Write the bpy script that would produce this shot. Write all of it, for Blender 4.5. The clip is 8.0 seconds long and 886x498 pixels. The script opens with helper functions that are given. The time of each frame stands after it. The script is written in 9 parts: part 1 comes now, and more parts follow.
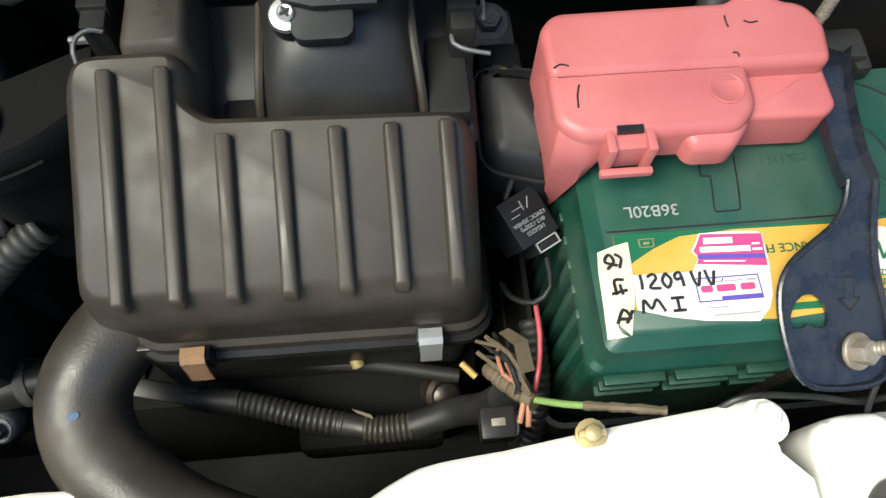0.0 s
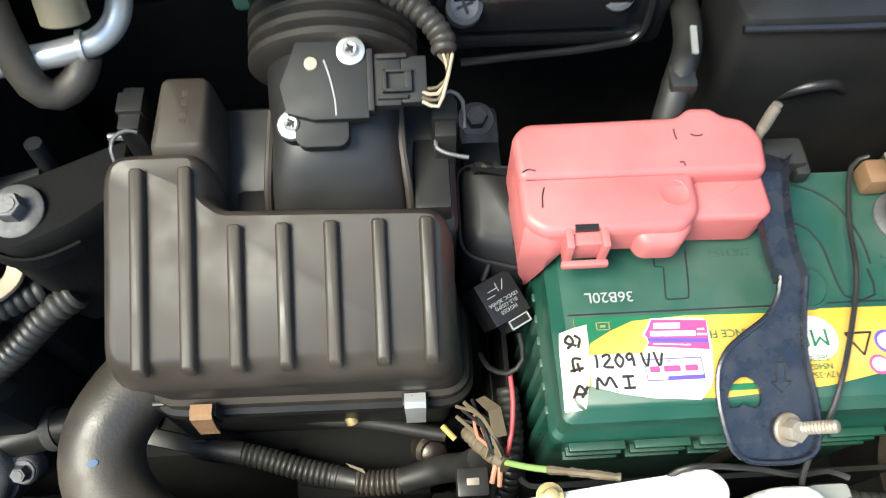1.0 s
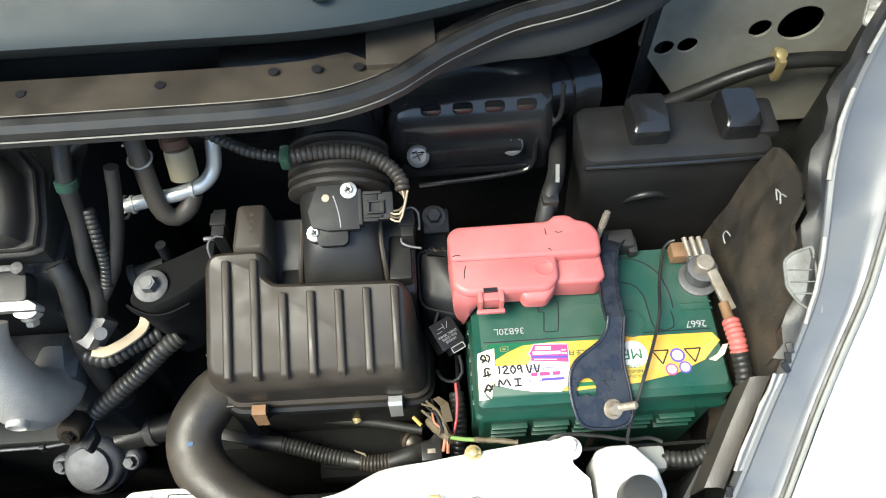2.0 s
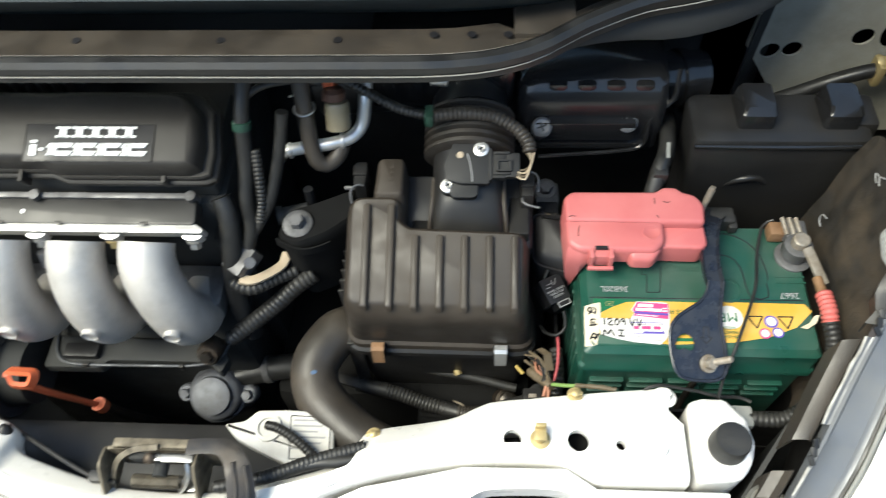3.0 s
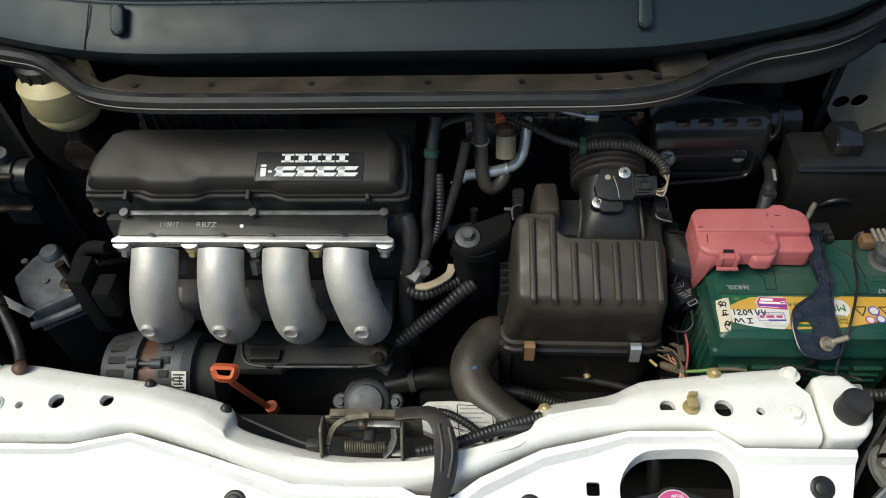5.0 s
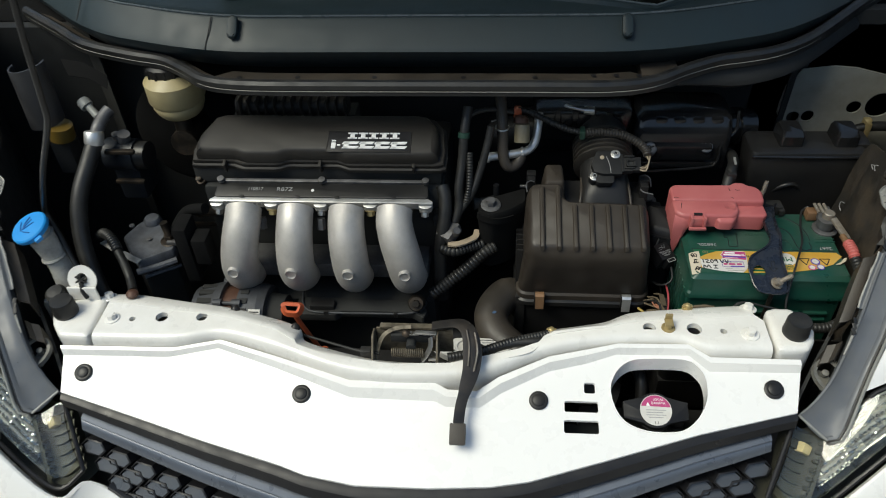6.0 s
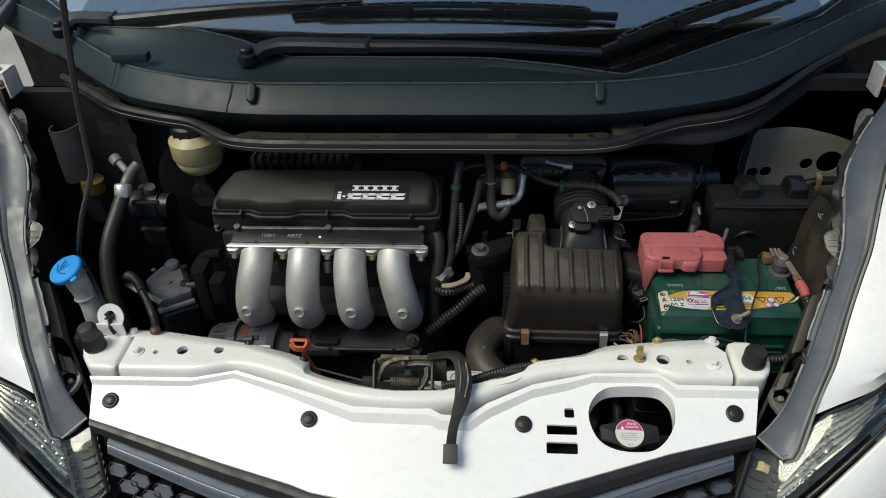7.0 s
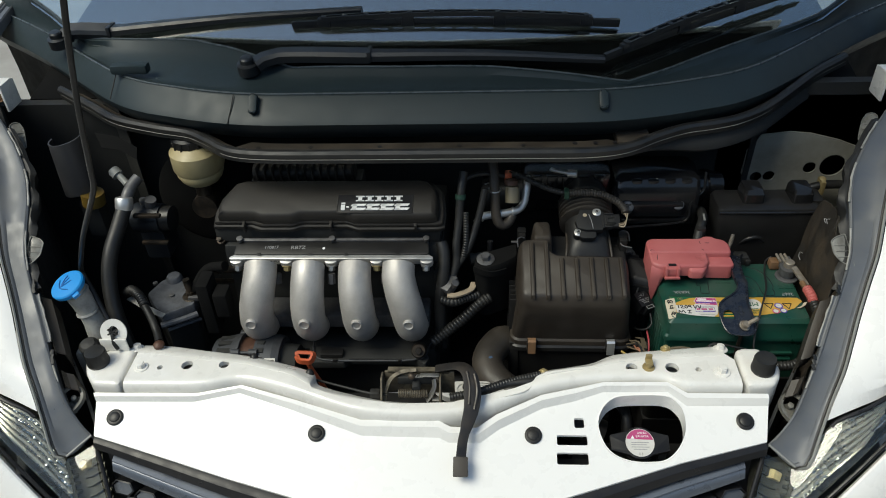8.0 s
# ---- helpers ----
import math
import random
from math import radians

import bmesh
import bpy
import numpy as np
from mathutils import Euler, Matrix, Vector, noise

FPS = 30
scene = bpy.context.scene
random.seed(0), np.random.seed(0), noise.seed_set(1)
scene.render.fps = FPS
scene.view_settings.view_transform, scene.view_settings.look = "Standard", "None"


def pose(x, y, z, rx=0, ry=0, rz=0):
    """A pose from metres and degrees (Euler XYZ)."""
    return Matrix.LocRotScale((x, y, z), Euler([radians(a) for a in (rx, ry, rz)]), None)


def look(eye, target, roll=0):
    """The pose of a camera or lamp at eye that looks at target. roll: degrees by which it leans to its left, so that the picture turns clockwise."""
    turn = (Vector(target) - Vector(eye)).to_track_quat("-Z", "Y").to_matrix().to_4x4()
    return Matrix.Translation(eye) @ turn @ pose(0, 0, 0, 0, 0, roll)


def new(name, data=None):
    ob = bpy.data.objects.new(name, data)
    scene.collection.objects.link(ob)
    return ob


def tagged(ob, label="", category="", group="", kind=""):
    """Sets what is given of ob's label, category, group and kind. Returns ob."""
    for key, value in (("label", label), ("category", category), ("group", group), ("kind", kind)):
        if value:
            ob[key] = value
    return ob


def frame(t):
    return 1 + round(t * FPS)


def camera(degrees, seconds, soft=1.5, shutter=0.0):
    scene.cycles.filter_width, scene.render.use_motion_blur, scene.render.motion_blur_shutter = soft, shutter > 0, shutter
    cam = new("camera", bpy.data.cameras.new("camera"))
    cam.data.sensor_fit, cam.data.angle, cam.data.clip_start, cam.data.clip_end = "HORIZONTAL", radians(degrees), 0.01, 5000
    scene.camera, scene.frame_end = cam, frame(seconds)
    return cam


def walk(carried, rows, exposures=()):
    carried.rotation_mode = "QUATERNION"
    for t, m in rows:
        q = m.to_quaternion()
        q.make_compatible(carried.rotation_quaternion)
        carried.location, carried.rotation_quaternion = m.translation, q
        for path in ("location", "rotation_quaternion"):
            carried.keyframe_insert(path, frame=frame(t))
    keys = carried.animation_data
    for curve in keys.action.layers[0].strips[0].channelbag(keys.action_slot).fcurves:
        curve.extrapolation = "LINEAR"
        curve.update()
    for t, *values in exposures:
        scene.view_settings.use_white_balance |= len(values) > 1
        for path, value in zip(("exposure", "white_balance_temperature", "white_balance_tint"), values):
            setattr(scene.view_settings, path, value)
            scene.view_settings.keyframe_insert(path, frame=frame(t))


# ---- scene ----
cam = camera(61.1, 8.0, 1.0, 0.25)
PATH = [
    (0, (0.28, 0.006, 1.178), (0.387, 0.785, -0.661), 2.9),
    (0.2, (0.282, 0.01, 1.177), (0.436, 0.814, -0.647), 5.5),
    (0.5, (0.291, 0.018, 1.187), (0.373, 0.83, -0.639), 2.0),
    (1, (0.297, 0.001, 1.227), (0.362, 0.894, -0.561), 1.1),
    (1.2, (0.308, -0.011, 1.27), (0.355, 0.901, -0.509), -0.6),
    (2.3, (0.338, -0.13, 1.475), (0.355, 0.899, -0.24), -2.9),
    (2.5, (0.338, -0.143, 1.476), (0.347, 0.908, -0.225), -3.2),
    (3, (0.277, -0.194, 1.477), (0.158, 0.872, -0.211), -4.6),
    (3.5, (0.175, -0.3, 1.501), (0.008, 0.859, -0.12), -4.2),
    (4, (0.143, -0.362, 1.519), (0.007, 0.863, -0.057), -2.3),
    (4.2, (0.154, -0.339, 1.528), (-0.011, 0.884, -0.046), -3.7),
    (5.3, (0.084, -0.386, 1.55), (0.012, 0.927, 0.043), -3.1),
    (5.5, (0.067, -0.448, 1.561), (0.01, 0.887, 0.073), -2.8),
    (6, (0.109, -0.635, 1.564), (-0.035, 0.847, 0.229), -2.7),
    (6.5, (0.146, -0.75, 1.586), (-0.058, 0.803, 0.342), -3.5),
    (7, (0.118, -0.736, 1.619), (-0.014, 0.846, 0.402), -2.2),
    (7.5, (0.103, -0.729, 1.619), (-0.005, 0.85, 0.396), -2.5),
    (8, (0.1, -0.724, 1.624), (-0.015, 0.862, 0.412), -2.6),
]
EXPOSURES = [(0.0, 1.60, 6800, 0), (1.0, 2.27, 6800, 0), (2.5, 1.98, 6800, 0), (3.0, 1.70, 6800, 0), (3.5, 1.00, 6800, 0), (4.0, 0.25, 6800, 0), (5.5, 0.89, 6800, 0), (6.0, 0.43, 6800, 0), (6.5, 0.29, 6800, 0), (8.0, 0.35, 6800, 0)]
walk(cam, [(t, look(eye, target, roll)) for t, eye, target, roll in PATH], EXPOSURES)

# ---- light: bright overcast sky, open yard ----
world = bpy.data.worlds.new("sky")
scene.world = world
world.use_nodes = True
wn, wl = world.node_tree.nodes, world.node_tree.links
sky = wn.new("ShaderNodeTexSky")
sky.sky_type, sky.sun_disc = "NISHITA", False
sky.sun_elevation, sky.sun_rotation = radians(58), radians(243)
sky.air_density, sky.dust_density = 1.0, 1.2
wn["Background"].inputs["Strength"].default_value = 0.13
wl.new(sky.outputs["Color"], wn["Background"].inputs["Color"])
sun_data = bpy.data.lights.new("sun", "SUN")
sun_data.energy, sun_data.angle, sun_data.color = 2.2, radians(32), (1.0, 0.95, 0.87)
sun = new("sun", sun_data)
sun.matrix_world = look((-2.0, -1.1, 4.6), (0.1, 0.0, 0.9))

# ---- mesh helpers ----
V = Vector
BASE = {}


def finish(bm, name, material, sharp=38):
    bmesh.ops.recalc_face_normals(bm, faces=bm.faces)
    lim = radians(sharp)
    for f in bm.faces:
        f.smooth = True
    for e in bm.edges:
        e.smooth = len(e.link_faces) == 2 and e.calc_face_angle(0) < lim
    me = bpy.data.meshes.new(name)
    bm.to_mesh(me)
    bm.free()
    me.materials.append(material)
    return me


def thing(name, label, category, at=(0, 0, 0), group="", kind=""):
    """An empty at a thing's base, to carry its parts."""
    ob = new(name)
    ob.empty_display_size = 0.02
    ob.location = at
    BASE[ob] = V(at)
    return tagged(ob, label, category, group, kind)


def part(name, bm, material, parent, label=""):
    """Links a bmesh in world coordinates as one mesh under a thing or part."""
    bmesh.ops.translate(bm, verts=bm.verts, vec=-BASE[parent])
    ob = new(name, finish(bm, name, material))
    ob.parent = parent
    BASE[ob] = BASE[parent]
    return tagged(ob, label)


def whole(name, bm, material, label, category, at=(0, 0, 0), group="", kind=""):
    """A thing that is one mesh."""
    bmesh.ops.translate(bm, verts=bm.verts, vec=-V(at))
    ob = new(name, finish(bm, name, material))
    ob.location = at
    BASE[ob] = V(at)
    return tagged(ob, label, category, group, kind)


def merge(bm, tmp, m=None):
    if m is not None:
        bmesh.ops.transform(tmp, matrix=m, verts=tmp.verts)
    me = bpy.data.meshes.new("tmp")
    tmp.to_mesh(me)
    tmp.free()
    bm.from_mesh(me)
    bpy.data.meshes.remove(me)
    return bm


def new_bm():
    return bmesh.new()


def box(bm, lo, hi, bev=0.0, m=None, seg=2):
    t = new_bm()
    bmesh.ops.create_cube(t, size=1)
    for v in t.verts:
        v.co = V([lo[i] if v.co[i] < 0 else hi[i] for i in range(3)])
    if bev:
        bmesh.ops.bevel(t, geom=t.edges[:], offset=bev, segments=seg, affect="EDGES", profile=0.6)
    return merge(bm, t, m)


def prism(bm, pts, z0, z1, bev=0.0, m=None, seg=2, top_scale=None):
    """A polygon of (x, y) drawn up from z0 to z1."""
    t = new_bm()
    vs = [t.verts.new((x, y, z0)) for x, y in pts]
    f = t.faces.new(vs)
    g = bmesh.ops.extrude_face_region(t, geom=[f])
    up = [e for e in g["geom"] if isinstance(e, bmesh.types.BMVert)]
    c = V((sum(p[0] for p in pts) / len(pts), sum(p[1] for p in pts) / len(pts), 0))
    for v in up:
        v.co.z = z1
        if top_scale:
            v.co.x, v.co.y = c.x + (v.co.x - c.x) * top_scale, c.y + (v.co.y - c.y) * top_scale
    if bev:
        bmesh.ops.bevel(t, geom=t.edges[:], offset=bev, segments=seg, affect="EDGES", profile=0.6)
    return merge(bm, t, m)


def ring_frame(d):
    d = d.normalized()
    u = d.cross(V((0, 0, 1)))
    if u.length < 1e-3:
        u = d.cross(V((0, 1, 0)))
    u.normalize()
    return u, d.cross(u).normalized()


def loft(bm, rings, closed=True, cap=True):
    vs = [[bm.verts.new(p) for p in r] for r in rings]
    n = len(vs[0])
    for a, b in zip(vs, vs[1:]):
        for i in range(n if closed else n - 1):
            j = (i + 1) % n
            bm.faces.new((a[i], a[j], b[j], b[i]))
    if cap and closed:
        bm.faces.new(list(reversed(vs[0])))
        bm.faces.new(vs[-1])
    return bm


def cyl(bm, a, b, r, r2=None, n=16):
    a, b = V(a), V(b)
    u, w = ring_frame(b - a)
    rings = []
    for p, q in ((a, r), (b, r if r2 is None else r2)):
        rings.append([p + q * (math.cos(2 * math.pi * k / n) * u + math.sin(2 * math.pi * k / n) * w) for k in range(n)])
    t = new_bm()
    loft(t, rings)
    return merge(bm, t)


def lathe(bm, prof, m=None, n=24):
    """Turns a profile of (radius, height) round z."""
    t = new_bm()
    rings = [[V((r * math.cos(2 * math.pi * k / n), r * math.sin(2 * math.pi * k / n), z)) for k in range(n)] for r, z in prof]
    loft(t, rings)
    return merge(bm, t, m)


def facing(at, d, spin=0):
    """A pose at a place with its z along d."""
    return Matrix.Translation(at) @ V(d).to_track_quat("Z", "Y").to_matrix().to_4x4() @ pose(0, 0, 0, 0, 0, spin)


def spline(pts, step=0.004):
    pts = [V(p) for p in pts]
    q = [2 * pts[0] - pts[1]] + pts + [2 * pts[-1] - pts[-2]]
    out = []
    for i in range(1, len(q) - 2):
        a, b, c, d = q[i - 1:i + 3]
        n = max(2, int((c - b).length / step))
        for k in range(n):
            s = k / n
            out.append(0.5 * (2 * b + (c - a) * s + (2 * a - 5 * b + 4 * c - d) * s * s + (3 * b - a - 3 * c + d) * s ** 3))
    out.append(pts[-1])
    return out


def sweep(bm, path, prof, cap=True, scale=None):
    """Carries a closed profile of (side, up) offsets along a path of points, kept upright."""
    rings = []
    u0 = None
    for i, p in enumerate(path):
        d = (path[min(i + 1, len(path) - 1)] - path[max(i - 1, 0)]).normalized()
        if u0 is None:
            u, w = ring_frame(d)
        else:
            u = (u0 - d * u0.dot(d)).normalized()
            w = d.cross(u).normalized()
        u0 = u
        k = scale(i) if scale else 1.0
        rings.append([p + k * (a * u - b * w) for a, b in prof])
    t = new_bm()
    loft(t, rings, cap=cap)
    return merge(bm, t)


def circle(r, n=12):
    return [(r * math.cos(2 * math.pi * k / n), r * math.sin(2 * math.pi * k / n)) for k in range(n)]


def tube(bm, pts, r, n=12, step=0.006, taper=None):
    return sweep(bm, spline(pts, step), circle(r, n), scale=taper)


def ribbed(bm, pts, r, pitch=0.005, depth=0.14, n=12):
    """A corrugated conduit."""
    path = spline(pts, pitch / 4)
    return sweep(bm, path, circle(r, n), scale=lambda i: 1 + depth * (0, 0.8, 1, 0.8)[i % 4] - depth / 2)


def hexbolt(bm, at, d, r=0.006, h=0.005, washer=0.0):
    m = facing(at, d)
    z = 0.0
    if washer:
        lathe(bm, [(washer, 0), (washer, 0.0012), (washer * 0.94, 0.0018), (r, 0.0018)], m, 24)
        z = 0.0018
    lathe(bm, [(r, z), (r, z + h * 0.8), (r * 0.9, z + h)], m, 6)
    lathe(bm, [(r * 0.62, z + h), (r * 0.62, z + h + 0.0006)], m, 12)
    return bm


def sheet(bm, rows, thick=0.002):
    """A skin through rows of points, with thickness."""
    t = new_bm()
    vs = [[t.verts.new(p) for p in r] for r in rows]
    for a, b in zip(vs, vs[1:]):
        for i in range(len(a) - 1):
            t.faces.new((a[i], a[i + 1], b[i + 1], b[i]))
    bmesh.ops.recalc_face_normals(t, faces=t.faces)
    bmesh.ops.solidify(t, geom=t.faces[:], thickness=thick)
    return merge(bm, t)


def holed(bm, outline, holes, zf, thick):
    """A plate with openings: outlines of (x, y), height by zf."""
    t = new_bm()
    edges = []
    for loop in [outline] + holes:
        vs = [t.verts.new((x, y, zf(x, y))) for x, y in loop]
        edges += [t.edges.new((vs[i], vs[(i + 1) % len(vs)])) for i in range(len(vs))]
    bmesh.ops.triangle_fill(t, use_beauty=True, use_dissolve=False, edges=edges)
    for f in t.faces:
        if f.normal.z < 0:
            f.normal_flip()
    g = bmesh.ops.extrude_face_region(t, geom=t.faces[:])
    for v in [e for e in g["geom"] if isinstance(e, bmesh.types.BMVert)]:
        v.co.z -= thick
    return merge(bm, t)


def disc(cx, cy, r, n=16, ry=None):
    ry = r if ry is None else ry
    return [(cx + r * math.cos(2 * math.pi * k / n), cy + ry * math.sin(2 * math.pi * k / n)) for k in range(n)]


def rrect(x0, y0, x1, y1, r, n=4):
    out = []
    for cx, cy, a in ((x1 - r, y1 - r, 0), (x0 + r, y1 - r, 90), (x0 + r, y0 + r, 180), (x1 - r, y0 + r, 270)):
        for k in range(n + 1):
            b = radians(a + 90 * k / n)
            out.append((cx + r * math.cos(b), cy + r * math.sin(b)))
    return out


def round_poly(pts, r, n=4):
    """Rounds a polygon's corners."""
    out = []
    k = len(pts)
    for i in range(k):
        a, b, c = V(pts[i - 1]), V(pts[i]), V(pts[(i + 1) % k])
        da, dc = (a - b), (c - b)
        q = min(r, da.length * 0.45, dc.length * 0.45)
        p0, p1 = b + da.normalized() * q, b + dc.normalized() * q
        for j in range(n + 1):
            s = j / n
            out.append(tuple((1 - s) ** 2 * p0 + 2 * s * (1 - s) * b + s * s * p1))
    return out


def words(name, text, size, m, material, parent, label="", thick=0.0002, stretch=1.0):
    """Raised or printed writing in the built-in font, as a mesh."""
    cu = bpy.data.curves.new(name, "FONT")
    cu.body, cu.size, cu.extrude, cu.align_x, cu.align_y = text, size, thick, "CENTER", "CENTER"
    tmp = bpy.data.objects.new(name, cu)
    scene.collection.objects.link(tmp)
    me = bpy.data.meshes.new_from_object(tmp.evaluated_get(bpy.context.evaluated_depsgraph_get()))
    bpy.data.objects.remove(tmp)
    me.transform(m @ Matrix.Diagonal((stretch, 1, 1, 1)))
    me.transform(Matrix.Translation(-BASE[parent]))
    me.materials.clear()
    me.materials.append(material)
    ob = new(name, me)
    ob.parent = parent
    BASE[ob] = BASE[parent]
    return tagged(ob, label)


# ---- materials ----
def stuff(name, color, rough=0.5, metal=0.0, vary=0.15, scale=40.0, bump=0.15, grain=600.0, dirt=None, dirt_amount=0.0,
          dirt_scale=9.0, coat=0.0, spec=0.5, rough_vary=0.12, random_tint=0.0):
    """A surface with colour variation, a fine grain, and patches of dirt."""
    ma = bpy.data.materials.new(name)
    ma.use_nodes = True
    n, l = ma.node_tree.nodes, ma.node_tree.links
    b = n["Principled BSDF"]
    b.inputs["Metallic"].default_value = metal
    b.inputs["Coat Weight"].default_value = coat
    b.inputs["Coat Roughness"].default_value = 0.06
    b.inputs["Specular IOR Level"].default_value = spec
    geo = n.new("ShaderNodeNewGeometry")
    big = n.new("ShaderNodeTexNoise")
    big.inputs["Scale"].default_value, big.inputs["Detail"].default_value = scale, 5
    l.new(geo.outputs["Position"], big.inputs["Vector"])
    fine = n.new("ShaderNodeTexNoise")
    fine.inputs["Scale"].default_value, fine.inputs["Detail"].default_value = grain, 3
    l.new(geo.outputs["Position"], fine.inputs["Vector"])
    mix = n.new("ShaderNodeMix")
    mix.data_type = "RGBA"
    c = V(color)
    mix.inputs["A"].default_value = (*(c * (1 - vary)), 1)
    mix.inputs["B"].default_value = (*[min(1, v) for v in c * (1 + vary)], 1)
    l.new(big.outputs["Fac"], mix.inputs["Factor"])
    out = mix.outputs["Result"]
    rm = n.new("ShaderNodeMapRange")
    rm.inputs["From Min"].default_value, rm.inputs["From Max"].default_value = 0.3, 0.7
    rm.inputs["To Min"].default_value, rm.inputs["To Max"].default_value = max(0.02, rough - rough_vary), min(1, rough + rough_vary)
    l.new(big.outputs["Fac"], rm.inputs["Value"])
    rough_out = rm.outputs["Result"]
    if dirt:
        dn = n.new("ShaderNodeTexNoise")
        dn.inputs["Scale"].default_value, dn.inputs["Detail"].default_value, dn.inputs["Roughness"].default_value = dirt_scale, 8, 0.65
        l.new(geo.outputs["Position"], dn.inputs["Vector"])
        dr = n.new("ShaderNodeMapRange")
        dr.inputs["From Min"].default_value, dr.inputs["From Max"].default_value = 0.42, 0.68
        dr.inputs["To Max"].default_value = dirt_amount
        l.new(dn.outputs["Fac"], dr.inputs["Value"])
        dm = n.new("ShaderNodeMix")
        dm.data_type = "RGBA"
        dm.inputs["B"].default_value = (*dirt, 1)
        l.new(dr.outputs["Result"], dm.inputs["Factor"])
        l.new(out, dm.inputs["A"])
        out = dm.outputs["Result"]
        ra = n.new("ShaderNodeMath")
        ra.operation, ra.use_clamp = "MULTIPLY_ADD", True
        ra.inputs[1].default_value = 0.35
        l.new(dr.outputs["Result"], ra.inputs[0])
        l.new(rough_out, ra.inputs[2])
        rough_out = ra.outputs["Value"]
    if random_tint:
        oi = n.new("ShaderNodeObjectInfo")
        hv = n.new("ShaderNodeHueSaturation")
        rr = n.new("ShaderNodeMapRange")
        rr.inputs["To Min"].default_value, rr.inputs["To Max"].default_value = 1 - random_tint, 1 + random_tint
        l.new(oi.outputs["Random"], rr.inputs["Value"])
        l.new(rr.outputs["Result"], hv.inputs["Value"])
        l.new(out, hv.inputs["Color"])
        out = hv.outputs["Color"]
    l.new(out, b.inputs["Base Color"])
    l.new(rough_out, b.inputs["Roughness"])
    bp = n.new("ShaderNodeBump")
    bp.inputs["Strength"].default_value, bp.inputs["Distance"].default_value = bump, 0.0006
    l.new(fine.outputs["Fac"], bp.inputs["Height"])
    l.new(bp.outputs["Normal"], b.inputs["Normal"])
    return ma


def clear(name, color, rough=0.0, ior=1.45):
    ma = bpy.data.materials.new(name)
    ma.use_nodes = True
    b = ma.node_tree.nodes["Principled BSDF"]
    b.inputs["Base Color"].default_value = (*color, 1)
    b.inputs["Roughness"].default_value = rough
    b.inputs["IOR"].default_value = ior
    b.inputs["Transmission Weight"].default_value = 1.0
    return ma


white_paint = stuff("white_paint", (0.80, 0.785, 0.745), 0.30, vary=0.03, bump=0.02, dirt=(0.45, 0.41, 0.35), dirt_amount=0.22, dirt_scale=14, coat=0.5)
white_gloss = stuff("white_gloss", (0.84, 0.83, 0.805), 0.28, vary=0.008, rough_vary=0.03, bump=0.01, dirt=(0.72, 0.70, 0.66), dirt_amount=0.04, dirt_scale=40, coat=0.8)
# white body paint darkened as it looks in shade, dirt patches over it
body_shade = stuff("shaded_body_paint", (0.29, 0.285, 0.245), 0.55, vary=0.12, bump=0.05, dirt=(0.13, 0.11, 0.08), dirt_amount=0.6)
grey_seam = stuff("grey_seam_paint", (0.098, 0.106, 0.120), 0.38, vary=0.18, scale=30, bump=0.08, dirt=(0.13, 0.13, 0.125), dirt_amount=0.5, dirt_scale=26)
black_plastic = stuff("black_plastic", (0.0150, 0.0148, 0.0150), 0.36, vary=0.25, bump=0.06, spec=0.35, rough_vary=0.06, dirt=(0.028, 0.025, 0.021), dirt_amount=0.35, dirt_scale=16)
# near black that stands in for deep shade in the bay and recesses
dark_void = stuff("deep_shade_black", (0.024, 0.025, 0.025), 0.65, vary=0.3, bump=0.2, spec=0.3, dirt=(0.034, 0.033, 0.030), dirt_amount=0.5)
engine_black = stuff("engine_cover_plastic", (0.0175, 0.0155, 0.0135), 0.52, vary=0.10, bump=0.10, spec=0.38, grain=1400, rough_vary=0.05, dirt=(0.032, 0.028, 0.023), dirt_amount=0.35, dirt_scale=9)
box_plastic = stuff("dusty_air_box_plastic", (0.0310, 0.0250, 0.0198), 0.48, vary=0.1, bump=0.05, spec=0.4, grain=1500, dirt=(0.068, 0.054, 0.040), dirt_amount=0.45, dirt_scale=10)
rubber = stuff("rubber", (0.012, 0.012, 0.012), 0.45, vary=0.2, bump=0.2, dirt=(0.045, 0.042, 0.036), dirt_amount=0.35, dirt_scale=30)
dusty_rubber = stuff("dusty_rubber", (0.030, 0.026, 0.022), 0.44, vary=0.12, bump=0.25, dirt=(0.070, 0.056, 0.042), dirt_amount=0.5, dirt_scale=18)
seal_rubber = stuff("seal_rubber", (0.020, 0.020, 0.020), 0.45, vary=0.1, bump=0.1, dirt=(0.055, 0.046, 0.034), dirt_amount=0.45, dirt_scale=25)
cast_alu = stuff("cast_aluminium", (0.54, 0.515, 0.485), 0.52, metal=0.55, vary=0.06, bump=0.6, grain=900, dirt=(0.22, 0.21, 0.19), dirt_amount=0.35, dirt_scale=22)
bright_alu = stuff("machined_aluminium", (0.62, 0.62, 0.61), 0.36, metal=0.7, vary=0.04, bump=0.15, dirt=(0.3, 0.28, 0.25), dirt_amount=0.3)
dull_alu = stuff("dull_aluminium", (0.15, 0.15, 0.155), 0.5, metal=0.6, vary=0.12, bump=0.4, dirt=(0.05, 0.047, 0.044), dirt_amount=0.7, dirt_scale=25)
steel = stuff("zinc_steel", (0.50, 0.50, 0.49), 0.36, metal=0.9, vary=0.08, bump=0.1, dirt=(0.25, 0.2, 0.13), dirt_amount=0.35, dirt_scale=60)
dark_steel = stuff("dark_steel", (0.045, 0.040, 0.034), 0.45, metal=0.8, vary=0.15, bump=0.2, dirt=(0.14, 0.1, 0.07), dirt_amount=0.6, dirt_scale=50)
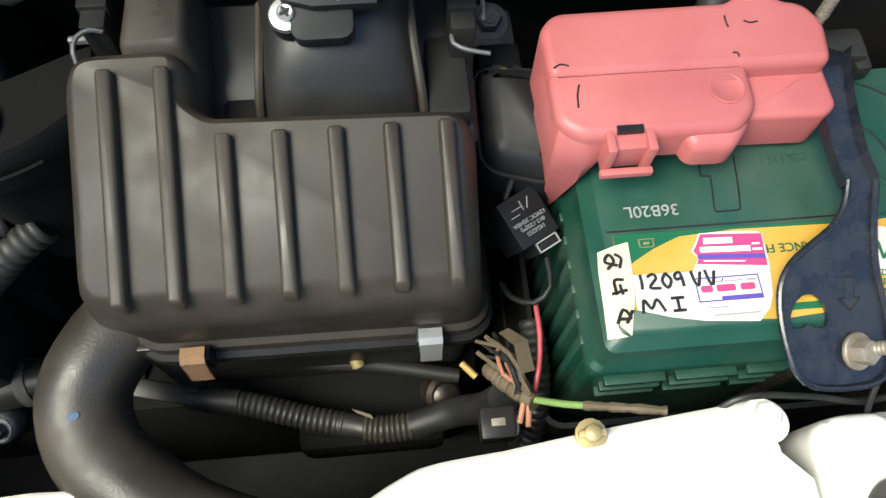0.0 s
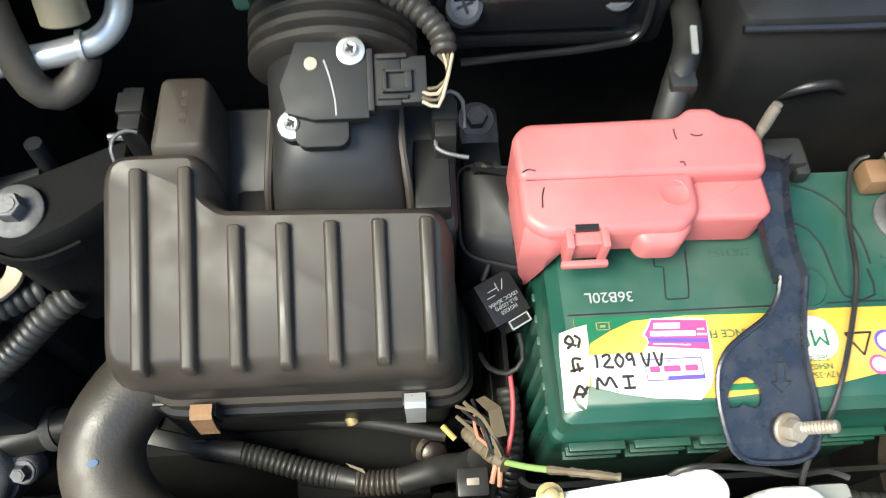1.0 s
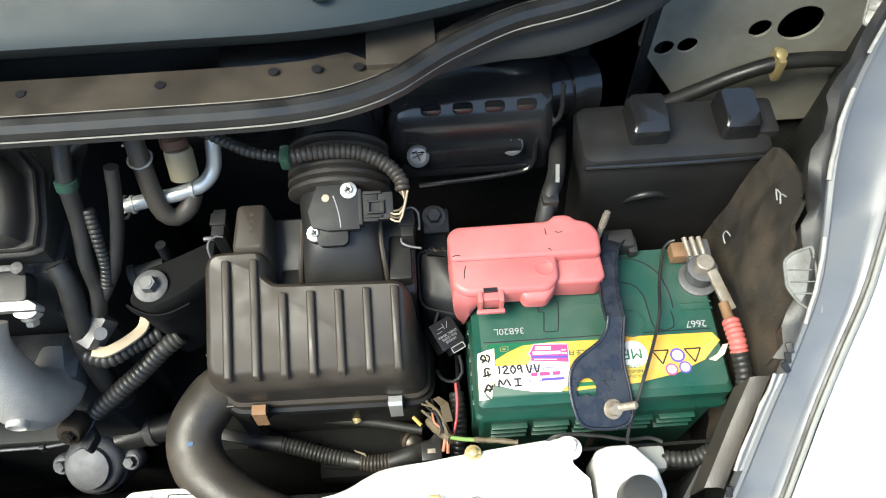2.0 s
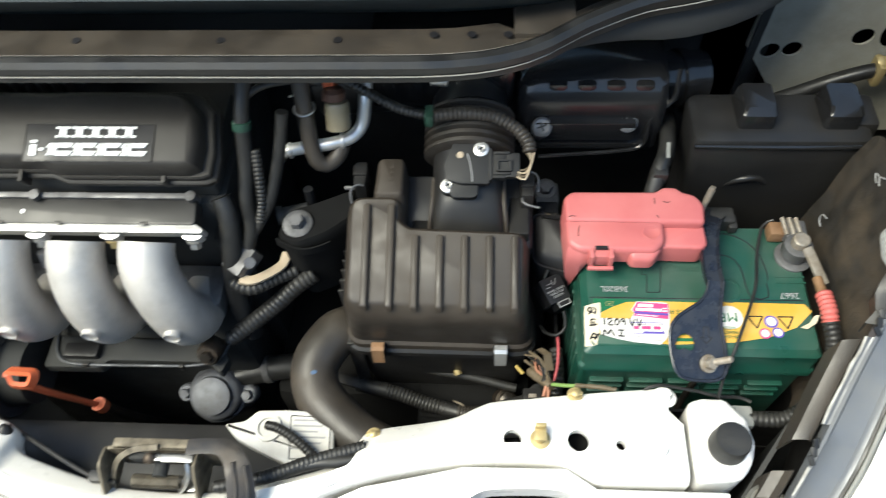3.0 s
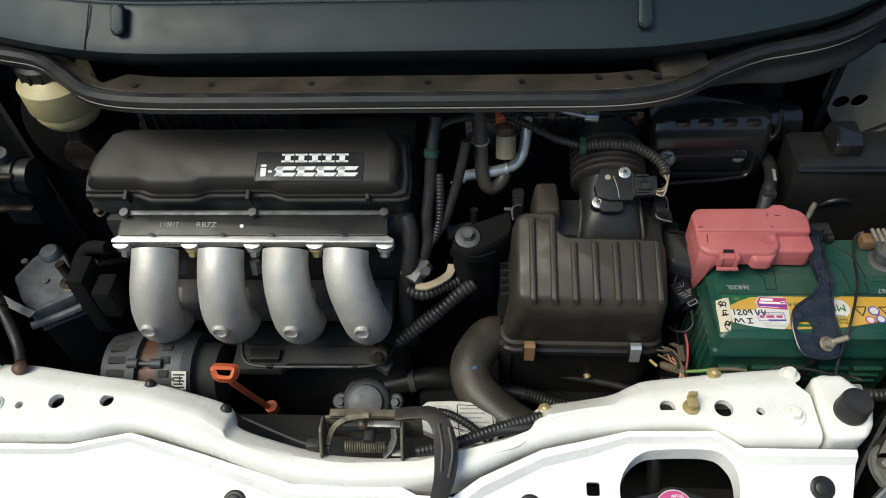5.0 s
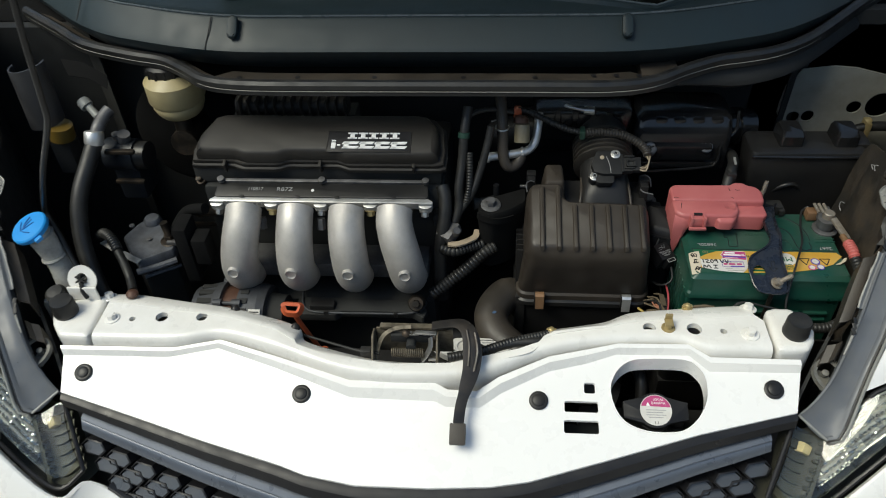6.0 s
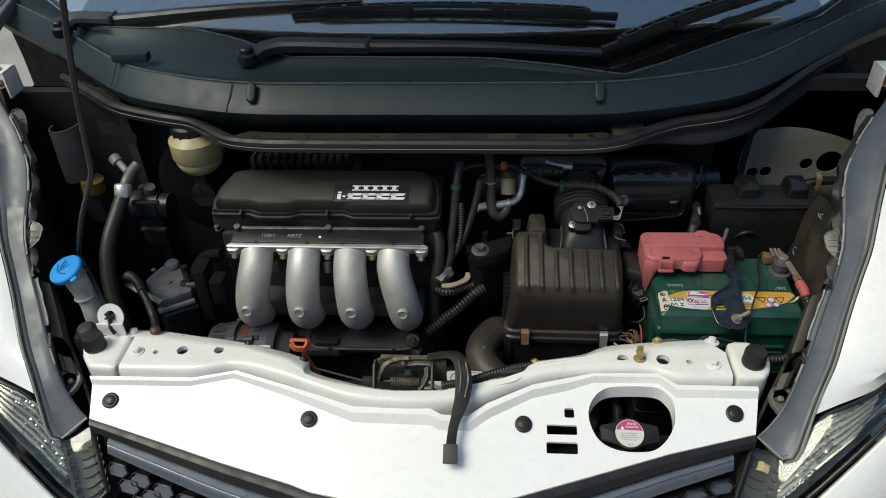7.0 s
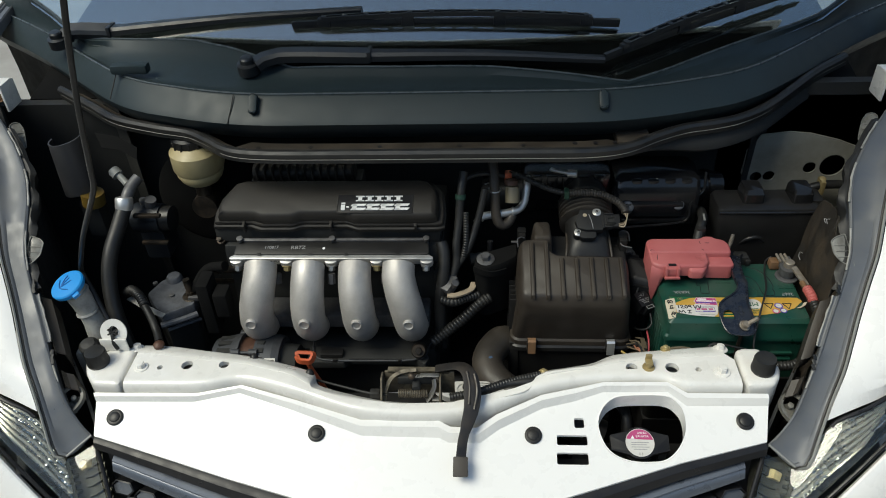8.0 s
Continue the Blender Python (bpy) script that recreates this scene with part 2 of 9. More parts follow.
lever_steel = stuff("greasy_lever_steel", (0.034, 0.032, 0.031), 0.38, metal=0.5, vary=0.2, scale=60, bump=0.2, dirt=(0.075, 0.060, 0.048), dirt_amount=0.5, dirt_scale=45)
rusty = stuff("rusty_steel", (0.22, 0.125, 0.065), 0.65, metal=0.3, vary=0.3, scale=120, bump=0.5)
brass = stuff("yellow_zinc", (0.42, 0.33, 0.16), 0.42, metal=0.5, vary=0.1, bump=0.1)
green_case = stuff("green_battery_case", (0.009, 0.055, 0.038), 0.38, vary=0.12, bump=0.08, dirt=(0.08, 0.10, 0.08), dirt_amount=0.4, dirt_scale=14)
red_plastic = stuff("faded_red_plastic", (0.42, 0.108, 0.108), 0.42, vary=0.06, bump=0.10, dirt=(0.50, 0.17, 0.165), dirt_amount=0.5, dirt_scale=12)
yellow_print = stuff("yellow_print", (0.52, 0.29, 0.035), 0.4, vary=0.05, bump=0.05, dirt=(0.55, 0.4, 0.15), dirt_amount=0.4, dirt_scale=20)
green_print = stuff("green_print", (0.012, 0.11, 0.05), 0.4, vary=0.05, bump=0.05)
sensor_plastic = stuff("sensor_plastic", (0.016, 0.0165, 0.0175), 0.55, spec=0.3, vary=0.15, bump=0.05, rough_vary=0.05, dirt=(0.03, 0.028, 0.025), dirt_amount=0.3, dirt_scale=40)
navy_gloss = stuff("navy_gloss_steel", (0.0095, 0.0125, 0.021), 0.24, vary=0.15, bump=0.12, grain=300, rough_vary=0.08, dirt=(0.06, 0.06, 0.06), dirt_amount=0.30, dirt_scale=70)
greasy_zinc = stuff("greasy_zinc_steel", (0.17, 0.145, 0.105), 0.5, metal=0.35, vary=0.3, scale=90, bump=0.3, dirt=(0.035, 0.028, 0.02), dirt_amount=0.8, dirt_scale=70)
mount_cast = stuff("dusty_mount_casting", (0.115, 0.122, 0.138), 0.55, metal=0.2, vary=0.2, scale=60, bump=0.4, dirt=(0.03, 0.028, 0.026), dirt_amount=0.6, dirt_scale=45)
seal_edge_pale = stuff("dusty_edge_glint", (0.24, 0.23, 0.205), 0.8, vary=0.4, scale=120, bump=0.3)
# dead matt black, mostly standing in for deep shade and dark reflection
matt_black = stuff("dead_matt_black", (0.010, 0.010, 0.010), 0.95, spec=0.05, vary=0.3, bump=0.4, grain=400)
wiper_black = stuff("satin_black_paint", (0.014, 0.016, 0.019), 0.34, spec=0.5, vary=0.12, bump=0.04, rough_vary=0.05, dirt=(0.03, 0.03, 0.03), dirt_amount=0.2, dirt_scale=30)
relay_black = stuff("relay_plastic", (0.0105, 0.0105, 0.0115), 0.45, spec=0.3, vary=0.2, bump=0.05)
white_print = stuff("white_sticker_paper", (0.60, 0.59, 0.56), 0.5, vary=0.05, bump=0.1, dirt=(0.42, 0.38, 0.31), dirt_amount=0.35, dirt_scale=60)
cream_print = stuff("cream_sticker_paper", (0.56, 0.50, 0.39), 0.6, vary=0.05, bump=0.1, dirt=(0.5, 0.42, 0.28), dirt_amount=0.4, dirt_scale=60)
magenta_print = stuff("magenta_print", (0.42, 0.05, 0.17), 0.45, vary=0.03, bump=0.05)
purple_print = stuff("purple_print", (0.09, 0.06, 0.32), 0.45, vary=0.03, bump=0.05)
black_ink = stuff("black_ink", (0.012, 0.012, 0.014), 0.5, vary=0.1, bump=0.02)
white_ink = stuff("white_ink", (0.78, 0.78, 0.77), 0.5, vary=0.04, bump=0.02)
grey_ink = stuff("grey_ink", (0.30, 0.30, 0.30), 0.5, vary=0.05, bump=0.02)
blue_plastic = stuff("blue_plastic", (0.015, 0.26, 0.66), 0.4, vary=0.05, bump=0.1)
orange_plastic = stuff("orange_plastic", (0.55, 0.12, 0.05), 0.4, vary=0.06, bump=0.1)
cream_plastic = stuff("cream_reservoir_plastic", (0.42, 0.35, 0.19), 0.45, vary=0.1, bump=0.1, dirt=(0.2, 0.16, 0.09), dirt_amount=0.5)
beige_plastic = stuff("beige_plastic", (0.38, 0.31, 0.22), 0.5, vary=0.08, bump=0.1, dirt=(0.3, 0.22, 0.15), dirt_amount=0.4)
sealer = stuff("seam_sealer", (0.36, 0.355, 0.33), 0.6, vary=0.15, scale=120, bump=0.4, dirt=(0.10, 0.09, 0.08), dirt_amount=0.6, dirt_scale=60)
natural_plastic = stuff("natural_white_plastic", (0.27, 0.275, 0.26), 0.35, vary=0.08, bump=0.1, dirt=(0.13, 0.12, 0.10), dirt_amount=0.5)
lug_plastic = stuff("clouded_lug_plastic", (0.17, 0.17, 0.155), 0.30, vary=0.25, scale=90, bump=0.3, dirt=(0.07, 0.06, 0.045), dirt_amount=0.7, dirt_scale=60)
flange_brown = stuff("brown_dusty_steel", (0.036, 0.030, 0.024), 0.5, vary=0.25, scale=30, bump=0.15, dirt=(0.085, 0.066, 0.046), dirt_amount=0.5, dirt_scale=20)
wet_black = stuff("glossy_black_plastic", (0.0125, 0.0125, 0.0130), 0.19, vary=0.2, bump=0.05, rough_vary=0.05)
# lighter cowl colour for the edges, holding their sky highlight
cowl_edge = stuff("cowl_edge_glint", (0.075, 0.090, 0.098), 0.32, vary=0.2, scale=60, bump=0.1)
cowl_plastic = stuff("cowl_plastic", (0.0200, 0.0310, 0.0355), 0.42, spec=0.30, vary=0.06, bump=0.10, grain=1200, rough_vary=0.03, dirt=(0.020, 0.026, 0.029), dirt_amount=0.25, dirt_scale=25)
grille_paint = stuff("gunmetal_grille_paint", (0.115, 0.130, 0.158), 0.34, metal=0.35, vary=0.06, bump=0.03, coat=0.4)
thermostat_alu = stuff("dusty_grey_casting", (0.135, 0.142, 0.160), 0.55, metal=0.3, vary=0.2, scale=50, bump=0.6, grain=700, dirt=(0.06, 0.055, 0.05), dirt_amount=0.5, dirt_scale=40)
alternator_alu = stuff("grey_blue_casting", (0.058, 0.062, 0.070), 0.50, metal=0.35, vary=0.15, bump=0.3, dirt=(0.03, 0.028, 0.026), dirt_amount=0.5, dirt_scale=30)
tarnished = stuff("tarnished_lead", (0.30, 0.27, 0.23), 0.5, metal=0.5, vary=0.25, scale=120, bump=0.4, dirt=(0.16, 0.11, 0.06), dirt_amount=0.6, dirt_scale=80)
grille_mesh = stuff("grille_mesh_plastic", (0.062, 0.067, 0.076), 0.34, vary=0.1, bump=0.05, coat=0.2)
grille_black = stuff("black_grille_plastic", (0.014, 0.014, 0.016), 0.38, spec=0.3, vary=0.1, bump=0.05)
chrome = stuff("reflector_chrome", (0.66, 0.66, 0.63), 0.16, metal=1.0, vary=0.02, bump=0.02)
lamp_bar = stuff("satin_chrome_bar", (0.30, 0.295, 0.265), 0.30, metal=0.7, vary=0.05, bump=0.02)
lamp_dark = stuff("smoked_lamp_housing", (0.040, 0.040, 0.031), 0.45, metal=0.0, spec=0.12, vary=0.1, bump=0.02)
stucco = stuff("grey_stucco", (0.20, 0.20, 0.19), 0.85, vary=0.2, scale=3, bump=0.6, grain=120)
mud = stuff("muddy_liner", (0.019, 0.0165, 0.0135), 0.7, vary=0.4, scale=60, bump=0.7, grain=300, dirt=(0.070, 0.049, 0.028), dirt_amount=0.65, dirt_scale=22)
concrete = stuff("concrete", (0.34, 0.33, 0.31), 0.85, vary=0.12, scale=6, bump=0.6, grain=150, dirt=(0.2, 0.19, 0.17), dirt_amount=0.5, dirt_scale=2)
winding_brown = stuff("brown_winding", (0.085, 0.042, 0.028), 0.5, metal=0.2, vary=0.3, scale=300, bump=0.6, grain=900)
copper_wire = stuff("copper_wire_salmon", (0.36, 0.16, 0.10), 0.5, vary=0.05, bump=0.05)
green_wire_mat = stuff("green_wire", (0.16, 0.26, 0.08), 0.5, vary=0.1, bump=0.05)
red_wire = stuff("red_wire", (0.35, 0.05, 0.06), 0.5, vary=0.1, bump=0.05)
tape = stuff("dirty_tape", (0.095, 0.072, 0.044), 0.7, vary=0.25, scale=90, bump=0.4)
glass = clear("windscreen_glass", (0.62, 0.76, 0.80), 0.0, 2.8)
lens_glass = clear("clear_lamp_lens", (0.78, 0.80, 0.78))

# ---- the setting: yard, and the shell of the engine bay ----
MID = 0.012


def mirror(p):
    return V((2 * MID - p[0], p[1], p[2]))


bm = new_bm()
sheet(bm, [[V((x, y, 0.0)) for x in (-400, -4, -2, 0, 2, 4, 400)] for y in (-400, -4, -2, 0, 2, 4, 400)], 0.1)
whole("ground", bm, concrete, "pale worn concrete yard under the car", "ground", kind="structure")

# unseen walls, added to cut light from the low sky and its reflections
for name, lo, hi in (("wall_added_front", (-8, -7.2, 0), (8, -7.0, 4.2)), ("wall_added_rear", (-8, 9.0, 0), (8, 9.2, 4.2)), ("wall_added_left", (-8.2, -7.2, 0), (-8, 9.2, 4.2)), ("wall_added_right", (8, -7.2, 0), (8.2, 9.2, 4.2))):
    bm = new_bm()
    box(bm, lo, hi)
    whole(name, bm, stucco, "unseen plain grey wall added to cut low sky light", "wall", kind="structure")
# bay shell: its deep shade is put into the near-black colour
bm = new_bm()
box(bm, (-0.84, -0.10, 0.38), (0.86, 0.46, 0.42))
whole("floor", bm, dark_void, "bay floor under the engine, near black to stand for shade", "floor", kind="structure")
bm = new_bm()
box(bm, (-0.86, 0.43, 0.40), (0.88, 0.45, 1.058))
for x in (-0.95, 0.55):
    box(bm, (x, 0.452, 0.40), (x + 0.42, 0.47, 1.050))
whole("wall_rear", bm, dark_void, "firewall behind the engine, near black to stand for shade", "wall", kind="structure")


def inner_wall(name, side, material, label):
    rows = []
    for y, xo in ((-0.10, 0.50), (0.0, 0.56), (0.10, 0.60), (0.20, 0.632), (0.32, 0.70), (0.44, 0.78)):
        zt = 0.81 + 0.62 * (y + 0.09) - (0.05 if y < 0.05 else 0.0)
        rows.append([V((xo - 0.01 + 0.0, y, 0.40)), V((xo - 0.004, y, 0.62)), V((xo, y, zt))])
    if side < 0:
        rows = [[mirror(p) for p in r] for r in rows]
    b = new_bm()
    sheet(b, rows, 0.006)
    return whole(name, b, material, label, "wall", kind="structure")


inner_wall("wall_right", 1, dark_void, "inner wing panel, near black to stand for the bay's shade")
inner_wall("wall_left", -1, dark_void, "inner wing panel, near black to stand for the bay's shade")
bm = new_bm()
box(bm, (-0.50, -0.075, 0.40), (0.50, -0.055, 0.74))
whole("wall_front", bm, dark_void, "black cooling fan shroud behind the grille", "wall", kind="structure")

# strut tower panel with punched holes, at the rear corner of the bay: white paint darkened for shade, left edge cut at
# the shadow
tower = thing("strut_tower_panel", "dusty off-white body panel with punched round holes", "body panel", (0.62, 0.42, 0.80))
bm = new_bm()
holed(bm, [(0.625, 0.79), (0.76, 0.79), (0.78, 0.930), (0.735, 0.966), (0.690, 0.984), (0.640, 0.997), (0.607, 1.000), (0.562, 0.995), (0.543, 0.965), (0.541, 0.920), (0.585, 0.855)],
      [disc(0.692, 0.934, 0.021, 20), disc(0.655, 0.930, 0.011, 14), disc(0.590, 0.914, 0.0100, 14), disc(0.568, 0.912, 0.0100, 14)], lambda x, y: 0.0, 0.003)
bmesh.ops.transform(bm, verts=bm.verts, matrix=Matrix.Translation((0, 0.413, 0)) @ pose(0, 0, 0, 90, 0, 0))
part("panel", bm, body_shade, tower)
# dark sheet stands for the shade in the holes and beside the panel
bm = new_bm()
box(bm, (0.50, 0.43, 0.80), (0.80, 0.45, 1.08))
part("cavity_shade", bm, dark_void, tower, "dark sheet standing for shade behind the panel and holes")

# ---- radiator support beam ----
beam = thing("radiator_support_beam", "white painted steel radiator support beam with rolled edges", "support beam", (0.01, 0, 0.80))
BACK = [(-0.407, 0.047), (-0.373, 0.046), (-0.315, 0.037), (-0.241, 0.025), (-0.171, 0.004), (-0.146, -0.006), (-0.138, -0.024), (-0.101, -0.035),
        (-0.03, -0.047), (0.053, -0.047), (0.133, -0.032), (0.158, -0.022), (0.17, -0.003), (0.182, 0.001), (0.244, 0.015), (0.27, 0.028), (0.289, 0.035), (0.353, 0.044), (0.432, 0.052), (0.443, 0.04)]
FRONT = [(0.443, -0.034), (0.367, -0.034), (0.340, -0.021), (0.263, -0.022), (0.175, -0.038), (0.095, -0.068), (0.03, -0.078), (-0.069, -0.075), (-0.164, -0.048), (-0.240, -0.029), (-0.30, -0.040), (-0.407, -0.042)]


def beam_z(x, y):
    return 0.857 - 0.012 * max(0.0, 1 - ((x - 0.01) / 0.18) ** 2)


bm = new_bm()
t = new_bm()
TOP_FRONT = [(x, y + 0.024) for x, y in FRONT]
RIDGE = []
for x, y in BACK:
    f = max(fy for (xa, fy), (xb, _) in zip(TOP_FRONT, TOP_FRONT[1:]) if min(xa, xb) - 0.001 <= x <= max(xa, xb) + 0.001) if x < 0.443 else -0.010
    RIDGE.append((x, y - min(0.014, 0.35 * (y - f))))
outline = RIDGE + TOP_FRONT
vs = [t.verts.new((x, y, beam_z(x, y))) for x, y in outline]
edges = [t.edges.new((vs[i], vs[(i + 1) % len(vs)])) for i in range(len(vs))]
hole_loops = [disc(-0.326, 0.008, 0.0082, 18), disc(-0.273, 0.010, 0.0072, 18), disc(0.300, 0.010, 0.0078, 18), disc(0.355, 0.010, 0.0092, 18),
              disc(-0.364, 0.003, 0.0042, 12), disc(0.390, 0.007, 0.0042, 12)]
hole_verts = set()
for loop in hole_loops:
    hv = [t.verts.new((x, y, 0.857)) for x, y in loop]
    hole_verts.update(hv)
    edges += [t.edges.new((hv[i], hv[(i + 1) % len(hv)])) for i in range(len(hv))]
bmesh.ops.triangle_fill(t, use_beauty=True, use_dissolve=False, edges=edges)
for f in t.faces:
    if f.normal.z < 0:
        f.normal_flip()
g = bmesh.ops.extrude_edge_only(t, edges=[e for e in t.edges if len(e.link_faces) == 1])
for v in [e for e in g["geom"] if isinstance(e, bmesh.types.BMVert)]:
    v.co.z -= 0.008
rim = [e for e in t.edges if len(e.link_faces) == 2 and e.calc_face_angle(0) > 1.2]
bmesh.ops.bevel(t, geom=rim, offset=0.003, segments=3, affect="EDGES", profile=0.5, clamp_overlap=True)
outer = [e for e in t.edges if len(e.link_faces) == 1 and all((0.5 * (e.verts[0].co + e.verts[1].co) - V((h[0], h[1], 0.85))).length > 0.018 for h in ((-0.326, 0.008), (-0.273, 0.010), (0.300, 0.010), (0.355, 0.010), (-0.364, 0.003), (0.390, 0.007)))]
g = bmesh.ops.extrude_edge_only(t, edges=outer)
for v in [e for e in g["geom"] if isinstance(e, bmesh.types.BMVert)]:
    v.co.z -= 0.035
for v in t.verts:
    if v.co.z < 0.83 and v.co.y > -0.06 and any(abs(v.co.x - x) < 0.02 and v.co.y < y + 0.027 for x, y in FRONT):
        v.co.y += 0.002
merge(bm, t)
front_line = spline([V((x, y, 0)) for x, y in FRONT], 0.010)
rows = [[V((p.x, p.y + dy, beam_z(p.x, p.y) + dz)) for dy, dz in ((0.0265, 0.0005), (0.021, 0.0005), (0.0165, -0.001), (0.0135, -0.004), (0.0118, -0.009), (0.0112, -0.020), (0.012, -0.050))] for p in front_line]
sheet(bm, rows, 0.002)


def beam_drop(x):
    """How far the back flange falls below the crest and reaches behind it."""
    a = abs(x - 0.012)
    return 0.009 + 0.010 * max(0.0, 1 - abs(a - 0.175) / 0.13)


def flange_rows():
    """The back flange: from the rolled crest down to a turned edge."""
    line = spline([V((x, y, 0)) for x, y in BACK[:-1]], 0.006)
    out = []
    for p in line:
        c = next(V((p.x, ya + (yb - ya) * (p.x - xa) / (xb - xa), 0)) for (xa, ya), (xb, yb) in zip(RIDGE, RIDGE[1:]) if p.x <= xb + 1e-6)
        z, d = beam_z(p.x, p.y), beam_drop(p.x)
        e = V((p.x, p.y + d, z - d))
        c = V((p.x, min(c.y, p.y - 0.002), z))
        out.append([c + V((0, -0.003, 0.0004)), c + V((0, 0.001, 0.0004)), c.lerp(e, 0.35) + V((0, 0, 0.0012)), c.lerp(e, 0.8) + V((0, 0, 0.0004)), e, e + V((0, 0.0015, -0.002)), e + V((0, 0.001, -0.016))])
    return out


sheet(bm, flange_rows(), 0.0018)
part("beam", bm, white_paint, beam)
# web coloured near black so the shade inside the beam's holes is painted
bm = new_bm()
prism(bm, [(x, y - 0.004) for x, y in BACK[:-1]] + [(0.440, -0.012), (0.263, -0.002), (0.095, -0.042), (-0.069, -0.050), (-0.24, -0.006), (-0.40, -0.018)], 0.805, 0.812)
part("web", bm, dark_void, beam)
def beam_end(side):
    pts = [(-0.412, 0.047), (-0.412, -0.029), (-0.452, -0.027), (-0.470, -0.006), (-0.480, 0.016), (-0.478, 0.030), (-0.460, 0.038), (-0.440, 0.046)]
    if side > 0:
        pts = [(0.449, 0.048), (0.449, -0.021), (0.487, -0.018), (0.497, -0.004), (0.502, 0.012), (0.498, 0.034), (0.482, 0.052), (0.462, 0.052)]
    b = new_bm()
    prism(b, pts, 0.800, 0.856, 0.009, seg=4)
    return b


part("end_pad", beam_end(-1), white_paint, beam)
part("end_pad", beam_end(1), white_paint, beam)
# eyelet tab on the end pad
bm = new_bm()
holed(bm, disc(0, 0, 0.020, 24) , [disc(0, 0.002, 0.0075, 14)], lambda x, y: 0.0, 0.002)
bmesh.ops.transform(bm, verts=bm.verts, matrix=Matrix.Translation((-0.441, 0.046, 0.884)) @ pose(0, 0, 0, 62, 0, 0))
box(bm, (-0.461, 0.036, 0.856), (-0.421, 0.039, 0.878), 0.001)
part("eyelet_tab", bm, white_paint, beam)

# bolts, rubber stops and fasteners on the beam
for x, y, r in ((-0.414, 0.046, 0.010), (-0.391, 0.003, 0.010), (0.431, 0.052, 0.0105), (0.421, 0.003, 0.011)):
    bm = new_bm()
    z = 0.8505 if y > 0.04 else 0.8568
    hexbolt(bm, (x, y, z), (0, 0.25 if y > 0.04 else 0, 1), 0.0062, 0.006, r)
    whole("bolt", bm, white_paint, "white painted hexagon bolt with a flange, on the support beam", "bolt", (x, y, z), group="bolts on the support beam")


def bump_stop(x, y):
    b = new_bm()
    lathe(b, [(0.0150, 0), (0.0158, 0.003), (0.0158, 0.006), (0.0152, 0.008), (0.0148, 0.021), (0.0138, 0.0238), (0.003, 0.0245)], facing((x, y, 0.8555), (0, 0, 1)), 28)
    return whole("bump_stop", b, rubber, "black rubber bonnet stop standing on the support beam", "rubber stop", (x, y, 0.8555), group="bonnet stops")


bump_stop(-0.457, 0.012)
bump_stop(0.476, 0.008)


def tag_clip(x, y, z, name="push_clip"):
    b = new_bm()
    lathe(b, [(0.007, 0), (0.007, 0.002), (0.004, 0.0025), (0.0035, 0.007), (0.002, 0.008)], facing((x, y, z), (0, 0, 1)), 14)
    box(b, (x - 0.006, y - 0.0015, z + 0.0025), (x + 0.006, y + 0.0015, z + 0.006), 0.0005)
    return whole(name, b, brass, "yellowed plastic push clip in the back edge of the beam", "clip", (x, y, z), group="yellowed clips on the beam")


tag_clip(0.355, 0.053, 0.8485)
tag_clip(0.180, 0.015, 0.8385)
for x, y, z in ((-0.152, 0.009, 0.838), (-0.238, 0.034, 0.843)):
    bm = new_bm()
    lathe(bm, [(0.0065, 0), (0.006, 0.004), (0.003, 0.008), (0.001, 0.009)], facing((x, y, z), (0, 0.5, 1)), 12)
    whole("push_clip", bm, black_plastic, "small black push clip in the back edge of the beam", "clip", (x, y, z), group="black clips on the beam")
peg = thing("retainer_peg", "tan plastic bonnet rod retainer peg with a square head", "clip", (0.323, 0.010, 0.857))
bm = new_bm()
lathe(bm, [(0.0085, 0), (0.0085, 0.0014), (0.0045, 0.002), (0.004, 0.009)], facing((0.323, 0.010, 0.857), (0, 0, 1)), 20)
part("base", bm, brass, peg)
bm = new_bm()
box(bm, (0.318, 0.006, 0.864), (0.328, 0.018, 0.868), 0.001)
box(bm, (0.3185, 0.015, 0.864), (0.3275, 0.0185, 0.875), 0.001)
part("head", bm, brass, peg)

# ---- white front cover plate between beam and grille ----
SLOPE = 0.45


def plate_z(x, y):
    return 0.818 + SLOPE * (y + 0.078)


plate = thing("front_cover_plate", "glossy white front cover plate with a round access opening", "cover panel", (0.012, -0.08, 0.80))
STEP = [(-0.446, -0.041), (-0.305, -0.040), (-0.243, -0.028), (-0.165, -0.049), (-0.068, -0.079), (0.036, -0.080), (0.050, -0.086), (0.091, -0.086), (0.117, -0.069), (0.175, -0.043), (0.221, -0.033),
        (0.258, -0.022), (0.345, -0.021), (0.368, -0.038), (0.475, -0.037)]
EDGE = [(0.465, -0.082), (0.352, -0.108), (0.242, -0.139), (0.151, -0.164), (0.106, -0.171), (0.034, -0.175), (-0.054, -0.175), (-0.115, -0.166), (-0.145, -0.157), (-0.244, -0.134), (-0.329, -0.112), (-0.437, -0.085)]
OPENING = [(0.247, -0.060), (0.255, -0.042), (0.270, -0.030), (0.291, -0.026), (0.340, -0.026), (0.358, -0.036), (0.365, -0.050), (0.364, -0.071), (0.353, -0.091), (0.336, -0.105), (0.317, -0.109), (0.288, -0.108), (0.264, -0.099), (0.251, -0.082)]
SLOTS = [rrect(0.217, -0.068, 0.230, -0.056, 0.002, 2), rrect(0.193, -0.089, 0.233, -0.077, 0.002, 2), rrect(0.192, -0.112, 0.233, -0.098, 0.002, 2)]
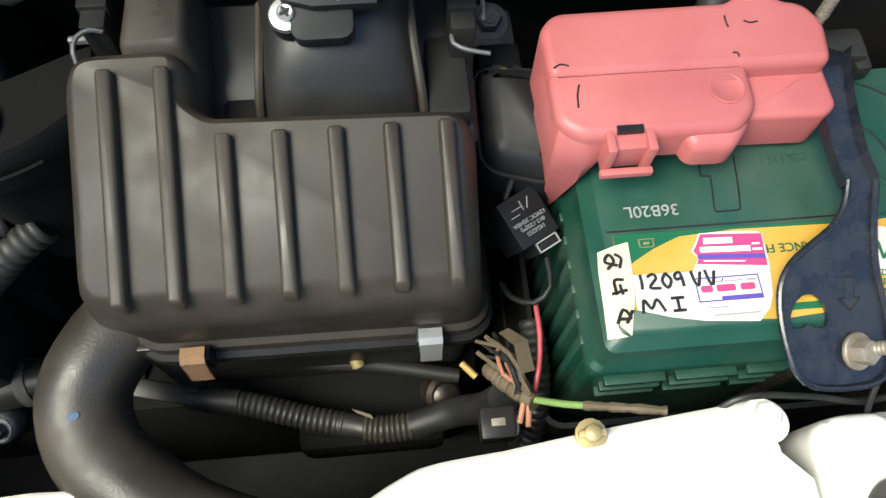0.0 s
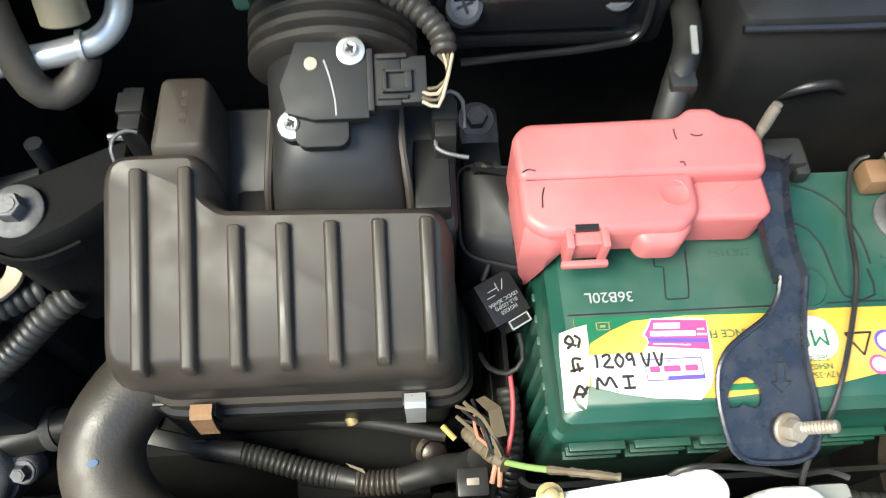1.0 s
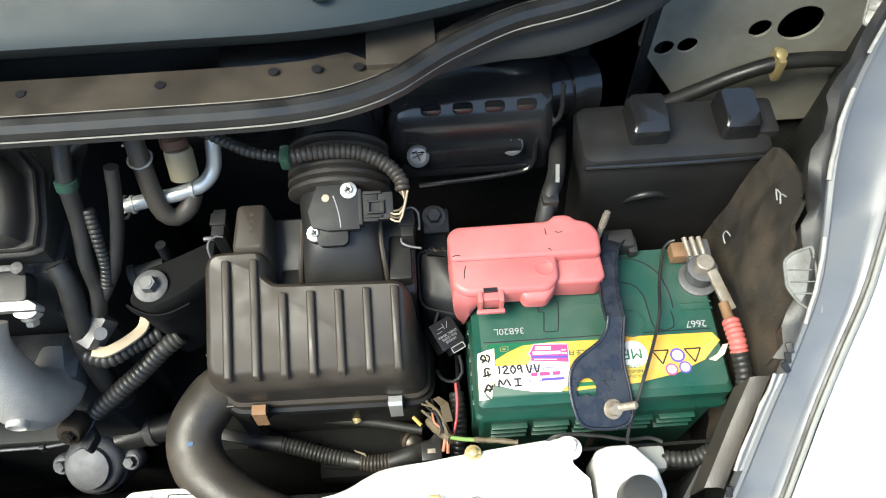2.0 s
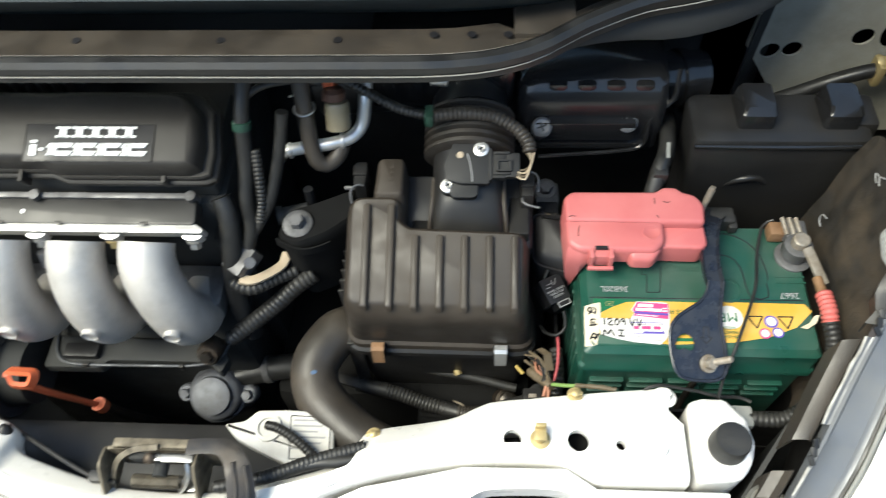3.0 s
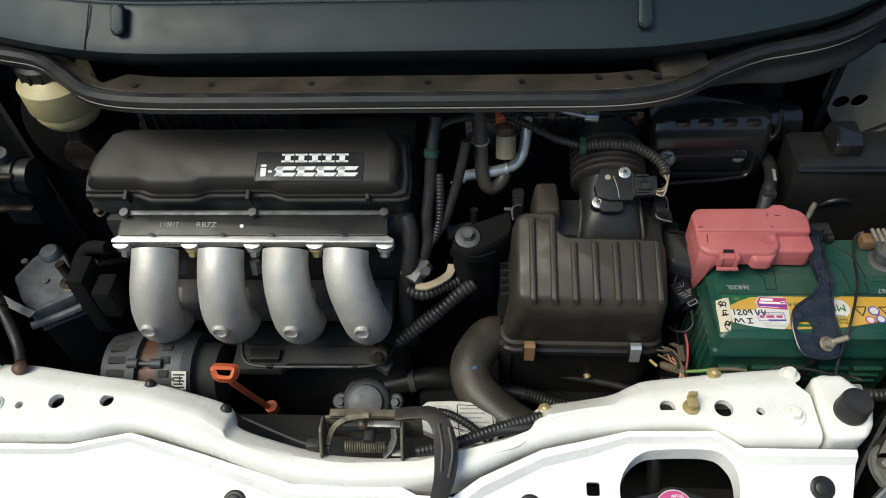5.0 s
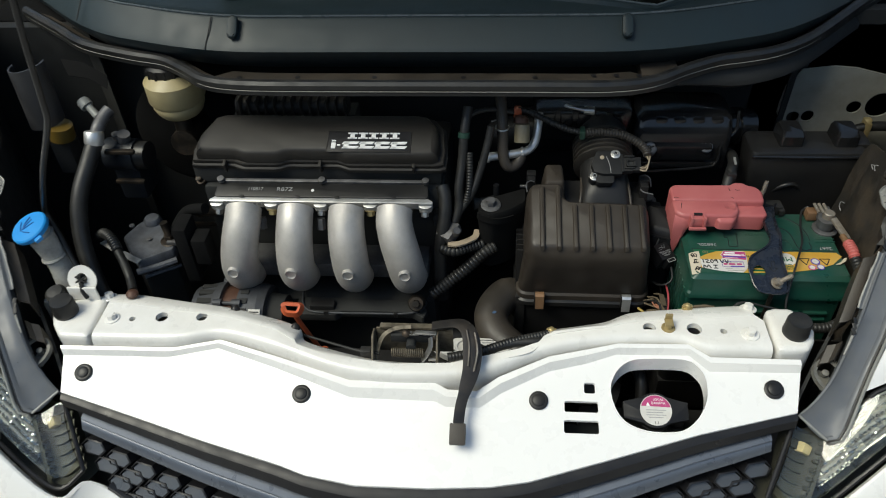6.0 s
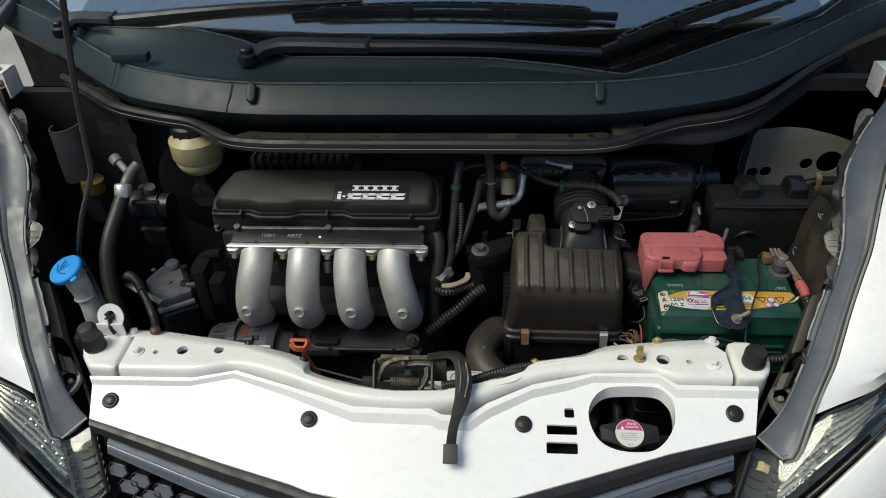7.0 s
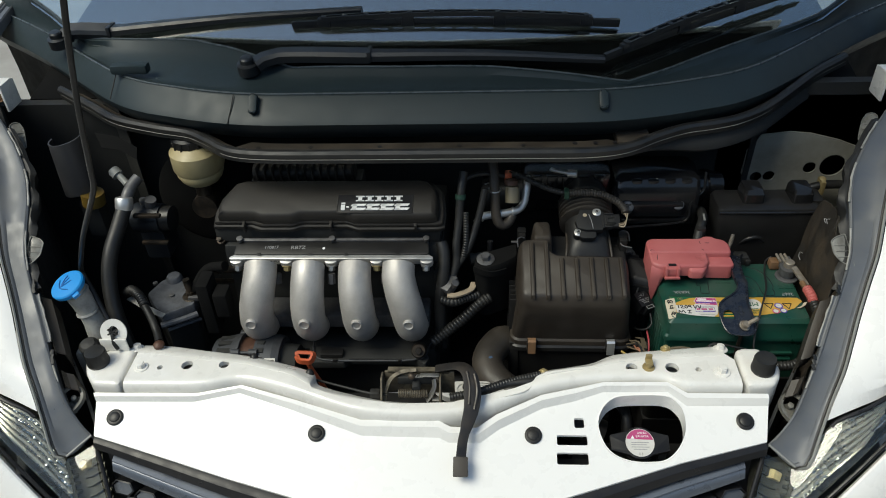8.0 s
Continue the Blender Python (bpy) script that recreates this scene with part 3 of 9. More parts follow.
LIP = [(-0.449, -0.035), (-0.300, -0.034), (-0.240, -0.023), (-0.164, -0.041), (-0.069, -0.066), (0.034, -0.065), (0.052, -0.073), (0.087, -0.074), (0.114, -0.057), (0.175, -0.032), (0.221, -0.023), (0.259, -0.015), (0.344, -0.014), (0.369, -0.028), (0.475, -0.028)]
STEP = [(xl + 1.15 * (x - xl), yl + 1.15 * (y - yl)) for (x, y), (xl, yl) in zip(STEP, LIP)]
loop3 = [V((x, y, 0)) for x, y in OPENING]
smooth = spline(loop3[-2:] + loop3 + loop3[:3], 0.005)
first = min(range(len(smooth)), key=lambda k: (smooth[k] - loop3[0]).length)
last = max(k for k in range(len(smooth)) if (smooth[k] - loop3[0]).length < 1e-6)
OPENING = [(p.x, p.y) for p in smooth[first:last]]
bm = new_bm()
holed(bm, STEP + EDGE, [OPENING] + SLOTS, plate_z, 0.003)
part("plate", bm, white_gloss, plate)
bm = new_bm()
rows = [[V((x, y, plate_z(x, y))) for x, y in STEP],
        [V((x0 * 0.6 + x1 * 0.4, y0 * 0.6 + y1 * 0.4, plate_z(x1, y1) + 0.006)) for (x0, y0), (x1, y1) in zip(STEP, LIP)],
        [V((x, y, plate_z(x, y) + 0.008)) for x, y in LIP],
        [V((x, y + 0.002, plate_z(x, y) + 0.004)) for x, y in LIP]]
sheet(bm, rows, 0.0025)
part("raised_rim", bm, white_gloss, plate)
bm = new_bm()
ring = [V((x, y, plate_z(x, y) + 0.0005)) for x, y in OPENING]
ring_in = [V((0.306 + (x - 0.306) * 0.985, -0.066 + (y + 0.066) * 0.985, plate_z(x, y) - 0.020)) for x, y in OPENING]
sheet(bm, [ring + ring[:1], ring_in + ring_in[:1]], 0.002)
part("opening_wall", bm, white_gloss, plate)


def trim_clip(x, y):
    n = V((0, -SLOPE, 1)).normalized()
    m = facing((x, y, plate_z(x, y) + 0.0005), n)
    ob = thing("trim_clip", "round black push-in trim clip in the white cover plate", "clip", (x, y, plate_z(x, y)), group="trim clips in the cover plate")
    b = new_bm()
    lathe(b, [(0.0115, 0), (0.0115, 0.0016), (0.0100, 0.0026), (0.0080, 0.0026)], m, 24)
    part("collar", b, black_plastic, ob)
    b = new_bm()
    lathe(b, [(0.0074, 0.0005), (0.0074, 0.0038), (0.0060, 0.0046), (0.001, 0.0048)], m, 24)
    part("pin", b, black_plastic, ob)


for x, y in ((-0.413, -0.062), (-0.129, -0.079), (0.162, -0.078), (0.441, -0.058)):
    trim_clip(x, y)

# radiator neck and cap inside the opening
rad = thing("radiator_filler", "black radiator filler with a red and white warning disc", "radiator filler", (0.306, -0.066, 0.74))
bm = new_bm()
lathe(bm, [(0.014, 0), (0.014, 0.03), (0.022, 0.032), (0.022, 0.042)], facing((0.306, -0.052, 0.746), (0, -0.38, 1)), 24)
part("neck", bm, black_plastic, rad)
CAP = facing((0.306, -0.066, 0.786), (0, -0.38, 1)) @ Matrix.Scale(0.85, 4)
bm = new_bm()
prism(bm, [(0.026 * math.cos(a), 0.026 * math.sin(a)) if abs(math.cos(a)) < 0.75 else (0.046 * math.copysign(1, math.cos(a)), 0.012 * math.copysign(min(1, abs(math.sin(a)) * 2), math.sin(a)))
           for a in [2 * math.pi * k / 36 for k in range(36)]], 0, 0.012, 0.0015, CAP)
part("cap", bm, relay_black, rad)
bm = new_bm()
lathe(bm, [(0.0225, 0.012), (0.0225, 0.0128)], CAP, 36)
disc_ob = part("warning_disc", bm, white_print, rad, "white and red printed disc")
bm = new_bm()
prism(bm, [(0.0215 * math.cos(radians(a)), 0.0215 * math.sin(radians(a))) for a in range(12, 169, 8)], 0.0128, 0.0131, 0, CAP)
part("red_band", bm, magenta_print, disc_ob)
words("warning_words", "AWAS\nBAHAYA", 0.0052, CAP @ pose(0.004, 0.0125, 0.0134), white_ink, disc_ob)
words("pressure_mark", "1.1", 0.006, CAP @ pose(0.0, -0.0185, 0.0134), black_ink, disc_ob)
for k in range(4):
    bm = new_bm()
    box(bm, (-0.014 + 0.003 * (k == 3), -0.0005 - 0.0036 * k, 0.0128), (0.014 - 0.004 * (k % 2), 0.0006 - 0.0036 * k, 0.0131), 0, CAP)
    part("text_line", bm, grey_ink, disc_ob)
bm = new_bm()
prism(bm, [(-0.014, 0.006), (-0.008, 0.006), (-0.011, 0.0115)], 0.0131, 0.0134, 0, CAP)
part("warning_triangle", bm, white_ink, disc_ob)
bm = new_bm()
box(bm, (0.22, -0.13, 0.70), (0.40, -0.02, 0.735), 0.006)
tube(bm, [(0.30, -0.03, 0.74), (0.30, 0.0, 0.77), (0.29, 0.03, 0.77)], 0.008)
whole("radiator_tank", bm, black_plastic, "black plastic radiator top tank under the opening", "radiator", (0.31, -0.075, 0.70))
for k, (x, y) in enumerate(((0.345, -0.05), (0.262, -0.07))):
    bm = new_bm()
    box(bm, (x - 0.006, y - 0.004, 0.735), (x + 0.006, y + 0.006, 0.760), 0.001)
    whole("connector", bm, natural_plastic if k == 0 else black_plastic, "small plastic wiring connector beside the radiator neck", "connector", (x, y, 0.735))

# ---- grille ----
grille = thing("grille", "gunmetal painted grille bars over a black honeycomb mesh", "grille", (0.012, -0.15, 0.60))
NOSE = sorted(EDGE)


def edge_y(x):
    """The plate's front edge in plan."""
    if x <= NOSE[0][0]:
        return NOSE[0][1] + 0.25 * (NOSE[0][0] - x)
    for (x0, y0), (x1, y1) in zip(NOSE, NOSE[1:]):
        if x <= x1:
            return y0 + (y1 - y0) * (x - x0) / (x1 - x0)
    return NOSE[-1][1] + 0.25 * (x - NOSE[-1][0])


def nose(x):
    return sum(edge_y(x + 0.006 * k) for k in (-2, -1, 0, 1, 2)) / 5


def near(x):
    """How far the grille stands off the plate, less towards the lamps."""
    return 1 - 0.36 * min(1.0, abs(x - MID) / 0.43) ** 2


def nose_bar(x0, x1, prof, n=70):
    rows = []
    for k in range(n + 1):
        x = x0 + (x1 - x0) * k / n
        y = nose(x)
        rows.append([V((x, y + a * near(x), plate_z(x, y) + b * near(x))) for a, b in prof])
    return rows


bm = new_bm()
sheet(bm, nose_bar(-0.437, 0.465, [(0.006, -0.003), (-0.002, -0.003), (-0.011, -0.009), (-0.014, -0.027), (-0.004, -0.035)]), 0.002)
part("top_trim", bm, grille_black, grille)
bm = new_bm()
sheet(bm, nose_bar(-0.412, 0.438, [(-0.004, -0.034), (-0.0215, -0.0385), (-0.0225, -0.0405), (-0.0215, -0.0425), (-0.0235, -0.0435), (-0.0315, -0.0570), (-0.0320, -0.0600), (-0.0260, -0.0680), (-0.010, -0.074)]), 0.002)
part("bar", bm, grille_paint, grille)
bm = new_bm()
sheet(bm, nose_bar(-0.425, 0.450, [(0.0, -0.03), (-0.010, -0.09), (-0.060, -0.20), (-0.06, -0.30)]), 0.002)
part("backing", bm, grille_black, grille)
# honeycomb cells: each a small six-sided frame standing proud of the backing
cell = new_bm()
hexa = [(-0.0190, 0), (-0.0115, 0.0100), (0.0115, 0.0100), (0.0190, 0), (0.0115, -0.0100), (-0.0115, -0.0100)]
outer_r = [cell.verts.new((x, 0, z)) for x, z in hexa]
outer_b = [cell.verts.new((x, 0.022, z)) for x, z in hexa]
inner_r = [cell.verts.new((x * 0.90, -0.001, z * 0.84)) for x, z in hexa]
inner_b = [cell.verts.new((x * 0.82, 0.016, z * 0.70 + 0.001)) for x, z in hexa]
for i in range(6):
    j = (i + 1) % 6
    cell.faces.new((outer_b[i], outer_b[j], outer_r[j], outer_r[i]))
    cell.faces.new((outer_r[i], outer_r[j], inner_r[j], inner_r[i]))
    cell.faces.new((inner_r[i], inner_r[j], inner_b[j], inner_b[i]))
cell_mesh = finish(cell, "cell", grille_black)
plate = new_bm()
prism(plate, [(x * 0.87, z * 0.83) for x, z in hexa], -0.002, 0.0, 0.0008, seg=1)
plate_mesh = finish(plate, "cell_plate", grille_mesh)
for row in range(6):
    for k in range(-13, 14):
        x = MID + 0.0345 * k + (0.01725 if row % 2 else 0)
        if abs(x - MID) > (0.415, 0.405, 0.392, 0.372, 0.342, 0.30)[row]:
            continue
        ob = new("cell", cell_mesh)
        ob.parent = grille
        dydx = (nose(x + 0.01) - nose(x - 0.01)) / 0.02
        seat = Matrix.Translation(V((x, nose(x) - 0.034 * near(x) - 0.0090 * (row + 0.6), plate_z(x, nose(x)) - 0.080 * near(x) - 0.0140 * (row + 0.6))) - BASE[grille]) @ pose(0, 0, 0, -33, 0, math.degrees(math.atan(dydx)))
        ob.matrix_local = seat
        face = new("cell_plate", plate_mesh)
        face.parent = grille
        face.matrix_local = seat @ Matrix.Translation((0, 0.0012, -0.0006)) @ pose(0, 0, 0, 76, 0, 0)

# ---- front bumper: its upper edge runs round the grille and under the lamps ----
bumper = thing("front_bumper", "white painted front bumper below the grille and lamps", "bumper", (0.012, -0.2, 0.2))
RIM = [(0.0, -0.268, 0.640), (0.15, -0.250, 0.648), (0.25, -0.215, 0.655), (0.31, -0.187, 0.668), (0.353, -0.170, 0.681), (0.385, -0.156, 0.697), (0.408, -0.150, 0.712), (0.425, -0.154, 0.722), (0.447, -0.172, 0.713), (0.478, -0.166, 0.727), (0.529, -0.139, 0.764),
       (0.593, -0.100, 0.815), (0.655, -0.055, 0.850), (0.72, 0.005, 0.872)]
half_rim = spline([V(p) for p in RIM], 0.008)
rim_line = [V((MID - p.x, p.y, p.z)) for p in reversed(half_rim[1:])] + [V((MID + p.x, p.y, p.z)) for p in half_rim]
rows = []
for p in rim_line:
    k = max(-1.0, min(1.0, (p.x - MID) / 0.75))
    o = V((0.75 * k, -0.85 + 0.35 * abs(k), 0)).normalized()
    rows.append([p + o * -0.004 + V((0, 0, -0.010)), p + V((0, 0, -0.001)), p + o * 0.003, p + o * 0.012 + V((0, 0, -0.006)), p + o * 0.032 + V((0, 0, -0.030)), p + o * 0.055 + V((0, 0, -0.10)), V((p.x, p.y, 0.40)) + o * 0.065, V((p.x, p.y, 0.22)) + o * 0.02])
bm = new_bm()
sheet(bm, rows, 0.004)
part("skin", bm, white_gloss, bumper)
for sgn in (-1, 1):
    bm = new_bm()
    line = [V((MID + sgn * p.x, p.y + 0.005, p.z + 0.006)) for p in half_rim if p.x < 0.398]
    sweep(bm, line, [(0.007, -0.006), (0.006, 0.003), (0.0, 0.005), (-0.006, 0.003), (-0.007, -0.006)])
    part("grille_rim", bm, grille_black, grille)

# ---- wings, headlamps: one side built, the other mirrored ----
INNER = [V(p) for p in ((0.469, -0.079, 0.808), (0.486, -0.068, 0.818), (0.503, -0.054, 0.838), (0.516, -0.037, 0.858), (0.539, 0.000, 0.883), (0.566, 0.050, 0.917), (0.588, 0.089, 0.944), (0.604, 0.124, 0.969), (0.610, 0.155, 0.991), (0.617, 0.197, 1.020), (0.631, 0.233, 1.041), (0.656, 0.271, 1.064), (0.676, 0.295, 1.080), (0.705, 0.325, 1.098), (0.76, 0.37, 1.112), (0.800, 0.46, 1.120), (0.835, 0.60, 1.135), (0.86, 0.78, 1.15))]
OUTER = [V(p) for p in ((0.500, -0.102, 0.791), (0.508, -0.1025, 0.792), (0.516, -0.096, 0.802), (0.5295, -0.071, 0.831), (0.545, -0.044, 0.857), (0.565, -0.013, 0.879), (0.581, 0.019, 0.901), (0.597, 0.052, 0.923), (0.615, 0.086, 0.947), (0.633, 0.119, 0.971), (0.646, 0.152, 0.994), (0.661, 0.190, 1.020), (0.684, 0.240, 1.055), (0.720, 0.290, 1.085), (0.782, 0.352, 1.104), (0.822, 0.45, 1.116), (0.858, 0.60, 1.132), (0.884, 0.78, 1.147))]


def sided(p, side):
    return V(p) if side > 0 else mirror(p)


def even(pts, count):
    """A smooth line through the points, cut into equal steps."""
    line = spline(pts, 0.004)
    out = []
    for k in range(count + 1):
        g = k * (len(line) - 1) / count
        i = min(int(g), len(line) - 2)
        out.append(line[i].lerp(line[i + 1], g - i))
    return out


def wing(side):
    ob = thing("wing", "white painted front wing with a grey inner seam channel", "car wing", sided((0.70, 0.2, 0.4), side), group="front wings")
    path, edge = even(INNER, 84), even(OUTER, 84)
    flange, lip, groove, skin = [], [], [], []
    for p, q in zip(path, edge):
        o = q - p
        flange.append([sided(p + d, side) for d in (V((-0.003, 0.001, -0.016)), V((-0.001, 0, -0.001)), o * 0.05 + V((0, 0, 0.0012)), o * 0.12 + V((0, 0, -0.002)), o * 0.5 + V((0, 0, -0.0045)), o * 0.82 + V((0, 0, -0.004)), o * 0.90 + V((0, 0, -0.001)), o)])
        e = q + V((0, 0, -0.001))
        out = V((o.x, o.y, 0)).normalized()
        groove.append([sided(e + out * a + V((0, 0, c)), side) for a, c in ((0.0004, -0.006), (0.0004, 0.001), (0.0022, 0.0014), (0.0026, -0.006))])
        lip.append([sided(e + out * a + V((0, 0, c)), side) for a, c in ((0.0032, -0.006), (0.0034, 0.0015), (0.0052, 0.0030), (0.0070, 0.0010))])
        if q.y > -0.068:
            g = min(1.0, max(0.0, (q.y + 0.068) / 0.10))
            g = g * g * (3 - 2 * g)
            e = e + out * 0.0070
            tip = [V((0.001, 0.0, 0.001)), V((0.03, 0.011, 0.007)), V((0.065, 0.024, 0.013)), V((0.105, 0.045, 0.016)), V((0.14, 0.075, 0.016)), V((0.165, 0.10, -0.02)), V((0.18, 0.12, -0.06)), V((0.19, 0.14, -0.10))]
            far = [V((0.001, -0.001, 0.001)), V((0.03, -0.012, 0.006)), V((0.065, -0.026, -0.004)), V((0.105, -0.040, -0.032)), V((0.14, -0.05, -0.08)), V((0.165, -0.05, -0.17)), V((0.18, -0.03, -0.32)), V((0.19, 0.0, -0.55))]
            skin.append([sided(e + a.lerp(c, g), side) for a, c in zip(tip, far)])
    for name, rows, ma, note, thick in (("seam_channel", flange, grey_seam, "slate grey seam channel with faint stains", 0.002), ("edge_lip", groove, seal_rubber, "dark rubber edge", 0.0008), ("edge_moulding", lip, natural_plastic, "pale plastic edge moulding", 0.0008), ("outer_skin", skin, white_gloss, "", 0.002)):
        b = new_bm()
        sheet(b, rows, thick)
        part(name, b, ma, ob, note)
    b = new_bm()
    sweep(b, [sided(path[0].lerp(edge[0], k / 8) + V((0, -0.0005, 0.0005)), side) for k in range(9)], circle(0.0016, 8))
    part("end_bead", b, natural_plastic, ob, "pale rounded end of the channel")
    # sealer bead in lengths along the inner edge, with gaps between them
    rnd = random.Random(5)
    for lo, hi, r, shift in ((-0.036, -0.006, 0.0013, 0.0), (0.010, 0.077, 0.0014, -0.006), (0.095, 0.156, 0.0015, 0.0), (0.176, 0.240, 0.0016, 0.0), (0.252, 0.300, 0.0014, 0.0)):
        bead = [sided(p + V((-0.001 + shift + rnd.uniform(-0.0008, 0.0008), 0, 0.0008 + shift * 0.3 + rnd.uniform(-0.0006, 0.0006))), side) for p in path if lo < p.y < hi]
        sizes = [rnd.uniform(0.75, 1.2) for _ in bead]
        b = new_bm()
        sweep(b, bead, circle(r, 8), scale=lambda i: sizes[i])
        part("sealer_bead", b, sealer, ob, "off-white brushed seam sealer")
    b = new_bm()
    sheet(b, [[sided(p + d, side) for d in (V((-0.0075, 0, -0.001)), V((-0.0030, 0, -0.0025)), V((-0.001, 0, -0.0015)))] for p in path if 0.008 < p.y < 0.080], 0.001)
    part("edge_strip", b, grey_seam, ob, "narrow grey step beside the channel")
    # ragged black rubber strip hanging along the inner edge
    ragged = []
    for p in path:
        if 0.080 < p.y < 0.31:
            w = 0.006 + 0.005 * abs(math.sin(p.y * 71)) + rnd.uniform(0.0, 0.005)
            ragged.append([sided(p + d, side) for d in (V((-0.0005, 0, -0.004)), V((-0.5 * w, 0.001, -0.003 + rnd.uniform(-0.002, 0.001))), V((-w, 0.002, -0.008 + rnd.uniform(-0.004, 0.004))), V((-w + 0.001, 0.002, -0.020)))])
    b = new_bm()
    sheet(b, ragged, 0.0012)
    part("torn_edge", b, rubber, ob, "torn black rubber edge")
    for y in (-0.004, 0.084):
        p = min(path, key=lambda v: abs(v.y - y))
        b = new_bm()
        for k in range(3):
            box(b, (-0.0022, -0.004, -0.001), (0.0022, 0.004, 0.001), 0.0006, Matrix.Translation(sided(p + V((-0.005 + 0.002 * k, 0.006 * (k - 1), -0.003 + 0.003 * k)), side)) @ pose(0, 0, 0, 30, rnd.uniform(-20, 20), rnd.uniform(-30, 30)))
        part("rubber_stub", b, rubber, ob)
    for lo, hi, wide, drop in ((-0.034, -0.002, 0.022, -0.016), (0.004, 0.078, 0.020, -0.010)):
        b = new_bm()
        sheet(b, [[sided(p + d, side) for d in (V((-wide - 0.004, 0.004, drop - 0.030)), V((-wide, 0.003, drop - 0.004)), V((-wide * 0.6, 0.002, drop)), V((-0.009, 0, drop * 0.5)), V((-0.007, 0, drop * 0.5 - 0.006)))] for p in path if lo < p.y < hi], 0.002)
        part("edge_trim", b, dusty_rubber, ob, "dusty dark plastic edge trim")
    # clouded plastic lugs with moulded ribs: one beside the channel, one at its rear end
    for q, turn, outline in (((0.604, 0.128, 0.967), 0, [(0.002, 0.034), (-0.016, 0.030), (-0.024, 0.024), (-0.025, 0.0), (-0.017, -0.016), (-0.004, -0.028), (0.002, -0.028)]),
                             ((0.668, 0.300, 1.062), -30, [(0.012, 0.034), (0.004, 0.040), (-0.006, 0.038), (-0.012, 0.024), (-0.013, 0.0), (-0.012, -0.022), (0.006, -0.022), (0.012, 0.0)])):
        t = new_bm()
        poly = round_poly(outline, 0.004)
        prism(t, poly, -0.0012, 0.0006, 0.0004)
        sweep(t, [V((x, y, 0.0012)) for x, y in poly + poly[:1]], circle(0.0013, 6))
        xs = [x for x, _ in outline]
        for k in range(3):
            y = -0.010 + 0.011 * k
            sweep(t, [V((min(xs) * 0.85, y + 0.003, 0.0012)), V((max(xs) * 0.5, y, 0.0016))], circle(0.0008, 6))
        b = new_bm()
        merge(b, t, Matrix.Translation(V(q)) @ pose(0, 0, 0, 34, -12, turn) @ Matrix.Scale(0.78, 4))
        if side < 0:
            for v in b.verts:
                v.co = mirror(v.co)
        part("lug", b, lug_plastic, ob, "clouded clear plastic mounting lug")
    return ob


wing(1)
wing(-1)


def headlamp(side):
    up = [V(p) for p in ((0.466, -0.085, 0.795), (0.497, -0.092, 0.789), (0.526, -0.081, 0.811), (0.556, -0.064, 0.837), (0.591, -0.056, 0.851), (0.640, -0.030, 0.864), (0.700, 0.025, 0.875))]
    low = [V(p) for p in ((0.436, -0.146, 0.734), (0.460, -0.166, 0.722), (0.489, -0.160, 0.734), (0.539, -0.133, 0.771), (0.603, -0.095, 0.821), (0.662, -0.050, 0.853), (0.715, 0.008, 0.872))]
    ob = thing("headlamp", "clear lens headlamp with ribbed chrome reflector and smoked inner end", "headlamp", sided((0.56, -0.08, 0.65), side), group="headlamps")
    a, c = spline(up, 0.010), spline(low, 0.010)
    nrm = V((0.30, -0.66, 0.69)).normalized()

    def along(curve, pts, s):
        """The point at share s of the way, counted by the named points."""
        f = s * (len(pts) - 1)
        i = min(int(f), len(pts) - 2)
        i0 = min(range(len(curve)), key=lambda k: (curve[k] - pts[i]).length)
        i1 = min(range(len(curve)), key=lambda k: (curve[k] - pts[i + 1]).length)
        g = i0 + (i1 - i0) * (f - i)
        k = min(int(g), len(curve) - 2)
        return curve[k].lerp(curve[k + 1], g - k)

    def grid(depth, bulge, s0=0.0, s1=1.0, v0=0.0, v1=1.0, ns=30, nv=10, relief=None):
        rows = []
        for i in range(ns + 1):
            s = s0 + (s1 - s0) * i / ns
            pa, pc = along(a, up, s), along(c, low, s)
            row = []
            for k in range(nv + 1):
                v = v0 + (v1 - v0) * k / nv
                w = relief(s, v) if relief else 0.0
                row.append(sided(pa.lerp(pc, v) + nrm * (bulge * 4 * v * (1 - v) - depth + w), side))
            rows.append(row)
        return rows

    def saw(x):
        return x - math.floor(x)

    b = new_bm()
    sheet(b, grid(0.0, 0.006), 0.002)
    lens = part("lens", b, lens_glass, ob, "clear plastic lens")
    lens.visible_shadow = False
    def at(s, v, deep):
        return sided(along(a, up, s).lerp(along(c, low, s), v) - nrm * deep, side)

    b = new_bm()
    sheet(b, grid(0.021, 0.0, 0.28, 0.86, 0.66, 0.97, 40, 14, lambda s, v: -0.010 * math.sin(math.pi * (v - 0.66) / 0.31) + 0.006 * (v > 0.80)), 0.001)
    part("reflector", b, chrome, ob, "smooth chrome lower reflector")
    # louvre bars across the lamp, chrome facets between them
    for k in range(6):
        v, s1 = 0.075 + 0.118 * k, 0.84 - 0.03 * k
        b = new_bm()
        sweep(b, [at(0.30 + (s1 - 0.30) * i / 20, v, 0.008 + 0.006 * (i / 20) ** 8) for i in range(21)], [(0.0028, -0.006), (0.0026, 0.0004), (0.0, 0.0018), (-0.0026, 0.0004), (-0.0028, -0.006)], scale=lambda i: 1.0 if i < 19 else 0.75)
        part("louvre", b, lamp_bar, ob, "grey chromed louvre bar")
    b = new_bm()
    rnd = random.Random(11)
    for k in range(6):
        for i in range(18):
            s, v = 0.305 + 0.018 * i + 0.009 * (k % 2), 0.134 + 0.118 * k
            if s < 0.66 - 0.03 * k:
                t = new_bm()
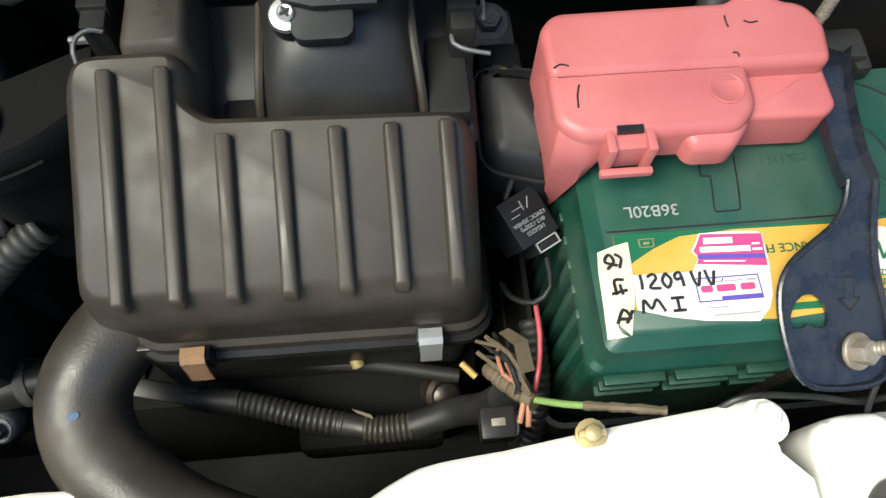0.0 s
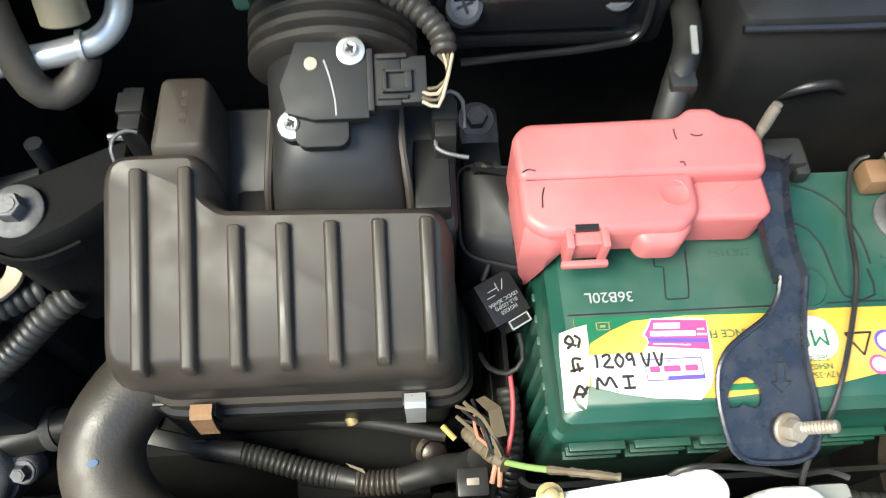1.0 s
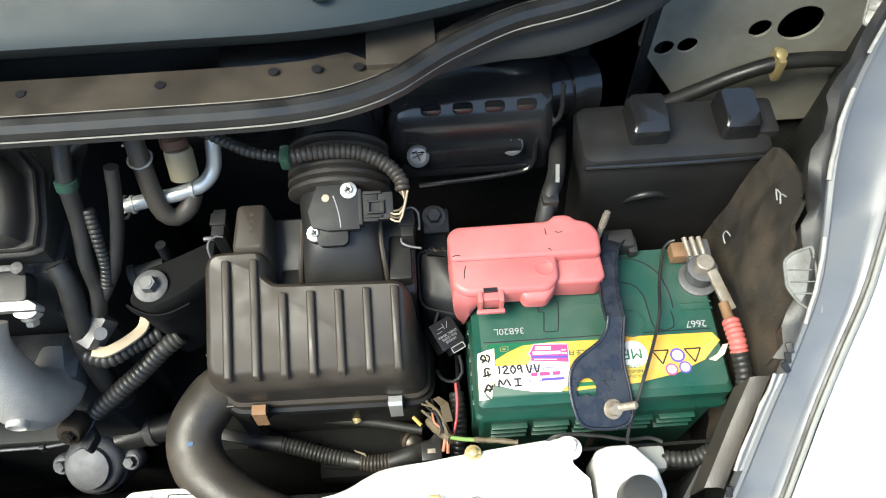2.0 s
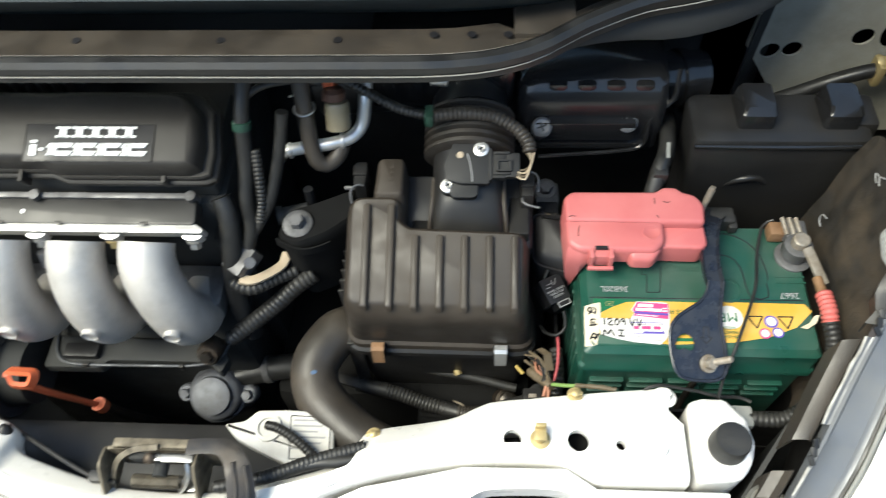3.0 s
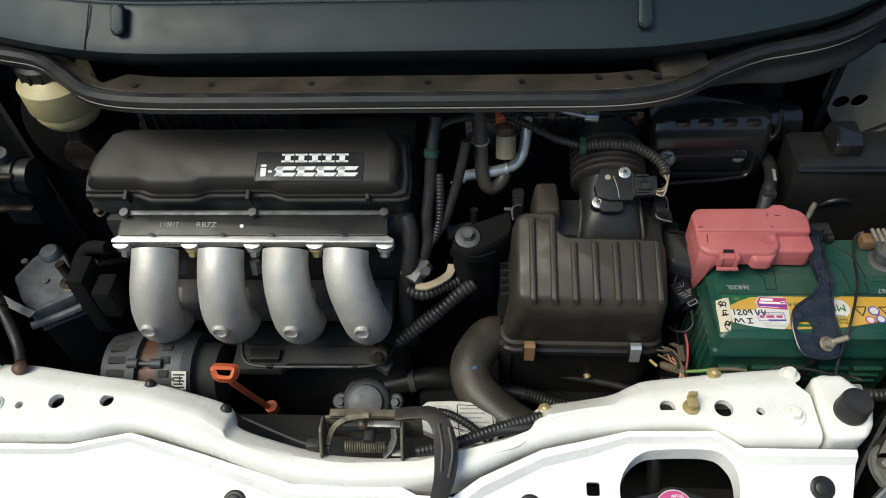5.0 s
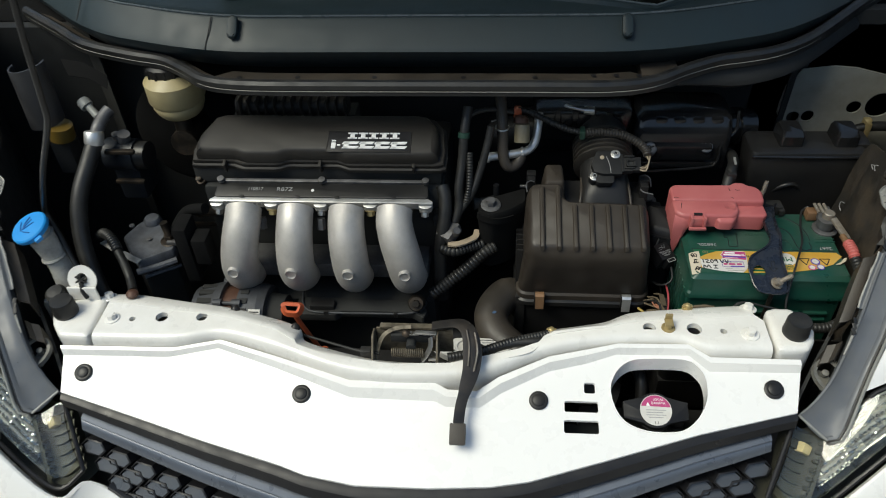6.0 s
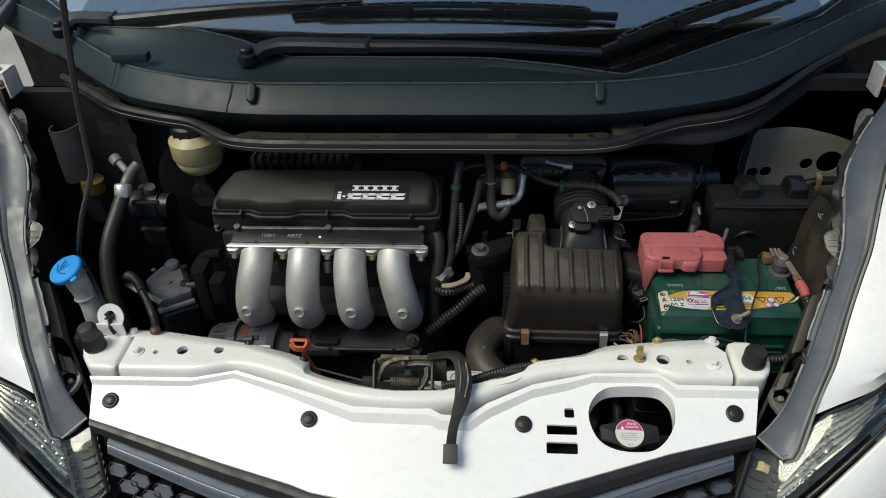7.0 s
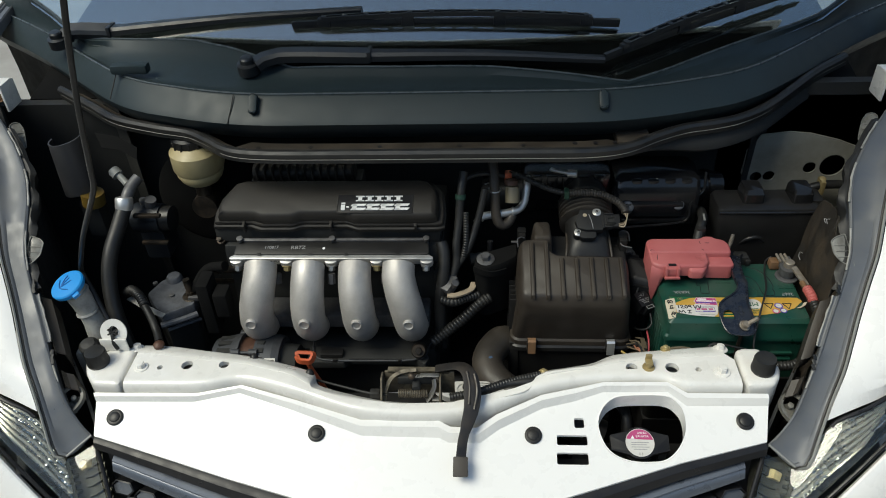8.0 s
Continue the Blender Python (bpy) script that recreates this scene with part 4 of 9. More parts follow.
                bmesh.ops.create_icosphere(t, subdivisions=1, radius=0.0032)
                merge(b, t, Matrix.Translation(at(s, v, 0.009)) @ pose(0, 0, 0, rnd.uniform(0, 90), rnd.uniform(0, 90), 0) @ Matrix.Diagonal((1.25, 1.0, 0.8, 1)))
    part("facets", b, chrome, ob, "rows of small chrome facets")
    b = new_bm()
    sheet(b, grid(0.014, 0.0, 0.015, 0.27, 0.03, 0.97, 10, 64, lambda s, v: 0.0045 * saw(v * 8)), 0.001)
    part("signal_housing", b, lamp_dark, ob, "smoked ribbed turn signal housing")
    b = new_bm()
    sheet(b, grid(0.034, 0.0, 0.0, 1.0, 0.0, 1.0, 20, 8), 0.002)
    sheet(b, grid(0.022, 0.0, 0.86, 1.0, 0.0, 1.0, 6, 8), 0.002)
    part("housing", b, lamp_dark, ob)
    b = new_bm()
    dv = [sided(along(a, up, 0.275).lerp(along(c, low, 0.275), 0.16 + 0.84 * k / 8) - nrm * 0.008, side) for k in range(9)]
    sweep(b, dv, [(0.0022, -0.006), (0.0022, 0.003), (-0.0022, 0.003), (-0.0022, -0.006)])
    for k in range(9):
        v = 0.08 + 0.10 * k
        p = sided(along(a, up, 0.235).lerp(along(c, low, 0.235), v) - nrm * 0.006, side)
        lathe(b, [(0.0032, -0.006), (0.0032, 0.001), (0.002, 0.003)], facing(p, sided(nrm, side) - sided((0, 0, 0), side)), 8)
    part("divider", b, lamp_dark, ob)
    b = new_bm()
    for pts in ([p for p in a if p.x > 0.545], c, [a[0].lerp(c[0], k / 6) for k in range(7)]):
        sweep(b, [sided(p - nrm * 0.002, side) for p in pts], circle(0.0030, 8))
    part("rim", b, grille_black, ob)
    b = new_bm()
    p = along(a, up, 0.13).lerp(along(c, low, 0.13), 0.20) - nrm * 0.008
    m = facing(sided(p, side), sided(nrm, side) - sided((0, 0, 0), side))
    lathe(b, [(0.009, -0.008), (0.009, 0.001), (0.0075, 0.004), (0.002, 0.006)], m, 4)
    part("bulb", b, cream_plastic, ob, "pale bulb in the turn signal")
    return ob


headlamp(1)
headlamp(-1)

# black panel behind each lamp and bracket with cloudy lug by the beam end
for side in (1, -1):
    bm = new_bm()
    rows = [[sided(V(q), side) for q in r] for r in (((0.468, -0.07, 0.795), (0.470, -0.07, 0.60)), ((0.50, -0.02, 0.822), (0.51, -0.02, 0.60)), ((0.535, 0.03, 0.850), (0.545, 0.03, 0.6)))]
    sheet(bm, rows, 0.004)
    whole("lamp_bracket", bm, dark_void, "black bracket behind the headlamp", "bracket", sided((0.50, -0.02, 0.6), side), group="lamp brackets")
    bm = new_bm()
    loop = spline([V(p) for p in ((0.503, -0.058, 0.826), (0.495, -0.044, 0.829), (0.494, -0.030, 0.833), (0.503, -0.020, 0.838), (0.514, -0.024, 0.842), (0.519, -0.036, 0.844))], 0.004)
    sweep(bm, [sided(p, side) for p in loop], [(0.0022, -0.003), (0.0022, 0.003), (-0.0022, 0.003), (-0.0022, -0.003)])
    lathe(bm, [(0.0042, -0.01), (0.0042, 0.002), (0.002, 0.003)], facing(sided((0.506, -0.034, 0.832), side), (0, -0.4, 1)), 10)
    sheet(bm, [[sided(V((x + 0.0015 * math.sin(9 * k), y, 0.824 + 0.0005 * k)), side) for x in (0.497, 0.505, 0.514)] for k, y in enumerate((-0.052, -0.042, -0.032, -0.025))], 0.002)
    whole("lamp_lug", bm, lug_plastic, "clouded plastic lamp mounting loop with a peg", "bracket", sided((0.50, -0.04, 0.805), side), group="lamp lugs")

# ---- bulkhead flange, bonnet seal, cowl, windscreen, wipers ----
SEAL = [(-0.640, 0.455, 1.072), (-0.560, 0.395, 1.070), (-0.500, 0.350, 1.068), (-0.420, 0.320, 1.067), (-0.365, 0.305, 1.066), (-0.320, 0.272, 1.067), (-0.285, 0.243, 1.069), (-0.230, 0.228, 1.071), (-0.12, 0.224, 1.072), (0.0, 0.224, 1.072), (0.14, 0.224, 1.072),
        (0.25, 0.228, 1.070), (0.306, 0.243, 1.069), (0.345, 0.269, 1.069), (0.370, 0.284, 1.069), (0.401, 0.298, 1.070), (0.440, 0.308, 1.070), (0.480, 0.321, 1.071), (0.520, 0.344, 1.073), (0.560, 0.377, 1.078), (0.630, 0.440, 1.09), (0.690, 0.480, 1.10)]
seal = thing("bonnet_seal", "grey dusty rubber seal running along the bulkhead edge", "rubber seal", (0, 0.25, 1.06))
seal_line = spline(SEAL, 0.012)
bm = new_bm()
sweep(bm, [p + V((0, 0, 0.001)) for p in seal_line], [(0.0075, -0.002), (0.0075, 0.004), (0.004, 0.008), (-0.001, 0.0088), (-0.005, 0.0065), (-0.0072, 0.002), (-0.0072, -0.002)])
part("bulb", bm, rubber, seal)
bm = new_bm()
sweep(bm, seal_line, [(0.0062, -0.010), (0.0062, -0.0012), (-0.0062, -0.0012), (-0.0062, -0.010)])
part("clip_strip", bm, rubber, seal)
# pale lines hold both the dust and the highlight on the seal's edges
for dy, dz in ((0.0072, 0.0052), (-0.0076, -0.0030)):
    bm = new_bm()
    sweep(bm, [p + V((0, dy, dz)) for p in seal_line], circle(0.0006, 6))
    part("pale_edge_line", bm, seal_edge_pale, seal, "pale edge line of dust and painted highlight")
flange = thing("bulkhead_flange", "brown dusty steel bulkhead flange with small holes", "body panel", (0, 0.27, 1.05))
path = spline(SEAL, 0.02)
bm = new_bm()
rows = []
for p in path:
    back = 0.052 if -0.27 < p.x < 0.29 else 0.030
    rows.append([p + V((0, 0.002, -0.014)), p + V((0, 0.000, -0.007)), p + V((0, 0.012, -0.006)), p + V((0, back, -0.009)), p + V((0, back + 0.002, -0.03))])
sheet(bm, rows, 0.002)
part("flange", bm, flange_brown, flange)
for sgn in (1,):
    bm = new_bm()
    rows = []
    for p in path:
        if 0.31 < sgn * p.x < 0.63:
            k = min(1.0, (sgn * p.x - 0.31) / 0.13)
            k = k * k * (3 - 2 * k)
            rows.append([p + V((0, 0.003, -0.013))] + [p + V((0, 0.003, -0.013)).lerp(d, 0.10 + 0.90 * k) for d in (V((0, -0.003, -0.022)), V((0, -0.008, -0.030)), V((0, -0.008, -0.038)), V((0, 0.012, -0.052)), V((0, 0.050, -0.062)))])
    sheet(bm, rows, 0.002)
    part("shelf", bm, dark_void, flange, "rounded dark shelf under the seal")
for x in (-0.246, -0.165, -0.06, 0.06, 0.155, 0.232, 0.262, 0.291):
    bm = new_bm()
    lathe(bm, [(0.0036, 0), (0.0036, 0.0003), (0.0012, 0.0003)], facing((x, 0.262 if x < 0.2 else 0.268, 1.0647), (0, 0, 1)), 14)
    part("hole", bm, black_ink, flange)
bm = new_bm()
box(bm, (0.296, 0.268, 1.05), (0.345, 0.330, 1.0655), 0.001)
part("corner_plate", bm, flange_brown, flange)

cowl = thing("cowl", "dark grey plastic windscreen cowl with moulded front edge", "cowl panel", (0.012, 0.35, 1.06))


def cowl_bow(x):
    a = abs(x - MID)
    line = [(0.0, 0.0), (0.24, 0.0), (0.30, 0.006), (0.36, 0.020), (0.41, 0.036), (0.46, 0.052), (0.515, 0.086), (0.577, 0.141), (0.64, 0.199), (0.70, 0.255), (0.76, 0.305), (0.83, 0.360), (0.92, 0.43)]
    for (x0, y0), (x1, y1) in zip(line, line[1:]):
        if a <= x1:
            k = (a - x0) / (x1 - x0)
            return y0 + (y1 - y0) * k
    return line[-1][1]


def cowl_back(x):
    """Where the panel meets the glass, in plan."""
    line = [(-0.92, 0.80), (-0.66, 0.545), (-0.586, 0.506), (-0.486, 0.485), (-0.392, 0.469), (-0.307, 0.438), (-0.214, 0.393), (-0.042, 0.384), (0.109, 0.383), (0.222, 0.374), (0.317, 0.364), (0.381, 0.392), (0.499, 0.455), (0.601, 0.507), (0.689, 0.560), (0.80, 0.68)]
    for (x0, y0), (x1, y1) in zip(line, line[1:]):
        if x <= x1:
            return y0 + (y1 - y0) * (x - x0) / (x1 - x0)
    return line[-1][1]


def glass_z(x, y):
    return 1.112 + 0.45 * (y - 0.335 - 0.30 * (x - MID) ** 2)


rows = []
for k in range(81):
    x = MID + 0.88 * (k - 40) / 40
    o = (cowl_bow(x - 0.02) + cowl_bow(x) + cowl_bow(x + 0.02)) / 3
    h = 0.0
    back = max(cowl_back(x), 0.336 + o)
    zb = max(glass_z(x, back) + 0.003, 1.108)
    crest = V((x, 0.317 + o, 1.129 + h))
    end = V((x, back, zb))
    mid = crest.lerp(end, 0.5)
    rows.append([V((x, 0.300 + o, 1.060 + h)), V((x, 0.275 + o, 1.085 + h)), V((x, 0.269 + o, 1.098 + h)), V((x, 0.275 + o, 1.105 + h)), V((x, 0.304 + o, 1.1275 + h)), V((x, 0.308 + o, 1.1305 + h)), V((x, 0.312 + o, 1.1305 + h)),
                 crest + V((0, 0, -0.002)), crest.lerp(end, 0.2) + V((0, 0, -0.008)), mid + V((0, 0, -0.009)), crest.lerp(end, 0.8) + V((0, 0, -0.005)), end + V((0, -0.008, 0.001)), end + V((0, -0.003, 0.003)), end, end + V((0, 0.001, -0.012))])
bm = new_bm()
sheet(bm, rows, 0.003)
part("panel", bm, cowl_plastic, cowl)
# added dark sheets stand for shade under the cowl's ends, hiding the ground
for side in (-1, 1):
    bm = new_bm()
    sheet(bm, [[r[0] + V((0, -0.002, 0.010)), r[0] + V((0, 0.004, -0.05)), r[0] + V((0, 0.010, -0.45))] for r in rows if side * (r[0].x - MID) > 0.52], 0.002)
    part("cowl_end_sheet", bm, dark_void, cowl, "dark sheet added below the cowl, standing for shade")
# edge beads, coloured pale to paint the highlight along each crease
for line in ([V((r[5].x, r[5].y - 0.0005, r[5].z + 0.0004)) for r in rows], [V((r[12].x, r[12].y, r[12].z + 0.0004)) for r in rows]):
    bm = new_bm()
    sweep(bm, line, circle(0.0016, 8))
    part("edge_bead", bm, cowl_edge, cowl, "rounded edge with its highlight put into the colour")
for x in (-0.25, 0.272):
    bm = new_bm()
    t = new_bm()
    prism(t, rrect(-0.007, -0.016, 0.007, 0.016, 0.006, 4), 0, 0.008, 0.003)
    merge(bm, t, Matrix.Translation((x, 0.293, 1.121)) @ pose(0, 0, 0, 42, 0, 0))
    part("tab", bm, cowl_plastic, cowl)
bm = new_bm()
box(bm, (-0.50, 0.375, 1.135), (-0.44, 0.395, 1.150), 0.004)
part("drain_box", bm, cowl_plastic, cowl)
for x, o in ((-0.29, 0.006), (-0.50, 0.080)):
    bm = new_bm()
    tube(bm, [(x, 0.270 + o, 1.0985 + o * 0.1), (x + 0.004, 0.287 + o, 1.1155 + o * 0.1), (x + 0.006, 0.304 + o, 1.1295 + o * 0.1)], 0.0009, 6)
    part("joint", bm, dark_void, cowl)


def pane_front(x):
    """The glass's lower edge in plan, tucked under the panel."""
    return max(0.345 + 0.30 * (x - MID) ** 2, max(cowl_back(x), 0.336 + cowl_bow(x)) - 0.010)


wscreen = thing("windscreen", "sloping windscreen with a black strip standing for the bonnet's reflection", "windscreen", (0.012, 0.6, 1.12))
bm = new_bm()
rows = []
for k in range(29):
    x = MID + 0.76 * (k - 14) / 14
    y0 = pane_front(x)
    rows.append([V((x * (1 - 0.14 * s), y0 + 0.95 * s, glass_z(x, y0 + 0.95 * s))) for s in (0, 0.06, 0.12, 0.3, 0.6, 1.0)])
sheet(bm, rows, 0.005)
pane = part("pane", bm, glass, wscreen)
pane.visible_shadow = False
# black strip under the glass paints in the bonnet's dark reflection
bm = new_bm()
rows = []
for k in range(29):
    x = MID + 0.76 * (k - 14) / 14
    y0, y1 = pane_front(x), 0.462 + 0.10 * (x - MID) ** 2
    if y1 > y0 + 0.002:
        rows.append([V((x, y, glass_z(x, y) - 0.007)) for y in (y0, 0.5 * (y0 + y1), y1)])
sheet(bm, rows, 0.001)
part("bonnet_reflection", bm, matt_black, wscreen)
bm = new_bm()
sheet(bm, [[V((-0.70, 0.45, 1.06)), V((-0.70, 0.85, 1.14)), V((-0.70, 1.30, 1.05)), V((-0.70, 1.9, 0.6))], [V((0.72, 0.45, 1.06)), V((0.72, 0.85, 1.14)), V((0.72, 1.30, 1.05)), V((0.72, 1.9, 0.6))]], 0.01)
whole("dashboard", bm, matt_black, "black dashboard top seen dimly through the windscreen", "dashboard", (0, 0.9, 1.0))
bm = new_bm()
sheet(bm, [[V((x, 1.25, 1.69)), V((x, 2.4, 1.72)), V((x, 3.2, 1.5)), V((x, 3.3, 0.5))] for x in (-0.72, -0.4, 0, 0.4, 0.74)], 0.02)
for s in (-0.74, 0.74):
    sheet(bm, [[V((s, 0.86, 0.4)), V((s, 1.9, 0.4)), V((s, 3.3, 0.4))], [V((s, 0.86, 1.10)), V((s, 1.9, 1.05)), V((s, 3.3, 1.05))], [V((s * 0.98, 1.30, 1.66)), V((s * 0.98, 1.9, 1.70)), V((s, 3.2, 1.5))]], 0.02)
whole("cabin_shell", bm, white_gloss, "white painted cabin of the car behind the windscreen", "car body", (0, 1.9, 0.4))


def wiper(pivot, elbow, tip, blade_a, blade_b):
    ob = thing("wiper", "black windscreen wiper with arm and blade", "wiper", pivot, group="wipers")
    p, e, q = V(pivot), V(elbow), V(tip)
    b = new_bm()
    lathe(b, [(0.017, -0.012), (0.017, 0.004), (0.011, 0.006), (0.0105, 0.013), (0.008, 0.0155), (0.001, 0.016)], facing(p, (0, -0.15, 1)), 20)
    part("pivot", b, wiper_black, ob)
    b = new_bm()
    path = spline([p + V((0.012, 0.001, 0.0)), p.lerp(e, 0.25) + V((0, 0.012, 0.008)), e], 0.02)
    sweep(b, path, [(0.014, -0.007), (0.014, 0.004), (0.009, 0.009), (-0.009, 0.009), (-0.014, 0.004), (-0.014, -0.007)])
    part("arm_root", b, wiper_black, ob)
    b = new_bm()
    sweep(b, spline([e, e.lerp(q, 0.5) + V((0, 0.0, 0.004)), q], 0.03), [(0.0120, -0.006), (0.0120, 0.003), (0.008, 0.008), (-0.008, 0.008), (-0.0120, 0.003), (-0.0120, -0.006)], scale=lambda i: max(0.62, 1 - 0.035 * i))
    part("arm", b, wiper_black, ob)
    b = new_bm()
    box(b, e - V((0.003, 0.015, 0.007)), e + V((0.003, 0.015, 0.0105)), 0.001)
    part("hinge", b, wiper_black, ob)
    a, c = V(blade_a), V(blade_b)
    u = (c - a).normalized()
    turn = Matrix.Translation(a) @ u.to_track_quat("X", "Z").to_matrix().to_4x4()
    length = (c - a).length

    def arch(s):
        return 0.014 * math.sin(math.pi * s) ** 0.7

    b = new_bm()
    sweep(b, [turn @ V((length * s, 0, arch(s) * 0.3)) for s in [k / 16 for k in range(17)]], [(0.004, 0), (0.0035, 0.006), (-0.0035, 0.006), (-0.004, 0)])
    part("blade", b, wiper_black, ob)
    for lo, hi in ((0.10, 0.50), (0.50, 0.90)):
        b = new_bm()
        rail = [turn @ V((length * (lo + (hi - lo) * k / 10), dy, arch(lo + (hi - lo) * k / 10) + 0.004)) for dy in (0.005,) for k in range(11)]
        sweep(b, rail, [(0.0018, -0.003), (0.0018, 0.004), (-0.0018, 0.004), (-0.0018, -0.003)])
        rail = [turn @ V((length * (lo + (hi - lo) * k / 10), -0.005, arch(lo + (hi - lo) * k / 10) + 0.004)) for k in range(11)]
        sweep(b, rail, [(0.0018, -0.003), (0.0018, 0.004), (-0.0018, 0.004), (-0.0018, -0.003)])
        for k in range(7):
            s = lo + (hi - lo) * k / 6
            box(b, (length * s - 0.004, -0.006, arch(s) + 0.002), (length * s + 0.004, 0.006, arch(s) + 0.009), 0.001, turn)
        part("bridge", b, wiper_black, ob)
    for s in (0.10, 0.36, 0.64, 0.90):
        b = new_bm()
        box(b, (length * s - 0.010, -0.0065, -0.001), (length * s + 0.010, 0.0065, arch(s) + 0.006), 0.002, turn)
        part("claw", b, wiper_black, ob)
    b = new_bm()
    sweep(b, [turn @ V((length * s, 0.0, -0.004 + arch(s) * 0.3)) for s in [k / 12 for k in range(13)]], [(0.0012, -0.003), (0.0012, 0.004), (-0.0012, 0.004), (-0.0012, -0.003)])
    part("squeegee", b, rubber, ob)


wiper((-0.276, 0.380, 1.146), (-0.083, 0.396, 1.153), (0.283, 0.383, 1.146), (0.283, 0.385, 1.148), (0.64, 0.575, 1.185))
wiper((-0.640, 0.497, 1.148), (-0.546, 0.508, 1.158), (-0.105, 0.497, 1.190), (-0.22, 0.476, 1.174), (0.315, 0.470, 1.170))


# ---- raised bonnet, propped open over the bay ----
bon = thing("bonnet", "white bonnet propped open on its rod", "bonnet", (0.012, 0.46, 1.31))


def bonnet_at(x, s, off=0.0):
    """A point of the raised panel: s from its rear edge to its nose, off below the skin."""
    a = abs(x)
    return V((MID + x * (1 - 0.10 * s), 0.500 - BONNET_RUN * s + 0.22 * a * a * (1 - s) - 0.70 * off, 1.330 + BONNET_RISE * s - 0.06 * a * a - 0.70 * off))


BONNET_RUN, BONNET_RISE = 0.40, 0.62
bm = new_bm()
sheet(bm, [[bonnet_at(0.68 * (k - 6) / 6, s) for s in (0, 0.15, 0.35, 0.55, 0.75, 0.9, 1.0)] for k in range(13)], 0.003)
part("skin", bm, white_gloss, bon)
for line in ([(-0.60, s) for s in (0.06, 0.35, 0.65, 0.96)], [(0.60, s) for s in (0.06, 0.35, 0.65, 0.96)], [(x, 0.95) for x in (-0.56, -0.2, 0.2, 0.56)]):
    bm = new_bm()
    sweep(bm, [bonnet_at(x, s, 0.020) for x, s in line], [(0.035, -0.006), (0.035, 0.006), (-0.035, 0.006), (-0.035, -0.006)])
    part("inner_frame", bm, white_paint, bon)
# unseen pad, added to darken the glass's reflection and bounce into the bay
bm = new_bm()
sheet(bm, [[bonnet_at(0.64 * (k - 4) / 4, s, 0.034) for s in (-0.01, 0.08, 0.3, 0.5, 0.7, 0.90)] for k in range(9)], 0.008)
part("unseen_dark_pad", bm, matt_black, bon, "unseen dark pad added to darken reflections and the bay")
for side in (1, -1):
    bm = new_bm()
    for lo, hi in (((0.698, 0.350, 1.125), (0.738, 0.385, 1.130)), ((0.698, 0.350, 1.085), (0.702, 0.39, 1.128))):
        a, c = sided(lo, side), sided(hi, side)
        box(bm, (min(a.x, c.x), lo[1], lo[2]), (max(a.x, c.x), hi[1], hi[2]), 0.0015)
    sweep(bm, [sided(q, side) for q in (V((0.734, 0.380, 1.128)), V((0.745, 0.43, 1.19)), V((0.740, 0.50, 1.27)), V((0.690, 0.56, 1.330)))], [(0.007, -0.002), (0.007, 0.002), (-0.007, 0.002), (-0.007, -0.002)])
    hinge = part("hinge", bm, white_paint, bon, "white painted hinge bracket")
    for q in ((0.714, 0.362, 1.130), (0.711, 0.356, 1.105)):
        bm = new_bm()
        hexbolt(bm, sided(q, side), (0, -0.3, 1), 0.006, 0.006, 0.009)
        part("bolt", bm, steel if q[2] > 1.12 else rusty, hinge)

# ---- engine block, cover, manifold ----
def grow(pts, d):
    """Moves a polygon's outline outwards by d."""
    area = sum(a[0] * b[1] - b[0] * a[1] for a, b in zip(pts, pts[1:] + pts[:1]))
    sgn = 1 if area > 0 else -1
    out = []
    k = len(pts)
    for i in range(k):
        a, c = V((*pts[i - 1], 0)), V((*pts[(i + 1) % k], 0))
        t = (c - a).normalized()
        out.append((pts[i][0] + sgn * t.y * d, pts[i][1] - sgn * t.x * d))
    return out


def shell(bm, layers, m=None):
    """Stacks outlines ((points), height) into a closed body."""
    t = new_bm()
    loft(t, [[V((x, y, z(x, y) if callable(z) else z)) for x, y in pts] for pts, z in layers])
    return merge(bm, t, m)


# block and head carry the shade under the cover in their colour
block = thing("engine_block", "cast engine block and head, darkened for shade under the cover", "engine", (-0.14, 0.25, 0.42))
bm = new_bm()
box(bm, (-0.315, 0.200, 0.42), (0.035, 0.38, 0.925), 0.01)
part("cylinder_block", bm, dark_void, block)
bm = new_bm()
box(bm, (-0.30, 0.140, 0.42), (0.02, 0.20, 0.76), 0.012)
part("crankcase", bm, dark_void, block)
# gearbox: the shade under the air box is put into its colour
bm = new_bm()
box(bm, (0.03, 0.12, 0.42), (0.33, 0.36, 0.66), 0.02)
part("gearbox", bm, matt_black, block, "gearbox casing, near black to stand for shade")
bm = new_bm()
box(bm, (-0.325, 0.208, 0.925), (0.03, 0.31, 0.958), 0.006)
part("cylinder_head", bm, dark_void, block)

COVER = Matrix.Translation((-0.142, 0.228, 0.987)) @ pose(0, 0, 0, 20, 0, 0)
cover = thing("engine_cover", "matt black moulded engine cover with a silver badge", "engine cover", (-0.142, 0.228, 0.955))


def wave(w, base=0.045, deep=0.0055):
    pts = []
    n = 48
    for k in range(n + 1):
        s = k / n
        f = 0.0
        for c, h in ((0.275, 0.085), (0.80, 0.19)):
            f = max(f, min(1.0, max(0.0, (h + 0.03 - abs(s - c)) / 0.05)))
        f = f * f * (3 - 2 * f)
        pts.append((-w + 2 * w * s, -base - deep * f))
    return pts


def cover_outline(w, base, back, r):
    return wave(w, base) + [(w + 0.002, -base + 0.018), (w - 0.002, back - 0.020), (w - 0.016, back - 0.003), (w - 0.030, back), (-w + 0.034, back), (-w + 0.018, back - 0.006), (-w + 0.003, back - 0.032), (-w - 0.002, -base + 0.018)]


bm = new_bm()
